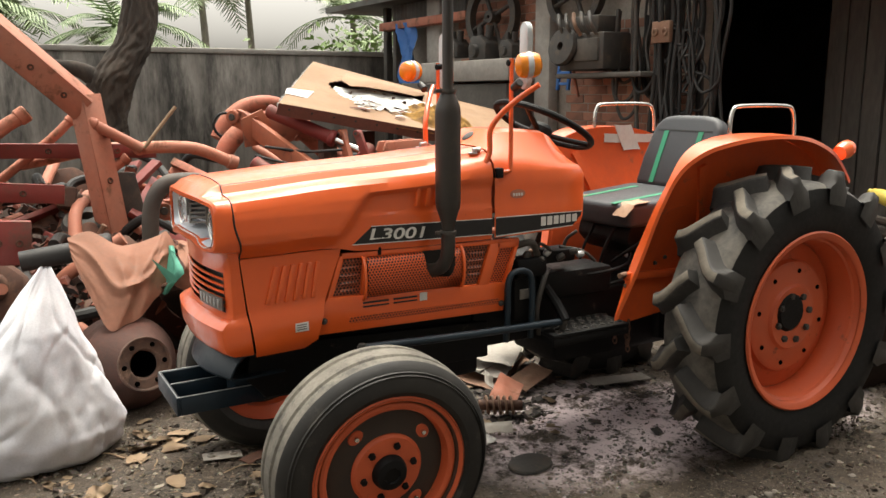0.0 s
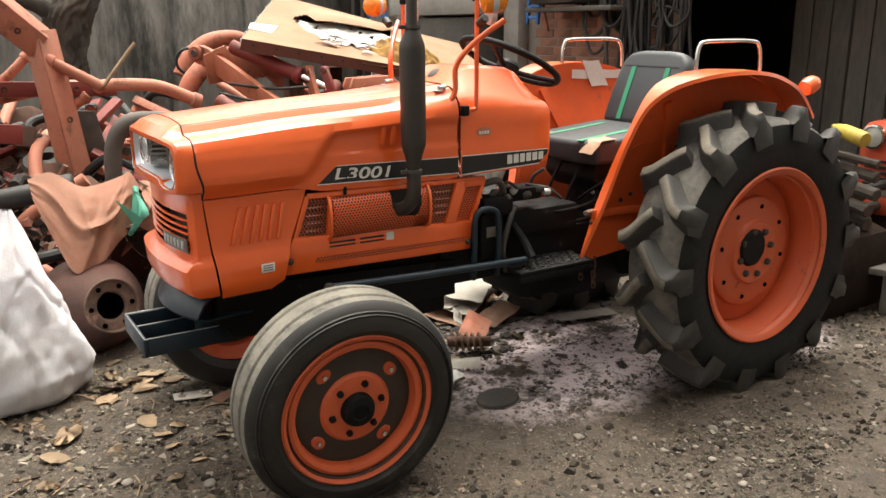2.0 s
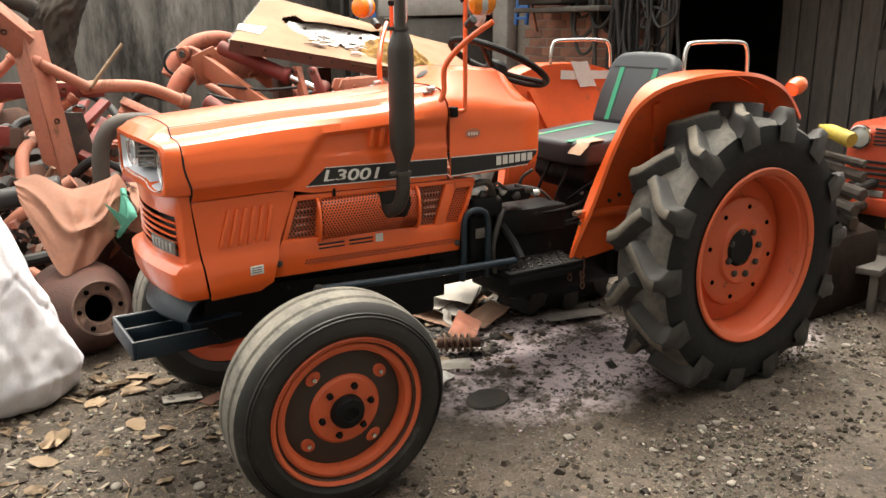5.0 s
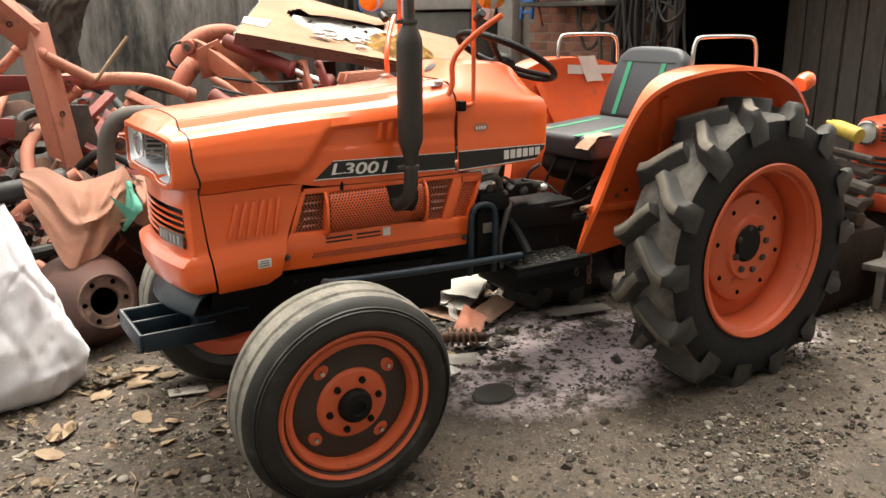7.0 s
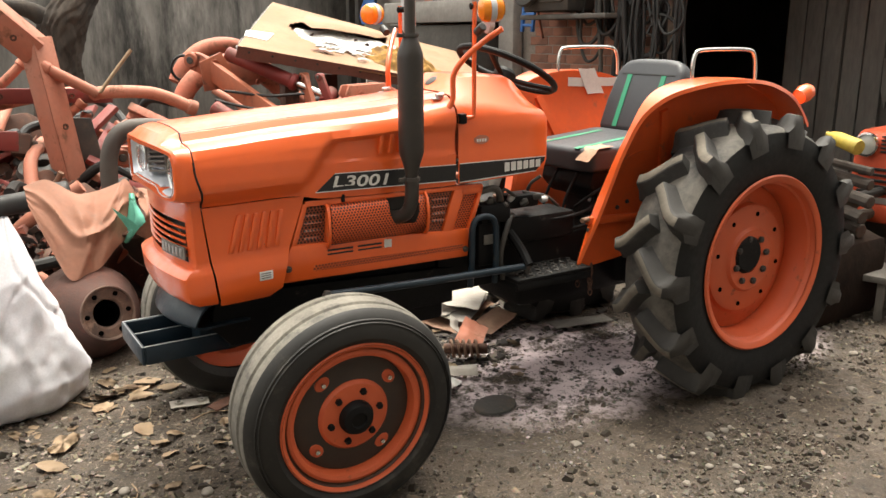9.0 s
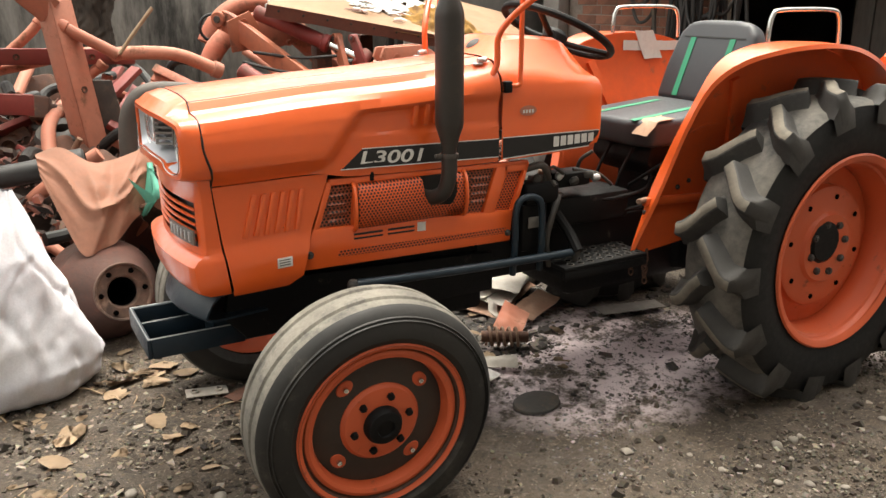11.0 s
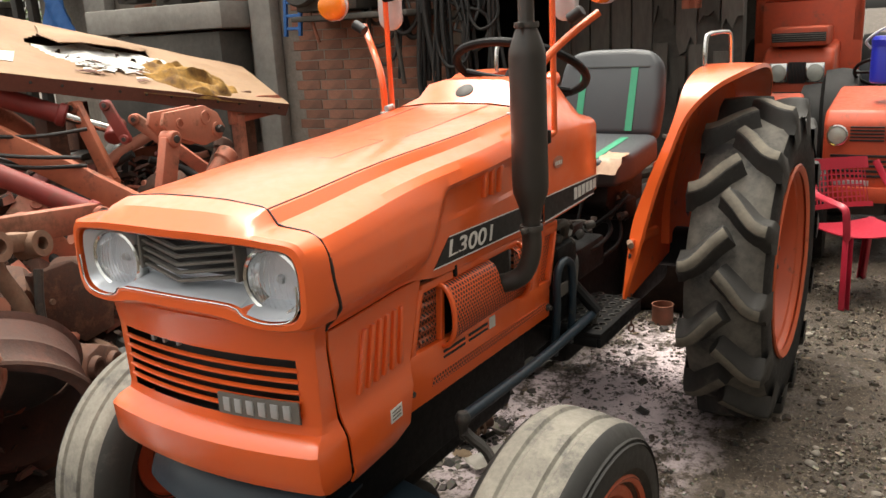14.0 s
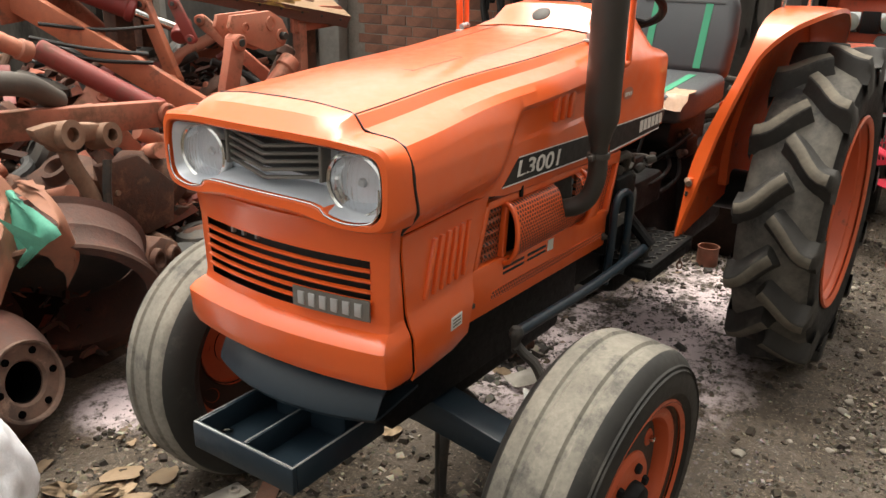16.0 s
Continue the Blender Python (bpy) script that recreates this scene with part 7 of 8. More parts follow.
# old engine on the brick side
th = thing("old_engine", "dark dismantled engine hung before the brick wall", "engine", pose(FX - .22, 2.02, 1.56))
for x0, x1, y0, y1, z0, z1, mat, nm in ((-.14, .12, -.24, .22, -.12, .14, iron, "crankcase"), (-.12, .10, -.16, .14, .14, .26, iron, "cylinder_head"), (-.16, -.12, -.20, .05, -.06, .10, soot, "side_cover")):
    bm = bmesh.new()
    box(bm, x0, x1, y0, y1, z0, z1, .02)
    part(nm, bm, mat, th)
bm = bmesh.new()
lathe(bm, [(.03, .03), (.13, .025), (.14, 0), (.13, -.025), (.03, -.03), (.03, .03)], 32, pose(-.17, .14, .05, 0, -80))
part("flywheel", bm, iron, th)
for k in range(5):
    bm = bmesh.new()
    tube(bm, [(-.15, -.18 + k * .08, .12), (-.19, -.16 + k * .08, .20), (-.15, -.10 + k * .08, .28)], .014, 8)
    part("pipe", bm, rust_pale if k == 2 else iron, th)
bm = bmesh.new()
box(bm, FX - .34, FX + .01, 1.45, 2.30, 1.385, 1.42, .008)
solo("shelf_beam", bm, soot, "sooty shelf before the brick wall", "shelf")
# blue ladder frame with a red strip
th = thing("ladder_rack", "small blue steel ladder frame leaning on the column", "frame", pose(FX - .13, 2.40, 1.30, 0, 6, 0))
for yy in (0, .12):
    bm = bmesh.new()
    box(bm, -.012, .012, yy - .012, yy + .012, 0, .42, .003)
    part("upright", bm, blue_m, th)
for k in range(5):
    bm = bmesh.new()
    box(bm, -.01, .01, .012, .108, .04 + k * .085, .06 + k * .085, .003)
    part("rung", bm, blue_m, th)
bm = bmesh.new()
tube(bm, [(FX - .2, 2.26, 1.62), (FX - .22, 2.24, 1.45), (FX - .2, 2.2, 1.25)], .028, 8, flat=.4)
solo("red_strap", bm, paint_old, "faded red strap hanging beside the blue frame", "strap")
# blue tarpaulin, rail and corrugated sheet near the end of the facade
bm = bmesh.new()
rows = [[(FX - .18 + .04 * math.sin(j * 1.3 + k), lerp(4.62, 4.92, j / 8) - .04 * k / 8, lerp(1.98, 1.38, k / 8)) for j in range(9)] for k in range(9)]
grid_sheet(bm, rows, .003)
solo("blue_tarpaulin", bm, blue_m, "folded bright blue plastic tarpaulin hung on the wall", "tarpaulin", angle=70)
bm = bmesh.new()
box(bm, FX - .20, FX - .08, 3.7, 5.3, 1.93, 2.01, .006)
solo("red_rail", bm, paint_old, "rusty red angle rail along the facade", "rail")
bm = bmesh.new()
rows = [[(FX - .06 + .012 * math.sin(y * 2 * math.pi / .076), y, z) for y in np.arange(3.9, 5.25, .0127)] for z in (2.02, 2.1, 2.19)]
grid_sheet(bm, rows, .002)
solo("corrugated_sheet", bm, sheet_m, "grey corrugated sheet over the rail", "sheet", angle=60)
for y, h in ((5.45, 2.19), (5.25, 2.19)):
    bm = bmesh.new()
    box(bm, FX - .05, FX + .02, y - .035, y + .035, 0, h, .004)
    solo("steel_post", bm, iron, "dark steel post at the end of the wall", "post")


def build_hoses():
    for k in range(34):
        y = lerp(1.66, .98, (k * 7 % 34) / 33) + rng.uniform(-.03, .03)
        x = FX - .10 - rng.uniform(0, .14)
        low = rng.uniform(.75, 1.45)
        sway = rng.uniform(-.10, .10)
        pts = [(FX - .15, y, 2.165), (x - .02, y + sway * .3, 2.02), (x + rng.uniform(-.03, .03), y + sway, 1.8), (x, y + sway * rng.uniform(.2, 1.4), (1.8 + low) / 2), (x, y + sway * .8 + rng.uniform(-.05, .05), low)]
        if k % 3 == 0:
            pts += [(x - .03, y + sway + .09, low - .08), (x - .02, y + sway + .17, low + .08), (x, y + sway + .16, low + rng.uniform(.3, .6))]
        bm = bmesh.new()
        tube(bm, pts, rng.choice((.009, .011, .014, .018)), 8, 7)
        solo("hose", bm, hose_m if k % 5 else iron, "black rubber hose hanging in a bundle", "hose", group="hanging hoses")
    th = thing("hose_rail", "steel pipe rail that carries the hoses", "rail")
    bm = bmesh.new()
    rod(bm, (FX - .15, .90, 2.16), (FX - .15, 1.75, 2.16), .02)
    part("bar", bm, iron, th)
    for yy in (.92, 1.70):
        bm = bmesh.new()
        rod(bm, (FX - .15, yy, 2.16), (FX - .15, yy, 2.20), .012)
        part("hanger", bm, iron, th)
    bm = bmesh.new()
    box(bm, FX - .26, FX - .22, 1.30, 1.45, 1.60, 1.74, .01)
    for a in (1.335, 1.415):
        lathe(bm, [(.012, .01), (.02, .012), (.026, .01), (.028, 0)], 12, pose(FX - .26, a, 1.67, 0, -90))
    solo("terminal_block", bm, rust_pale, "pale iron terminal bracket among the hoses", "bracket")
    for k in range(6):
        y0 = rng.uniform(1.05, 1.6)
        bm = bmesh.new()
        z0 = rng.uniform(1.25, 1.7)
        pts = [(FX - .2 + .02 * math.sin(a * 3), y0 + .11 * math.cos(a), z0 + .12 * math.sin(a)) for a in np.linspace(0, 5.2, 16)]
        tube(bm, pts, .010, 8, 2)
        solo("cable_coil", bm, hose_m, "open coil of black cable in the bundle", "cable", group="hanging hoses")


build_hoses()

# shed wall beside the doorway: upright boards, broken at the bottom
th = thing("board_screen", "grey weathered boards on the shed wall, broken at the lower end", "boards")
for k in range(9):
    y = lerp(1.14, -.04, k / 8)
    zlow = 0.0 if k < 5 else rng.uniform(1.0, 1.25)
    bm = bmesh.new()
    jag = [(y - .066, zlow + rng.uniform(0, .12)), (y - .03, zlow + rng.uniform(0, .2)), (y, zlow + rng.uniform(0, .1)), (y + .04, zlow + rng.uniform(0, .2)), (y + .066, zlow + rng.uniform(0, .1))] if zlow else [(y - .066, 0), (y + .066, 0)]
    prism(bm, jag + [(y + .066, 2.18), (y - .066, 2.18)], 4.565 - .006 * (k % 3), 4.592, "yz")
    part("board", bm, old_wood, th)
for k, (y, z) in enumerate(((.42, 1.12), (.30, 1.02), (.18, 1.10), (.02, 1.05))):
    bm = bmesh.new()
    prism(bm, [(y - .05, z), (y - .045, z - .28), (y - .01, z - .20), (y + .01, z - .34), (y + .045, z - .22), (y + .05, z)], 4.536, 4.556, "yz", 0, pose(0, 0, 0))
    solo("hanging_strip", bm, old_wood, "torn grey strip hanging from the shed wall", "strip", group="torn strips")
bm = bmesh.new()
rows = [[(4.35 + .02 * math.sin(j * 2), lerp(.08 + .03 * k / 6, .26 - .03 * k / 6, j / 6), lerp(2.12, 1.34, k / 6)) for j in range(7)] for k in range(7)]
grid_sheet(bm, rows, .004)
solo("red_cloth", bm, paint_old, "faded red cloth hanging under the roof", "cloth", angle=70)
bm = bmesh.new()
rod(bm, (4.35, .02, 2.12), (4.35, .32, 2.12), .012)
rod(bm, (4.35, .16, 2.12), (4.35, .16, 2.20), .008)
solo("cloth_hanger", bm, iron, "thin iron bar that carries the red cloth", "bar")


# ---- other tractors and small things on the far side ----
def far_cab(th, w):
    """The cab and the raised hood of the tallest parked tractor."""
    bm = bmesh.new()
    box(bm, .55, .62, -w - .15, w + .15, .30, 1.30, .02)
    box(bm, .55, .62, -w - .15, -w - .07, 1.0, 2.2, .015)
    box(bm, .55, .62, w + .07, w + .15, 1.0, 2.2, .015)
    box(bm, .55, .62, -w - .15, w + .15, 1.30, 1.40, .015)
    box(bm, .50, 2.2, -w - .19, w + .19, 2.2, 2.3, .03)
    part("cab_frame", bm, red_tractor, th, "red cab frame with a flat roof")
    bm = bmesh.new()
    box(bm, .58, .59, -w - .07, w + .07, 1.40, 2.2)
    part("windscreen", bm, pane_glass, th)
    bm = bmesh.new()
    box(bm, .0, .5, -w + .05, w - .05, 1.0, 1.125, .02)
    part("hood_cover", bm, red_tractor, th)
    bm = bmesh.new()
    box(bm, -.006, .01, -w + .06, w - .06, 1.03, 1.09, .002)
    slot = part("air_slot", bm, dark_slot, th)
    for k in range(4):
        bm = bmesh.new()
        box(bm, -.012, .0, -w + .06, w - .06, 1.036 + k * .014, 1.041 + k * .014, .001)
        part("slat", bm, slat_m, slot)
    return th


def far_tractor(m, label, lamp_round=True, cab=False, wide=.46, tops=(.90, .98, 1.06), bare=False):
    """A small tractor seen from the front; nose towards local -x, lamps at local x = 0."""
    th = thing("parked_tractor", label, "tractor", m)
    w = wide / 2
    bm = bmesh.new()
    prism(bm, [(0, .42), (0, tops[0]), (.06, tops[1]), (1.0, tops[2]), (1.0, .50)], -w, w, "xz", .03, None, 3)
    part("hood", bm, red_tractor, th)
    bm = bmesh.new()
    box(bm, -.035, .02, -w - .01, w + .01, .40, .50, .012)
    part("front_bar", bm, red_tractor, th)
    for s in (-1, 1):
        c = (-.012, s * (w - (.085 if lamp_round else .117)), .83)
        bm = bmesh.new()
        if not lamp_round:
            box(bm, -.03, .01, c[1] - .066, c[1] + .066, c[2] - .066, c[2] + .066, .008)
        else:
            lathe(bm, [(.058, 0), (.068, .0), (.068, .02), (.058, .022)], 28, pose(*c, 0, -90))
        lamp = part("headlight", bm, chrome, th, "dull chromed headlight")
        bm = bmesh.new()
        lathe(bm, [(0, .024), (.03, .022), (.056, .012), (.058, 0), (0, -.002)], 28, pose(c[0] - (.022 if not lamp_round else 0), c[1], c[2], 0, -90))
        part("lens", bm, dull_lens, lamp)
    for k in range(5 if lamp_round else 0):
        bm = bmesh.new()
        z = .79 + k * .021
        box(bm, -.012, .01, -w + .16, w - .16, z, z + .010, .002)
        part("grille_bar", bm, dark_slot, th)
    if not lamp_round:
        for k in range(12):
            y = lerp(-.055, .055, k / 11)
            bm = bmesh.new()
            box(bm, -.014, .01, y - .004, y + .004, .76, .90, .002)
            part("grille_bar", bm, dark_slot, th)
    for k in range(5):
        bm = bmesh.new()
        z = .56 + k * .032
        box(bm, -.012, .01, -w + .05, w - .05, z, z + .016, .003)
        part("slot", bm, dark_slot, th)
    bm = bmesh.new()
    box(bm, -.018, .0, -.03, w - .06, .505, .54, .003)
    part("maker_plate", bm, grey_plate, th, "plain grey maker's plate")
    bm = bmesh.new()
    box(bm, .05, 1.6, -.14, .14, .30, .52, .03)
    part("chassis", bm, iron, th)
    for s in (-1, 1):
        for cx, r, hw, yy in ((.30, .30, .07, w + .12), (1.55, .52, .13, w + .22)):
            bm = bmesh.new()
            lathe(bm, [(r * .55, -hw * .8), (r * .8, -hw), (r * .97, -hw * .8), (r, 0), (r * .97, hw * .8), (r * .8, hw), (r * .55, hw * .8)], 36, pose(cx, s * yy, r, 90))
            part("tyre", bm, rubber, th)
            bm = bmesh.new()
            lathe(bm, [(0, .03), (r * .3, .03), (r * .45, -.01), (r * .56, hw * .7)], 28, pose(cx, s * yy, r, 90 if s < 0 else -90))
            part("rim", bm, paint_rim, th)
    bm = bmesh.new()
    rod(bm, (.30, -w - .1, .30), (.30, w + .1, .30), .04)
    rod(bm, (1.55, -w - .2, .52), (1.55, w + .2, .52), .06)
    part("axle", bm, iron, th)
    if bare:
        return th
    if cab:
        return far_cab(th, w)
    bm = bmesh.new()
    mm = pose(1.05, 0, 1.15, 0, 35, 0)
    tube(bm, [mm @ Vector((.18 * math.cos(a), .18 * math.sin(a), 0)) for a in np.linspace(0, 2 * math.pi, 33)], .013, 8, smooth=False)
    rod(bm, mm @ Vector((0, 0, 0)), mm @ Vector((0, 0, -.18)), .02)
    rod(bm, mm @ Vector((0, -.17, 0)), mm @ Vector((0, .17, 0)), .01)
    part("steering_wheel", bm, black, th)
    bm = bmesh.new()
    box(bm, 1.35, 1.75, -.2, .2, .80, .90, .03)
    box(bm, 1.70, 1.78, -.2, .2, .88, 1.2, .03)
    part("seat", bm, vinyl, th)
    return th


far_tractor(pose(3.50, -.36, .02, 0, 0, 4), "small faded red tractor parked behind the orange one", True, False, .44, (.87, .905, .92), True)
far_tractor(pose(3.90, -.908, 0, 0, 0, -1) @ Matrix.Diagonal((.92, .92, .92, 1)), "small red tractor with round lamps under a blue cooler", True, False, .52)
far_tractor(pose(6.0, -.335, 0, 0, 0, 1) @ Matrix.Diagonal((1.17, 1.17, 1.26, 1)), "red cab tractor with square lamps parked at the back", False, True, .49)

# blue cooler jug on the hood
th = thing("cooler_jug", "deep blue plastic cooler jug standing on a tractor hood", "cooler", pose(4.20, -.965, .915))
bm = bmesh.new()
lathe(bm, [(0, 0), (.085, 0), (.095, .01), (.095, .20), (.09, .215)], 28)
part("body", bm, cooler_m, th)
bm = bmesh.new()
lathe(bm, [(.096, .212), (.098, .25), (.085, .27), (0, .272)], 28)
part("lid", bm, cooler_m, th)
bm = bmesh.new()
tube(bm, [(0, -.098, .20), (-.02, -.12, .25), (-.02, 0, .32), (-.02, .12, .25), (0, .098, .20)], .008, 8)
part("handle", bm, white_plastic, th)


def build_chair(m):
    """A moulded plastic armchair: seat at local z = .42, its back towards local +x."""
    th = thing("plastic_chair", "crimson moulded plastic armchair standing on the gravel", "chair", m)
    bm = bmesh.new()
    rows = [[(x, y, .42 + .02 * (abs(y) / .23) ** 2 - .012 * math.sin(math.pi * (x + .22) / .44)) for y in np.linspace(-.23, .23, 11)] for x in np.linspace(-.24, .20, 9)]
    grid_sheet(bm, rows, .006)
    part("seat", bm, chair_m, th, "", 60)

    def back_at(a, h):
        w = .23 - .02 * h
        return (.20 + .10 * h - .05 * (1 - math.cos(a)), w * math.sin(a) / math.sin(1.25), .42 + .40 * h)
    bm = bmesh.new()
    arc = np.linspace(-1.25, 1.25, 21)
    grid_sheet(bm, [[back_at(a, h) for a in arc] for h in (.82, .90, .97, 1.0)], .008)
    part("top_rail", bm, chair_m, th, "", 60)
    bm = bmesh.new()
    grid_sheet(bm, [[back_at(a, h) for a in arc] for h in (.22, .30)], .007)
    part("lower_rail", bm, chair_m, th, "", 60)
    for k in range(15):
        a = lerp(-1.0, 1.0, k / 14)
        bm = bmesh.new()
        grid_sheet(bm, [[back_at(a - .022, h), back_at(a + .022, h)] for h in np.linspace(.29, .83, 6)], .005)
        part("back_slat", bm, chair_m, th)
    for k in range(5):
        h = lerp(.38, .74, k / 4)
        bm = bmesh.new()
        grid_sheet(bm, [[back_at(a, h - .012) for a in arc[3:-3]], [back_at(a, h + .012) for a in arc[3:-3]]], .004)
        part("back_cross_slat", bm, chair_m, th)
    for s in (-1, 1):
        bm = bmesh.new()
        tube(bm, [(.20, s * .225, .80), (.10, s * .265, .66), (-.10, s * .27, .63), (-.22, s * .255, .61), (-.24, s * .245, .52), (-.235, s * .235, .42)], .022, 8, 6, flat=.45)
        part("armrest", bm, chair_m, th)
        for x, dx, nm in ((-.22, -.05, "leg"), (.19, .09, "leg")):
            bm = bmesh.new()
            channel(bm, (x, s * .215, .43), (x + dx, s * .245, 0.0), .045, .045, .006, 45 if s > 0 else -45)
            part(nm, bm, chair_m, th)
    return th


build_chair(pose(3.22, -.90, 0, 0, 0, 37) @ Matrix.Diagonal((.82, .82, .82, 1)))
# low wooden stool
th = thing("stool", "low dusty wooden stool on the gravel", "stool", pose(3.15, -.47, 0, 0, 0, 15))
bm = bmesh.new()
box(bm, -.16, .16, -.12, .12, .20, .235, .006)
part("top", bm, old_wood, th)
for x in (-.12, .12):
    for y in (-.085, .085):
        bm = bmesh.new()
        box(bm, x - .02, x + .02, y - .018, y + .018, 0, .20, .004)
        part("leg", bm, old_wood, th)
# yellow plastic bottle on a pile of wood and hoses
th = thing("wood_pile", "low pile of dark branches and hose ends behind the wheel", "wood pile")
for k in range(26):
    bm = bmesh.new()
    y, z = rng.uniform(-.46, .38), rng.uniform(.05, .62)
    x = rng.uniform(2.68, 3.17)
    rod(bm, (x - rng.uniform(.2, .5), y + rng.uniform(-.25, .25), z + rng.uniform(-.06, .06)), (x + rng.uniform(.2, .5), y + rng.uniform(-.25, .25), z + rng.uniform(-.06, .06)), rng.uniform(.018, .045), seg=10)
    part("branch", bm, bark if k % 3 else hose_m, th)
for x0, z, r in ((2.93, .46, .05), (3.03, .46, .05), (2.98, .54, .045), (2.96, .62, .045), (3.01, .69, .04), (2.98, .755, .03)):
    bm = bmesh.new()
    rod(bm, (x0 + rng.uniform(-.1, .1), -.47 + rng.uniform(-.05, .1), z - .02), (x0 + .06 + rng.uniform(-.1, .1), .05, z + .05), r * .75, r * .6, seg=9)
    part("branch", bm, bark, th)
# dark filler block inside the pile
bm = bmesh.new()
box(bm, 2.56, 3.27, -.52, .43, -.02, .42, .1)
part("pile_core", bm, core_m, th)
bm = bmesh.new()
lathe(bm, [(0, -.10), (.036, -.095), (.04, -.08), (.036, .05), (.024, .10), (.014, .115), (.014, .13), (0, .132)], 20, along((2.98, -.42, .800), (3.03, -.24, .838))[0] @ pose(0, 0, .10))
solo("yellow_bottle", bm, yellow_m, "dirty yellow plastic bottle lying on the wood pile", "bottle")
# plank and beam near the far tractors
bm = bmesh.new()
box(bm, 3.1, 3.7, -.66, -.58, .40, .46, .006)
solo("timber_bar", bm, yellow_m, "yellowish timber bar before the parked tractor", "timber")
# tin and chain under the step
bm = bmesh.new()
lathe(bm, [(0, 0), (.05, 0), (.052, .006), (.05, .012), (.05, .085), (.053, .092), (.047, .092), (.046, .01), (0, .01)], 28, pose(2.42, -.115, 0))
solo("tin", bm, tin_m, "rusty open tin on the ground", "tin")


# ---- litter, leaves and stones ----
def leaf_mesh(seed):
    r = random.Random(seed)
    bm = bmesh.new()
    n = 12
    pts = []
    for k in range(n):
        a = 2 * math.pi * k / n
        rr = .5 + .5 * abs(math.cos(a / 2)) ** .6
        pts.append((.042 * math.cos(a) * rr * 1.3, .030 * math.sin(a) * r.uniform(.85, 1.1)))
    c = bm.verts.new((0, 0, .006))
    ring = [bm.verts.new((x, y, .010 * r.uniform(0, 1) + .02 * (y * y) / .001 * .03)) for x, y in pts]
    for k in range(n):
        bm.faces.new((c, ring[k], ring[(k + 1) % n]))
    bmesh.ops.solidify(bm, geom=bm.faces[:], thickness=.0012)
    return mesh_of("dry_leaf", bm, dry_leaf, 60)


leaf_kinds = [leaf_mesh(k) for k in range(6)]


def drop_leaf(x, y, s=1.0, lift=0.004):
    ob = new("dry_leaf", rng.choice(leaf_kinds))
    ob.matrix_basis = pose(x, y, ground_height(x, y) + lift, rng.uniform(-10, 10), rng.uniform(-10, 10), rng.uniform(0, 360)) @ Matrix.Diagonal((s, s, s, 1))
    tagged(ob, "flat dry brown leaf on the earth", "leaf", "dry leaves")


for x, y, s in ((-.334, .322, 1.1), (-.645, .202, 1.2), (-.583, .359, 1.5), (-.36, .66, 1.1), (-.30, .70, 1.2), (-.24, .66, 1.0), (-.20, .70, 1.3), (-.27, .60, 1.1), (-.40, .58, 1.0), (-.15, .62, 1.2), (-.33, .78, 1.0), (-.42, .70, .9)):
    drop_leaf(x, y, s)
for k in range(70):
    drop_leaf(rng.uniform(-1.2, .1), rng.uniform(-.3, 1.0), rng.uniform(.35, .8))
for k in range(40):
    drop_leaf(rng.uniform(.3, 2.6), rng.uniform(-.1, 1.5), rng.uniform(.4, 1.0))


def scatter(name, mat, label, count, areas, sizes, seed, flat=.6, embed=.35, height=ground_height, slim=1.0, tilt=25):
    """Many small angular stones in one mesh."""
    r = random.Random(seed)
    verts, faces = [], []
    base = [(-1, -1, -1), (1, -1, -1), (1, 1, -1), (-1, 1, -1), (-.7, -.7, 1), (.7, -.7, 1), (.7, .7, 1), (-.7, .7, 1)]
    quads = [(0, 3, 2, 1), (4, 5, 6, 7), (0, 1, 5, 4), (1, 2, 6, 5), (2, 3, 7, 6), (3, 0, 4, 7)]
    total = sum(a[4] for a in areas)
    for k in range(count):
        pick = r.uniform(0, total)
        for a in areas:
            pick -= a[4]
            if pick <= 0:
                break
        x, y = r.uniform(a[0], a[1]), r.uniform(a[2], a[3])
        s = sizes[0] * (sizes[1] / sizes[0]) ** (r.random() ** 3.5)
        m = pose(x, y, height(x, y) + s * flat * (1 - 2 * embed) * .5, r.uniform(-tilt, tilt), r.uniform(-tilt, tilt), r.uniform(0, 360))
        i = len(verts)
        for u, v, w in base:
            verts.append(m @ Vector((u * s * r.uniform(.6, 1.15) * .5, v * s * r.uniform(.6, 1.15) * .5 * .8 * slim, w * s * flat * r.uniform(.6, 1.1) * .5)))
        faces += [tuple(i + q for q in f) for f in quads]
    me = bpy.data.meshes.new(name)
    me.from_pydata(verts, [], faces)
    me.materials.append(mat)
    me.shade_smooth()
    me.set_sharp_from_angle(angle=radians(50))
    tagged(new(name, me), label, "gravel", kind="stuff")


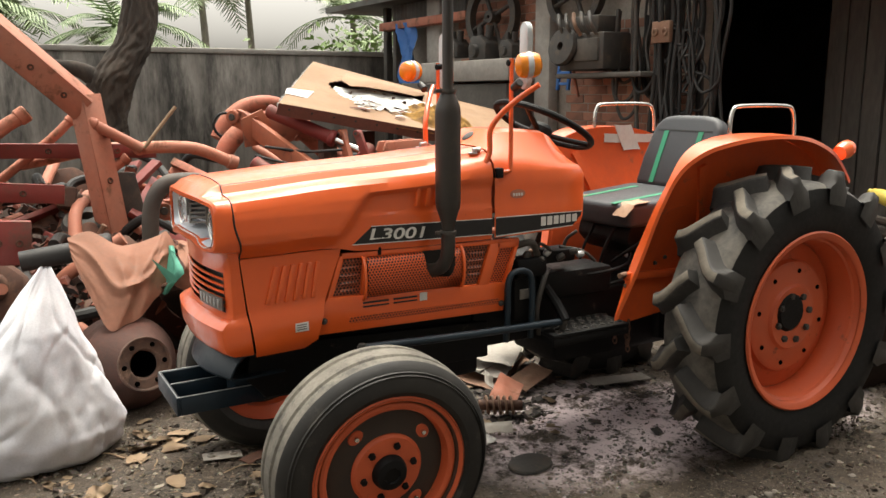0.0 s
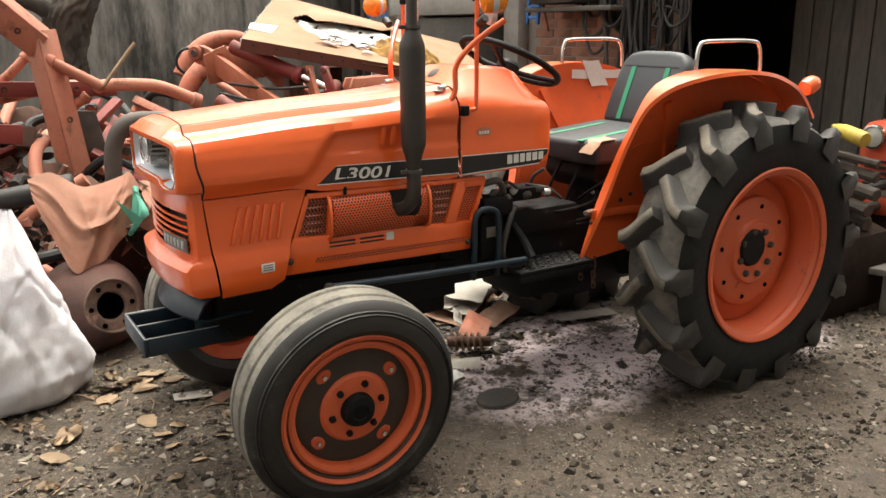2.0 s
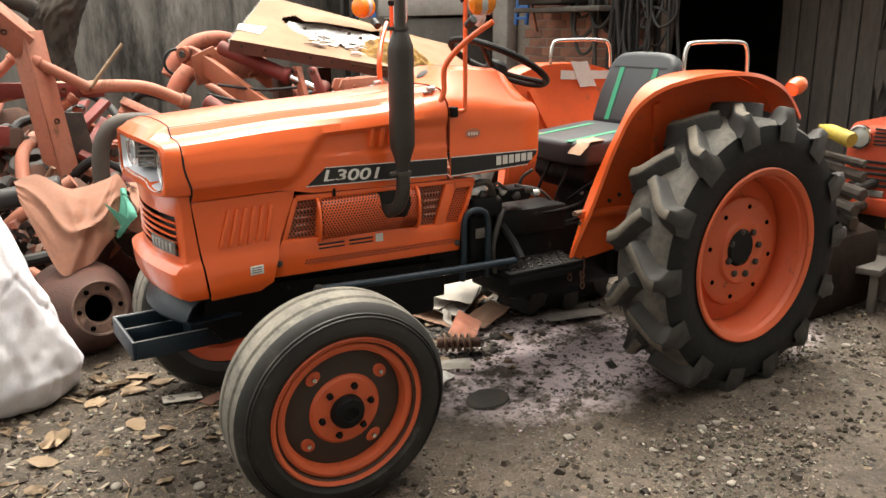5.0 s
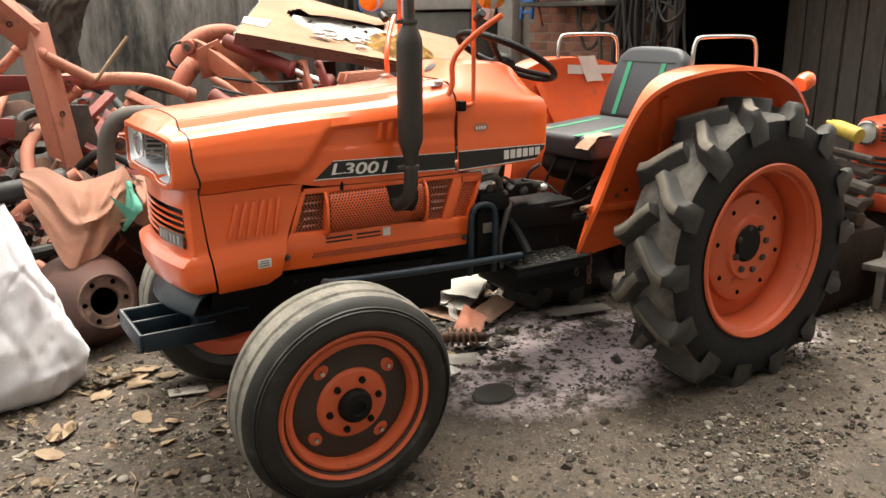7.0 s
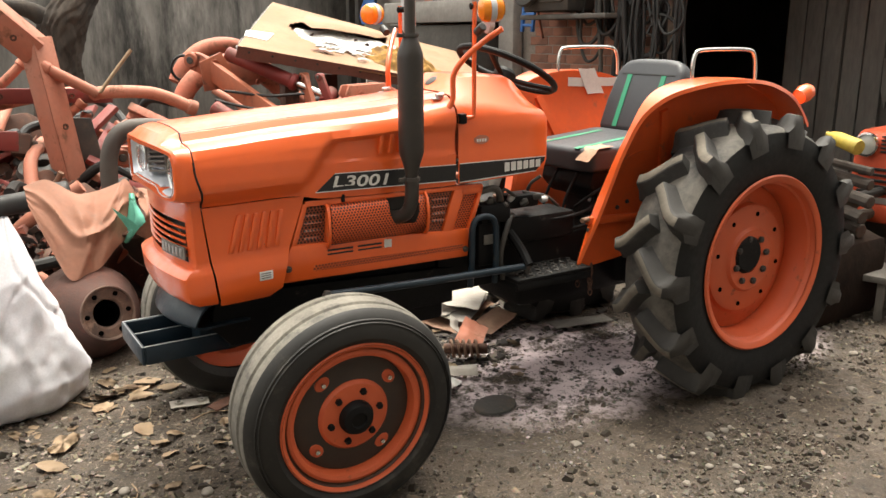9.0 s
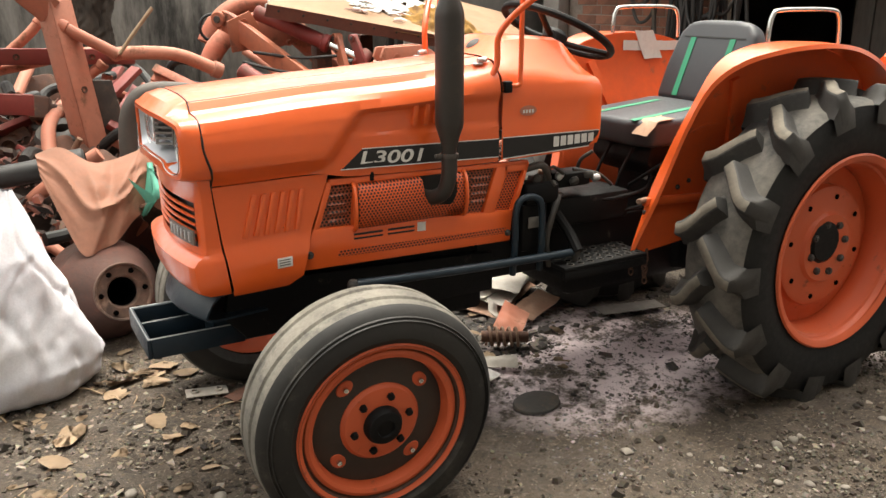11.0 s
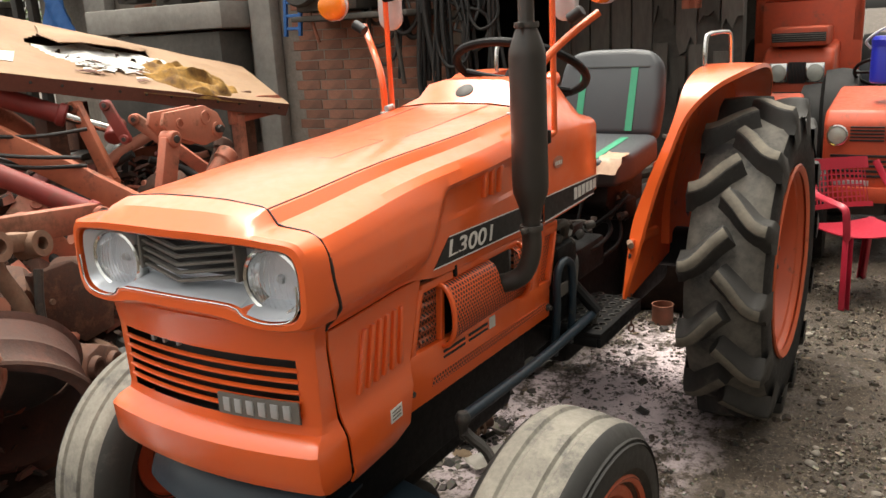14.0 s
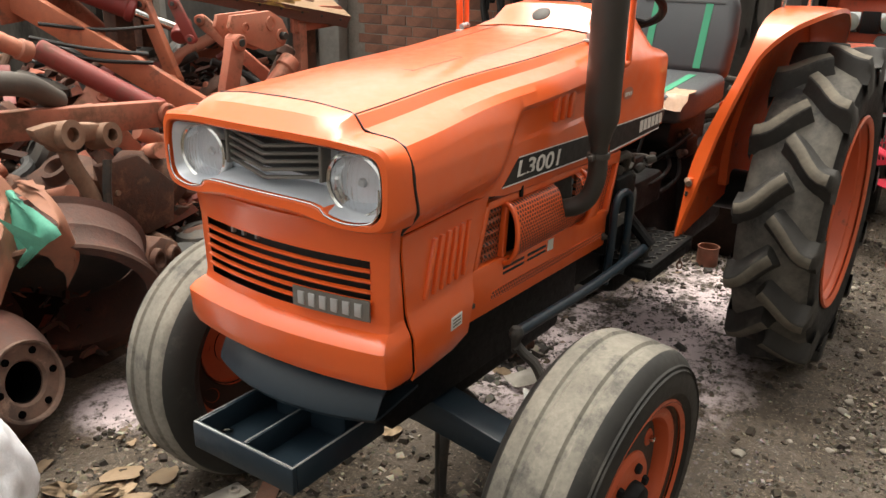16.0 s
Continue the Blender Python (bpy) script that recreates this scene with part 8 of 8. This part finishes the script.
def island_material(name, colours, rough):
    m = bpy.data.materials.new(name)
    m.use_nodes = True
    n, l = m.node_tree.nodes, m.node_tree.links
    geo, ramp, b = n.new("ShaderNodeNewGeometry"), n.new("ShaderNodeValToRGB"), n["Principled BSDF"]
    while len(ramp.color_ramp.elements) < len(colours):
        ramp.color_ramp.elements.new(.5)
    for k, c in enumerate(colours):
        ramp.color_ramp.elements[k].position, ramp.color_ramp.elements[k].color = k / (len(colours) - 1), (*c, 1)
    l.new(geo.outputs["Random Per Island"], ramp.inputs[0])
    t = n.new("ShaderNodeTexNoise")
    t.inputs["Scale"].default_value = 90
    co = n.new("ShaderNodeTexCoord")
    l.new(co.outputs["Object"], t.inputs["Vector"])
    x = n.new("ShaderNodeMix")
    x.data_type, x.blend_type = "RGBA", "MULTIPLY"
    x.inputs[0].default_value = .6
    l.new(ramp.outputs[0], x.inputs[6]), l.new(t.outputs["Color"], x.inputs[7])
    l.new(x.outputs[2], b.inputs["Base Color"])
    b.inputs["Roughness"].default_value = rough
    return m


gravel_m = island_material("mixed_grit", [(.050, .038, .028), (.12, .096, .07), (.026, .020, .016), (.30, .265, .215), (.070, .053, .039)], .9)
chips_m = island_material("leaf_and_bark_chips", [(.095, .066, .042), (.24, .185, .125), (.030, .022, .016), (.40, .35, .28), (.13, .09, .058)], .85)
clod_m = island_material("crumbled_soil", [(.030, .022, .015), (.055, .040, .027), (.018, .014, .011), (.075, .056, .039)], .95)
char_m = island_material("burnt_rubbish", [(.02, .018, .016), (.06, .05, .045), (.035, .03, .027), (.20, .17, .14), (.03, .027, .025)], .9)
ash_m = island_material("ash_flakes", [(.30, .265, .26), (.07, .06, .055), (.38, .34, .33), (.20, .175, .165), (.04, .034, .03)], .95)
scatter("gravel", gravel_m, "scattered grit and small stones on the earth", 36000, [(-1.6, .4, -1.0, 1.1, 1.0), (.2, 2.6, -1.7, -.35, 1.1), (.8, 1.6, -1.35, -.8, .5), (2.0, 4.2, -1.6, .6, 2.6), (-2.5, 5, -2.5, 2.2, .8)], (.0025, .026), 3)
scatter("leaf_chips", chips_m, "pale leaf and bark chips trodden into the earth", 13000, [(-1.3, .1, -.6, .95, 1.0), (.6, 2.4, .0, 1.5, .4), (2.0, 4.0, -1.2, .4, .5), (.4, 2.2, -1.5, -.7, .12), (-1.5, .3, -1.3, .3, .35)], (.004, .034), 5, .12, .1)
scatter("bark_chips", chips_m, "larger pale bark and leaf chips lying on the earth", 2600, [(-1.3, .35, -.75, .95, 1.0), (2.0, 3.6, -1.1, .3, .25)], (.010, .045), 29, .10, .1)
scatter("soil_clods", clod_m, "dark crumbs and clods of trodden soil", 5200, [(-1.3, .4, -.8, 1.0, 1.0), (.3, 2.6, -1.5, -.6, .5), (2.0, 3.8, -1.2, .4, .5)], (.006, .040), 31, .55, .3)
scatter("burnt_litter", char_m, "black burnt rubbish under the tractor", 5600, [(.45, 2.2, .20, 1.3, 1.0), (.5, 1.2, .10, .5, .4), (.9, 2.4, -.35, .2, .03)], (.006, .06), 11, .3, .2)
scatter("ash_flakes", ash_m, "pale ash flakes and burnt crumbs", 7000, [(.75, 1.9, -.50, .16, 1.0), (1.6, 2.7, -.6, .15, .7), (.6, 1.0, -.8, -.3, .15)], (.003, .022), 17, .35, .2)


scrap_m = island_material("small_rusty_scrap", [(.16, .05, .03), (.05, .03, .022), (.30, .075, .042), (.09, .05, .034), (.02, .018, .017), (.24, .13, .09)], .8)
scatter("small_scrap", scrap_m, "loose small rusty and red scrap pieces on the heap", 5200, [(-1.4, 2.3, 1.30, 3.0, 1.0), (-2.6, -.6, 1.3, 3.2, .4)], (.03, .20), 23, .22, -.3, lambda x, y: heap_height(x, y) * .9, .38, 45)
carton_m = material("weathered_grey_carton", (0.40, 0.375, 0.335), 0.85, second=(0.33, 0.30, 0.26), patch=8, amount=0.9, grain=50, grain_amount=0.12, bump=0.2)


def pebble(x, y, s, seed):
    r = random.Random(seed)
    bm = bmesh.new()
    bmesh.ops.create_icosphere(bm, subdivisions=2, radius=s)
    for v in bm.verts:
        v.co *= 1 + .42 * nrm(v.co.x + seed, v.co.y, v.co.z, 1.1 / s)
        v.co.z *= .50
    solo("pebble", bm, stone_m, "rounded grey-brown pebble on the earth", "stone", pose(x, y, ground_height(x, y) + s * .25, 0, 0, r.uniform(0, 360)), "loose pebbles", angle=60)


for k, (x, y, s) in enumerate(((1.286, -.862, .020), (.839, -.638, .020), (1.36, -.87, .016), (1.02, -.86, .013), (1.1, -1.0, .015), (.95, -1.02, .014), (1.18, -1.05, .016), (1.25, -1.12, .014), (1.05, -1.15, .015), (1.75, -.95, .016), (2.1, -.95, .018), (1.6, -1.1, .013), (1.0, -.75, .010), (2.5, -.75, .02), (2.7, -.5, .022), (1.33, -.95, .012), (.62, -1.05, .014), (-.30, -.2, .02), (-.5, -.05, .018), (.1, -.9, .012))):
    pebble(x, y, s, k)
clusters = ((1.15, -1.05), (1.35, -.92), (.95, -1.0), (2.4, -.8), (2.9, -.5), (2.2, -1.1), (1.05, -1.2), (3.2, -.8))
for k in range(60):
    cx, cy = rng.choice(clusters)
    pebble(cx + rng.gauss(0, .14), cy + rng.gauss(0, .10), .004 + .010 * rng.random() ** 2.5, 40 + k)


# rubbish under the tractor
def crumpled(name, w, d, m, mat, label, category, amp=.02, seed=0, bend=0.0):
    rows = [[(x, y, amp * nrm(x * 9, y * 9, seed, 1) + amp * .5 * nrm(x * 25, y * 25, seed + 3, 1) + bend * x * x) for x in np.linspace(-w / 2, w / 2, 16)] for y in np.linspace(-d / 2, d / 2, 12)]
    bm = bmesh.new()
    grid_sheet(bm, rows, .003)
    solo(name, bm, mat, label, category, m, angle=50)


for k, (x, y, z, w, d, rz, mat) in enumerate(((1.34, .74, .03, .46, .30, 28, rust_pale), (1.36, .73, .065, .42, .26, 36, carton_m), (1.33, .76, .085, .36, .24, 18, carton_m), (1.38, .70, .11, .34, .22, 42, carton_m))):
    crumpled("flattened_box", w, d, pose(x - .06, y - .05, z + .01, 6, -4, rz), mat, "crushed pale grey carton in a pile under the tractor", "carton", .016, k)
crumpled("paper_scrap", .17, .12, pose(1.13, .33, .05, 28, -22, 35), paint_pale, "torn reddish cardboard scrap", "cardboard", .02, 9)
crumpled("paper_scrap", .09, .06, pose(1.10, .42, .07, 55, -30, 60), carton_m, "torn pale cardboard scrap standing on edge", "cardboard", .02, 10)
crumpled("paper_scrap", .24, .12, pose(1.33, .42, .045, 10, -8, 20), rust_pale, "dull grey cardboard scrap", "cardboard", .012, 12)
crumpled("paper_scrap", .14, .07, pose(.86, .06, .03, 12, 8, -30), carton_m, "curled pale cardboard scrap", "cardboard", .025, 19)
crumpled("plank_scrap", .34, .09, pose(1.72, .22, .025, 3, 2, -8), old_wood, "dark broken board on the ash", "board", .006, 14)
bm = bmesh.new()
holed_plate(bm, [(-.07, -.03), (.07, -.03), (.07, .03), (-.07, .03)], 0, .004, "xy", [(-.04, 0, .009), (.04, 0, .009)], pose(-.136, .422, .012, 2, 3, -10))
solo("metal_plate", bm, carton_m, "small grey plate with two holes on the ground", "plate")
crumpled("leather_scrap", .16, .05, pose(-.02, .36, .012, 2, 3, 30), rust, "brown strip of bark on the ground", "bark", .008, 16)
th = thing("coil_spring", "rusty coil spring lying under the tractor", "spring", pose(.93, .24, .05, 0, 90, -35))
bm = bmesh.new()
tube(bm, [(.035 * math.cos(a), .035 * math.sin(a), a * .0042) for a in np.linspace(0, 32, 130)], .006, 6, smooth=False)
part("coil", bm, rust_pale, th)
bm = bmesh.new()
rod(bm, (0, 0, -.02), (0, 0, .17), .022)
part("core", bm, rust, th)
bm = bmesh.new()
lathe(bm, [(0, .012), (.03, .014), (.085, .008), (.09, 0), (0, 0)], 32, pose(.80, -.24, .004, 2, -2, 0) @ Matrix.Diagonal((1, .8, 1, 1)))
solo("burnt_disc", bm, iron, "black burnt round plate on the ash", "plate")
crumpled("ash_lump", .16, .05, pose(.74, -.02, .02, 5, 4, 30), foil, "grey lump of burnt rubbish", "rubbish", .02, 21)
for k in range(46):
    bm = bmesh.new()
    x, y, a = rng.uniform(-1.2, .6), rng.uniform(-.9, .9), rng.uniform(0, 3.1)
    L = rng.uniform(.05, .16)
    tube(bm, [(x, y, ground_height(x, y) + .006), (x + L * .5 * math.cos(a), y + L * .5 * math.sin(a), ground_height(x, y) + .012), (x + L * math.cos(a + .2), y + L * math.sin(a + .2), ground_height(x, y) + .006)], rng.uniform(.0012, .003), 6, 4)
    solo("twig", bm, dry_leaf, "thin dry twig on the earth", "twig", group="twigs")
# black rod standing between the front wheels
bm = bmesh.new()
rod(bm, (.06, -.10, .0), (.055, -.10, .43), .006)
solo("prop_rod", bm, iron, "thin black prop rod under the front axle", "rod")
# jack stand casting under the axle
th = thing("axle_stand", "dark arched casting behind the front wheel", "stand", pose(.30, -.02, 0))
bm = bmesh.new()
tube(bm, [(-.10, 0, .0), (-.08, 0, .16), (0, 0, .24), (.09, 0, .16), (.11, 0, 0)], .011, 10, flat=1.4)
part("arch", bm, iron, th)


# ---- trees beyond and before the wall ----
def build_trunk():
    th = thing("tree", "old leaning tree with dark grooved bark before the wall", "tree")
    path = [Vector(q) for q in ((.52, 5.75, -.1), (.60, 5.7, .7), (.64, 5.65, 1.1), (.70, 5.6, 1.42), (.88, 5.6, 1.72), (.97, 5.6, 2.05), (.99, 5.6, 2.6), (.9, 5.6, 3.6))]
    p = smooth_path(path, 22)
    rows = []
    for i, q in enumerate(p):
        f = i / (len(p) - 1)
        rad = interp(f, [0, .3, .45, .6, 1], [.24, .17, .20, .155, .12])
        rows.append([q + Vector((math.cos(a), math.sin(a), 0)) * rad * (1 + .12 * nrm(math.cos(a) * 2, math.sin(a) * 2, f * 9, 1.5) + .05 * math.sin(a * 13 + 7 * nrm(math.cos(a), math.sin(a), f * 12, 1.3)) + .05 * nrm(math.cos(a) * 6, math.sin(a) * 6, f * 26, 1.6)) for a in np.linspace(0, 2 * math.pi, 85)])
    bm = bmesh.new()
    grid_sheet(bm, rows)
    bmesh.ops.remove_doubles(bm, verts=bm.verts, dist=1e-4)
    part("trunk", bm, bark, th, "", 60)
    for pts in ([(.66, 5.62, 1.35), (.45, 5.6, 1.50), (.2, 5.55, 1.55)], [(.98, 5.6, 2.5), (1.3, 5.5, 3.1), (1.5, 5.4, 3.7)], [(.95, 5.6, 3.0), (.5, 5.7, 3.6), (.1, 5.8, 4.1)]):
        bm = bmesh.new()
        tube(bm, pts, .10, 14, 6, r_end=.045)
        part("limb", bm, bark, th)
    bm = bmesh.new()
    r = random.Random(3)
    for k in range(900):
        c = Vector((.6 + r.gauss(0, .9), 5.7 + r.gauss(0, .7), 4.6 + r.gauss(0, .5)))
        m = Matrix.Translation(c) @ Euler((r.uniform(0, 6), r.uniform(0, 6), r.uniform(0, 6))).to_matrix().to_4x4()
        bm.faces.new([bm.verts.new(m @ Vector(q)) for q in ((-.08, 0, 0), (0, -.03, .01), (.09, 0, 0), (0, .03, .01))])
    part("crown", bm, bush_m, th)


build_trunk()


def build_palm(x, y, top, seed, size=1.0):
    r = random.Random(seed)
    th = thing("palm_tree", "coconut palm with feathered green fronds beyond the wall", "palm", pose(x, y, 0), "palms beyond the wall")
    bm = bmesh.new()
    tube(bm, [(0, 0, 0), (.15, 0, top * .5), (.1, .1, top)], .11, 12, 6, r_end=.07)
    part("trunk", bm, palm_bark, th)
    bm = bmesh.new()
    for k in range(17):
        a = 2 * math.pi * k / 17 + r.uniform(-.2, .2)
        rise = r.uniform(.15, 1.25)
        L = r.uniform(1.7, 2.4) * size
        d = Vector((math.cos(a), math.sin(a), 0))
        base = Vector((.1, .1, top))
        spine = []
        for i in range(15):
            f = i / 14
            spine.append(base + d * (L * f * math.cos(rise * .7) * (1 - .1 * f)) + Vector((0, 0, L * (math.sin(rise) * f - .62 * f * f))))
        tube(bm, spine, .022 * size, 5, smooth=False, r_end=.006)
        side = d.cross(Vector((0, 0, 1)))
        for i in range(1, 15):
            for h in (0, .5):
                q = spine[i - 1].lerp(spine[i], h)
                fwd = (spine[i] - spine[i - 1]).normalized()
                ll = .52 * size * math.sin(math.pi * min(max(i / 15, .08), .95)) ** .6
                for s in (-1, 1):
                    tip = q + side * s * ll * .75 + fwd * ll * .6 + Vector((0, 0, -.22 * ll + r.uniform(-.06, .06)))
                    w = fwd * .022 * size
                    bm.faces.new([bm.verts.new(v) for v in (q - w, q + w, tip.lerp(q, .4) + w * 1.2, tip)])
    part("crown", bm, leaf_m, th)


for k, (x, y, top, sz) in enumerate(((-.4, 13.5, 2.6, 1.0), (.7, 15, 2.9, 1.0), (2.6, 14, 2.5, .9), (4.6, 17, 3.9, 1.1), (-2.6, 14, 3.0, 1.0), (6.4, 19, 4.4, 1.1), (8.5, 17, 3.2, 1.0), (-5, 16, 3.4, 1.1))):
    build_palm(x, y, top, k, sz)


def build_bush(x, y, w, h, seed, base=.0):
    r = random.Random(seed)
    th = thing("bush", "bright green broad-leaved bush beyond the wall", "bush", pose(x, y, 0), "bushes beyond the wall")
    bm = bmesh.new()
    for k in range(5):
        tube(bm, [(0, 0, 0), (r.uniform(-.3, .3) * w, r.uniform(-.2, .2), h * .5), (r.uniform(-.6, .6) * w, r.uniform(-.4, .4), h * .9)], .05, 8, 4, r_end=.015)
    part("stems", bm, bark, th)
    bm = bmesh.new()
    clumps = [(r.uniform(-w, w), r.uniform(-.6, .6), h * r.uniform(.35, 1.0), r.uniform(.25, .5)) for _ in range(14)]
    for k in range(800):
        cx, cy, cz, cr = r.choice(clumps)
        c = Vector((cx + r.gauss(0, cr * .6), cy + r.gauss(0, cr * .6), cz + r.gauss(0, cr * .5)))
        m = Matrix.Translation(c) @ Euler((r.uniform(-1, 1), r.uniform(-1, 1), r.uniform(0, 6))).to_matrix().to_4x4()
        s = r.uniform(.06, .12)
        bm.faces.new([bm.verts.new(m @ Vector(q)) for q in ((-s, 0, 0), (0, -s * .45, .01), (s, 0, 0), (0, s * .45, .01))])
    part("leaves", bm, bush_m, th)


for k, (x, y, w, h) in enumerate(((3.4, 12, 1.2, 1.75), (5.2, 11.5, 1.2, 1.9), (7.0, 13, 1.4, 2.5), (.9, 12, 1.0, 1.6), (-1.2, 12, 1.2, 1.7), (8.8, 14, 1.6, 2.8), (-4, 12, 1.5, 1.8), (2.0, 12.5, 1.2, 1.65))):
    build_bush(x, y, w, h, 20 + k)

build_bricks()

# background things are moved to fit the camera's view
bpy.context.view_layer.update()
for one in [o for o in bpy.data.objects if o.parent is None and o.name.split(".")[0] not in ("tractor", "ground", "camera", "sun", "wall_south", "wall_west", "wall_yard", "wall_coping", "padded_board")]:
    fit_to_view(one)

# ---- loader arms, drum and drape close to the nose ----
loader_arm([(.60, 2.82, 1.21), (.70, 2.70, 1.13), (1.11, 2.10, .69), (1.19, 1.98, .60)], .115, .055, paint_loader, "long faded orange loader arm sloping down under the board")
cylinder_thing((.80, 2.77, 1.25), (1.30, 2.34, .98), .046, paint_dark, "dusty bright red hydraulic cylinder over the loader arm")
cylinder_thing((.56, 2.34, .95), (1.02, 1.82, .56), .046, paint_dark, "dark red hydraulic cylinder under the loader arm")
loader_arm([(1.19, 2.46, 1.10), (1.21, 2.30, .75)], .075, .035, paint_loader, "orange upright link plate on the loader arm")
loader_arm([(1.21, 2.26, 1.11), (1.245, 2.20, .95)], .055, .030, paint_dark, "small pink-red link plate with a pin eye")
loader_arm([(1.42, 2.34, 1.02), (1.62, 2.02, .70)], .065, .030, paint_old, "short rusty link under the board")
bm = bmesh.new()
holed_plate(bm, [(.62, 1.02), (.60, 1.20), (.74, 1.26), (.80, 1.16), (.78, 1.04)], 2.70, 2.72, "xz", [(.70, 1.19, .016)])
solo("pivot_plate", bm, paint_loader, "faded orange pivot plate at the end of the loader arm", "scrap metal")
for k, pts in enumerate(([(.62, 2.5, .98), (.80, 2.36, .93), (1.0, 2.2, .90)], [(.60, 2.48, .95), (.82, 2.34, .88), (1.02, 2.2, .86)], [(.70, 2.55, 1.03), (.92, 2.4, 1.0), (1.12, 2.3, 1.01)])):
    bm = bmesh.new()
    tube(bm, pts, .009, 8, 6)
    solo("hydraulic_pipe", bm, hose_m, "thin black hydraulic pipe along the loader arm", "pipe", group="hydraulic pipes")

th = thing("drum", "large rusty steel drum with a flanged rim tipped against the heap", "drum", facing((.02, 1.42, .365), (.45, .72, .53)))
bm = bmesh.new()
lathe(bm, [(.255, -.17), (.300, -.178), (.304, -.168), (.272, -.150), (.262, -.12), (.262, -.08), (.270, -.06), (.262, -.04), (.262, .03), (.275, .05), (.255, .05), (.250, 0), (.255, -.17)], 56)
part("shell", bm, drum_m, th, "dark rusty shell with pressed ribs")
# dark iron colour stands in for the shade inside the drum
bm = bmesh.new()
lathe(bm, [(0, .02), (.10, .025), (.16, .035), (.252, .04)], 48)
part("web", bm, iron, th, "bottom darkened for the shade inside")
bm = bmesh.new()
lathe(bm, [(.286, -.182), (.305, -.186), (.309, -.176), (.304, -.166), (.288, -.168)], 56)
part("rim_flange", bm, rust, th, "scuffed rusty rim flange")


def build_tarpaulin():
    """A leatherette sheet thrown over the drum and the roller, with its torn lining turned out at one corner."""
    th = thing("tarpaulin", "creased tan leatherette sheet with torn teal lining, draped over rusty wheels", "cloth")
    top = smooth_path([(-.585, 1.40, .735), (-.488, 1.41, .754), (-.388, 1.36, .692), (-.311, 1.36, .691), (-.204, 1.38, .714), (-.161, 1.39, .729), (-.133, 1.345, .663)], 8)
    low = smooth_path([(-.581, 1.32, .657), (-.531, 1.18, .499), (-.483, 1.08, .378), (-.414, 1.09, .389), (-.35, 1.11, .407), (-.277, 1.17, .461), (-.225, 1.22, .485)], 8)
    n = len(top)
    rows = []
    for i in range(40):
        v = i / 39
        row = []
        for j in range(n):
            u = j / (n - 1)
            bow = math.sin(math.pi * v) * math.sin(math.pi * min(max(u, .04), .96))
            # folds that fan out from the hanging corner and cross the sag
            f = .030 * (1 - min(abs(v - .18 - .75 * (1 - u) * u * 2.2) * 7, 1)) ** 2 + .026 * (1 - min(abs(u - .30 - .25 * v) * 10, 1)) ** 2 + .030 * (1 - min(abs(u - .72 + .30 * v) * 9, 1)) ** 2 - .030 * (1 - min(abs(u - .52 - .05 * v) * 7, 1)) ** 2
            f += .016 * nrm(u * 4, v * 4, 2, 1.4) + .006 * nrm(u * 13, v * 11, 5, 1.5)
            row.append(top[j].lerp(low[j], v) + Vector((0, -1, .35)) * (f * (.25 + .75 * bow)) + Vector((0, -.05, .03)) * bow)
        rows.append(row)
    bm = bmesh.new()
    grid_sheet(bm, rows, .003)
    part("sheet", bm, tan, th, "", 70)
    # the corner that falls over the drum
    a = smooth_path([(-.133, 1.345, .663), (-.150, 1.20, .650), (-.158, 1.085, .612), (-.175, 1.13, .56), (-.18, 1.179, .517)], 5)
    b = smooth_path([(-.120, 1.36, .690), (-.105, 1.26, .684), (-.090, 1.20, .610), (-.075, 1.139, .488), (-.08, 1.215, .359)], 5)
    bm = bmesh.new()
    grid_sheet(bm, [[p.lerp(q, k / 11) + Vector((.010, -.012, .008)) * math.sin(math.pi * k / 11) + Vector((.006 * math.sin(k * 1.1 + 3 * nrm(p.y * 8, k * .3, 1, 1.0)), 0, 0)) for k in range(12)] for p, q in zip(a, b)], .003)
    part("corner", bm, tan, th, "", 70)
    rows = []
    p0, p1, p2 = Vector((-.150, 1.335, .668)), Vector((-.165, 1.055, .605)), Vector((-.215, 1.215, .478))
    for i in range(13):
        v = i / 12
        q0, q1 = p0.lerp(p2, v), p0.lerp(p1, min(v * 1.7, 1)).lerp(p2, max(v - .55, 0) / .45)
        rows.append([q0.lerp(q1, k / 9) + Vector((-.012 * math.sin(k * .9 + 4 * v) - .006, -.010, .006 * math.sin(k * 1.9 + i))) for k in range(10)])
    bm = bmesh.new()
    grid_sheet(bm, rows, .002)
    part("torn_lining", bm, teal, th, "torn teal lining", 70)
    for q, d in (((-.330, 1.235, .590), (.05, .0, .03)), ((-.345, 1.22, .575), (.03, 0, -.035))):
        bm = bmesh.new()
        tube(bm, [Vector(q), Vector(q) + Vector(d) * .5 + Vector((0, -.010, .006)), Vector(q) + Vector(d)], .003, 6, 4)
        part("tear", bm, foam, th, "frayed tear")


build_tarpaulin()
bm = bmesh.new()
prism(bm, [(-.27, .94), (-.13, .93), (-.075, .62), (-.11, .30), (-.19, .30)], 2.30, 2.325, "xz", .004)
solo("dark_plate", bm, iron, "dark grey steel plate standing behind the boom leg", "scrap metal")
th = thing("chain", "short rusty chain hanging from the step", "chain")
o = bmesh.new()
tube(o, [(.008 * math.cos(a), 0, .013 * math.sin(a)) for a in np.linspace(0, 2 * math.pi, 17)], .0028, 6, smooth=False)
link_mesh = mesh_of("chain_link", o, rust)
for x, y, count in ((1.19, -.262, 6), (1.13, -.255, 4), (1.20, -.245, 5)):
    for k in range(count):
        piece("chain_link", link_mesh, th, pose(x, y, .497 - k * .0205, 0, 0, 90 * (k % 2) + 20))
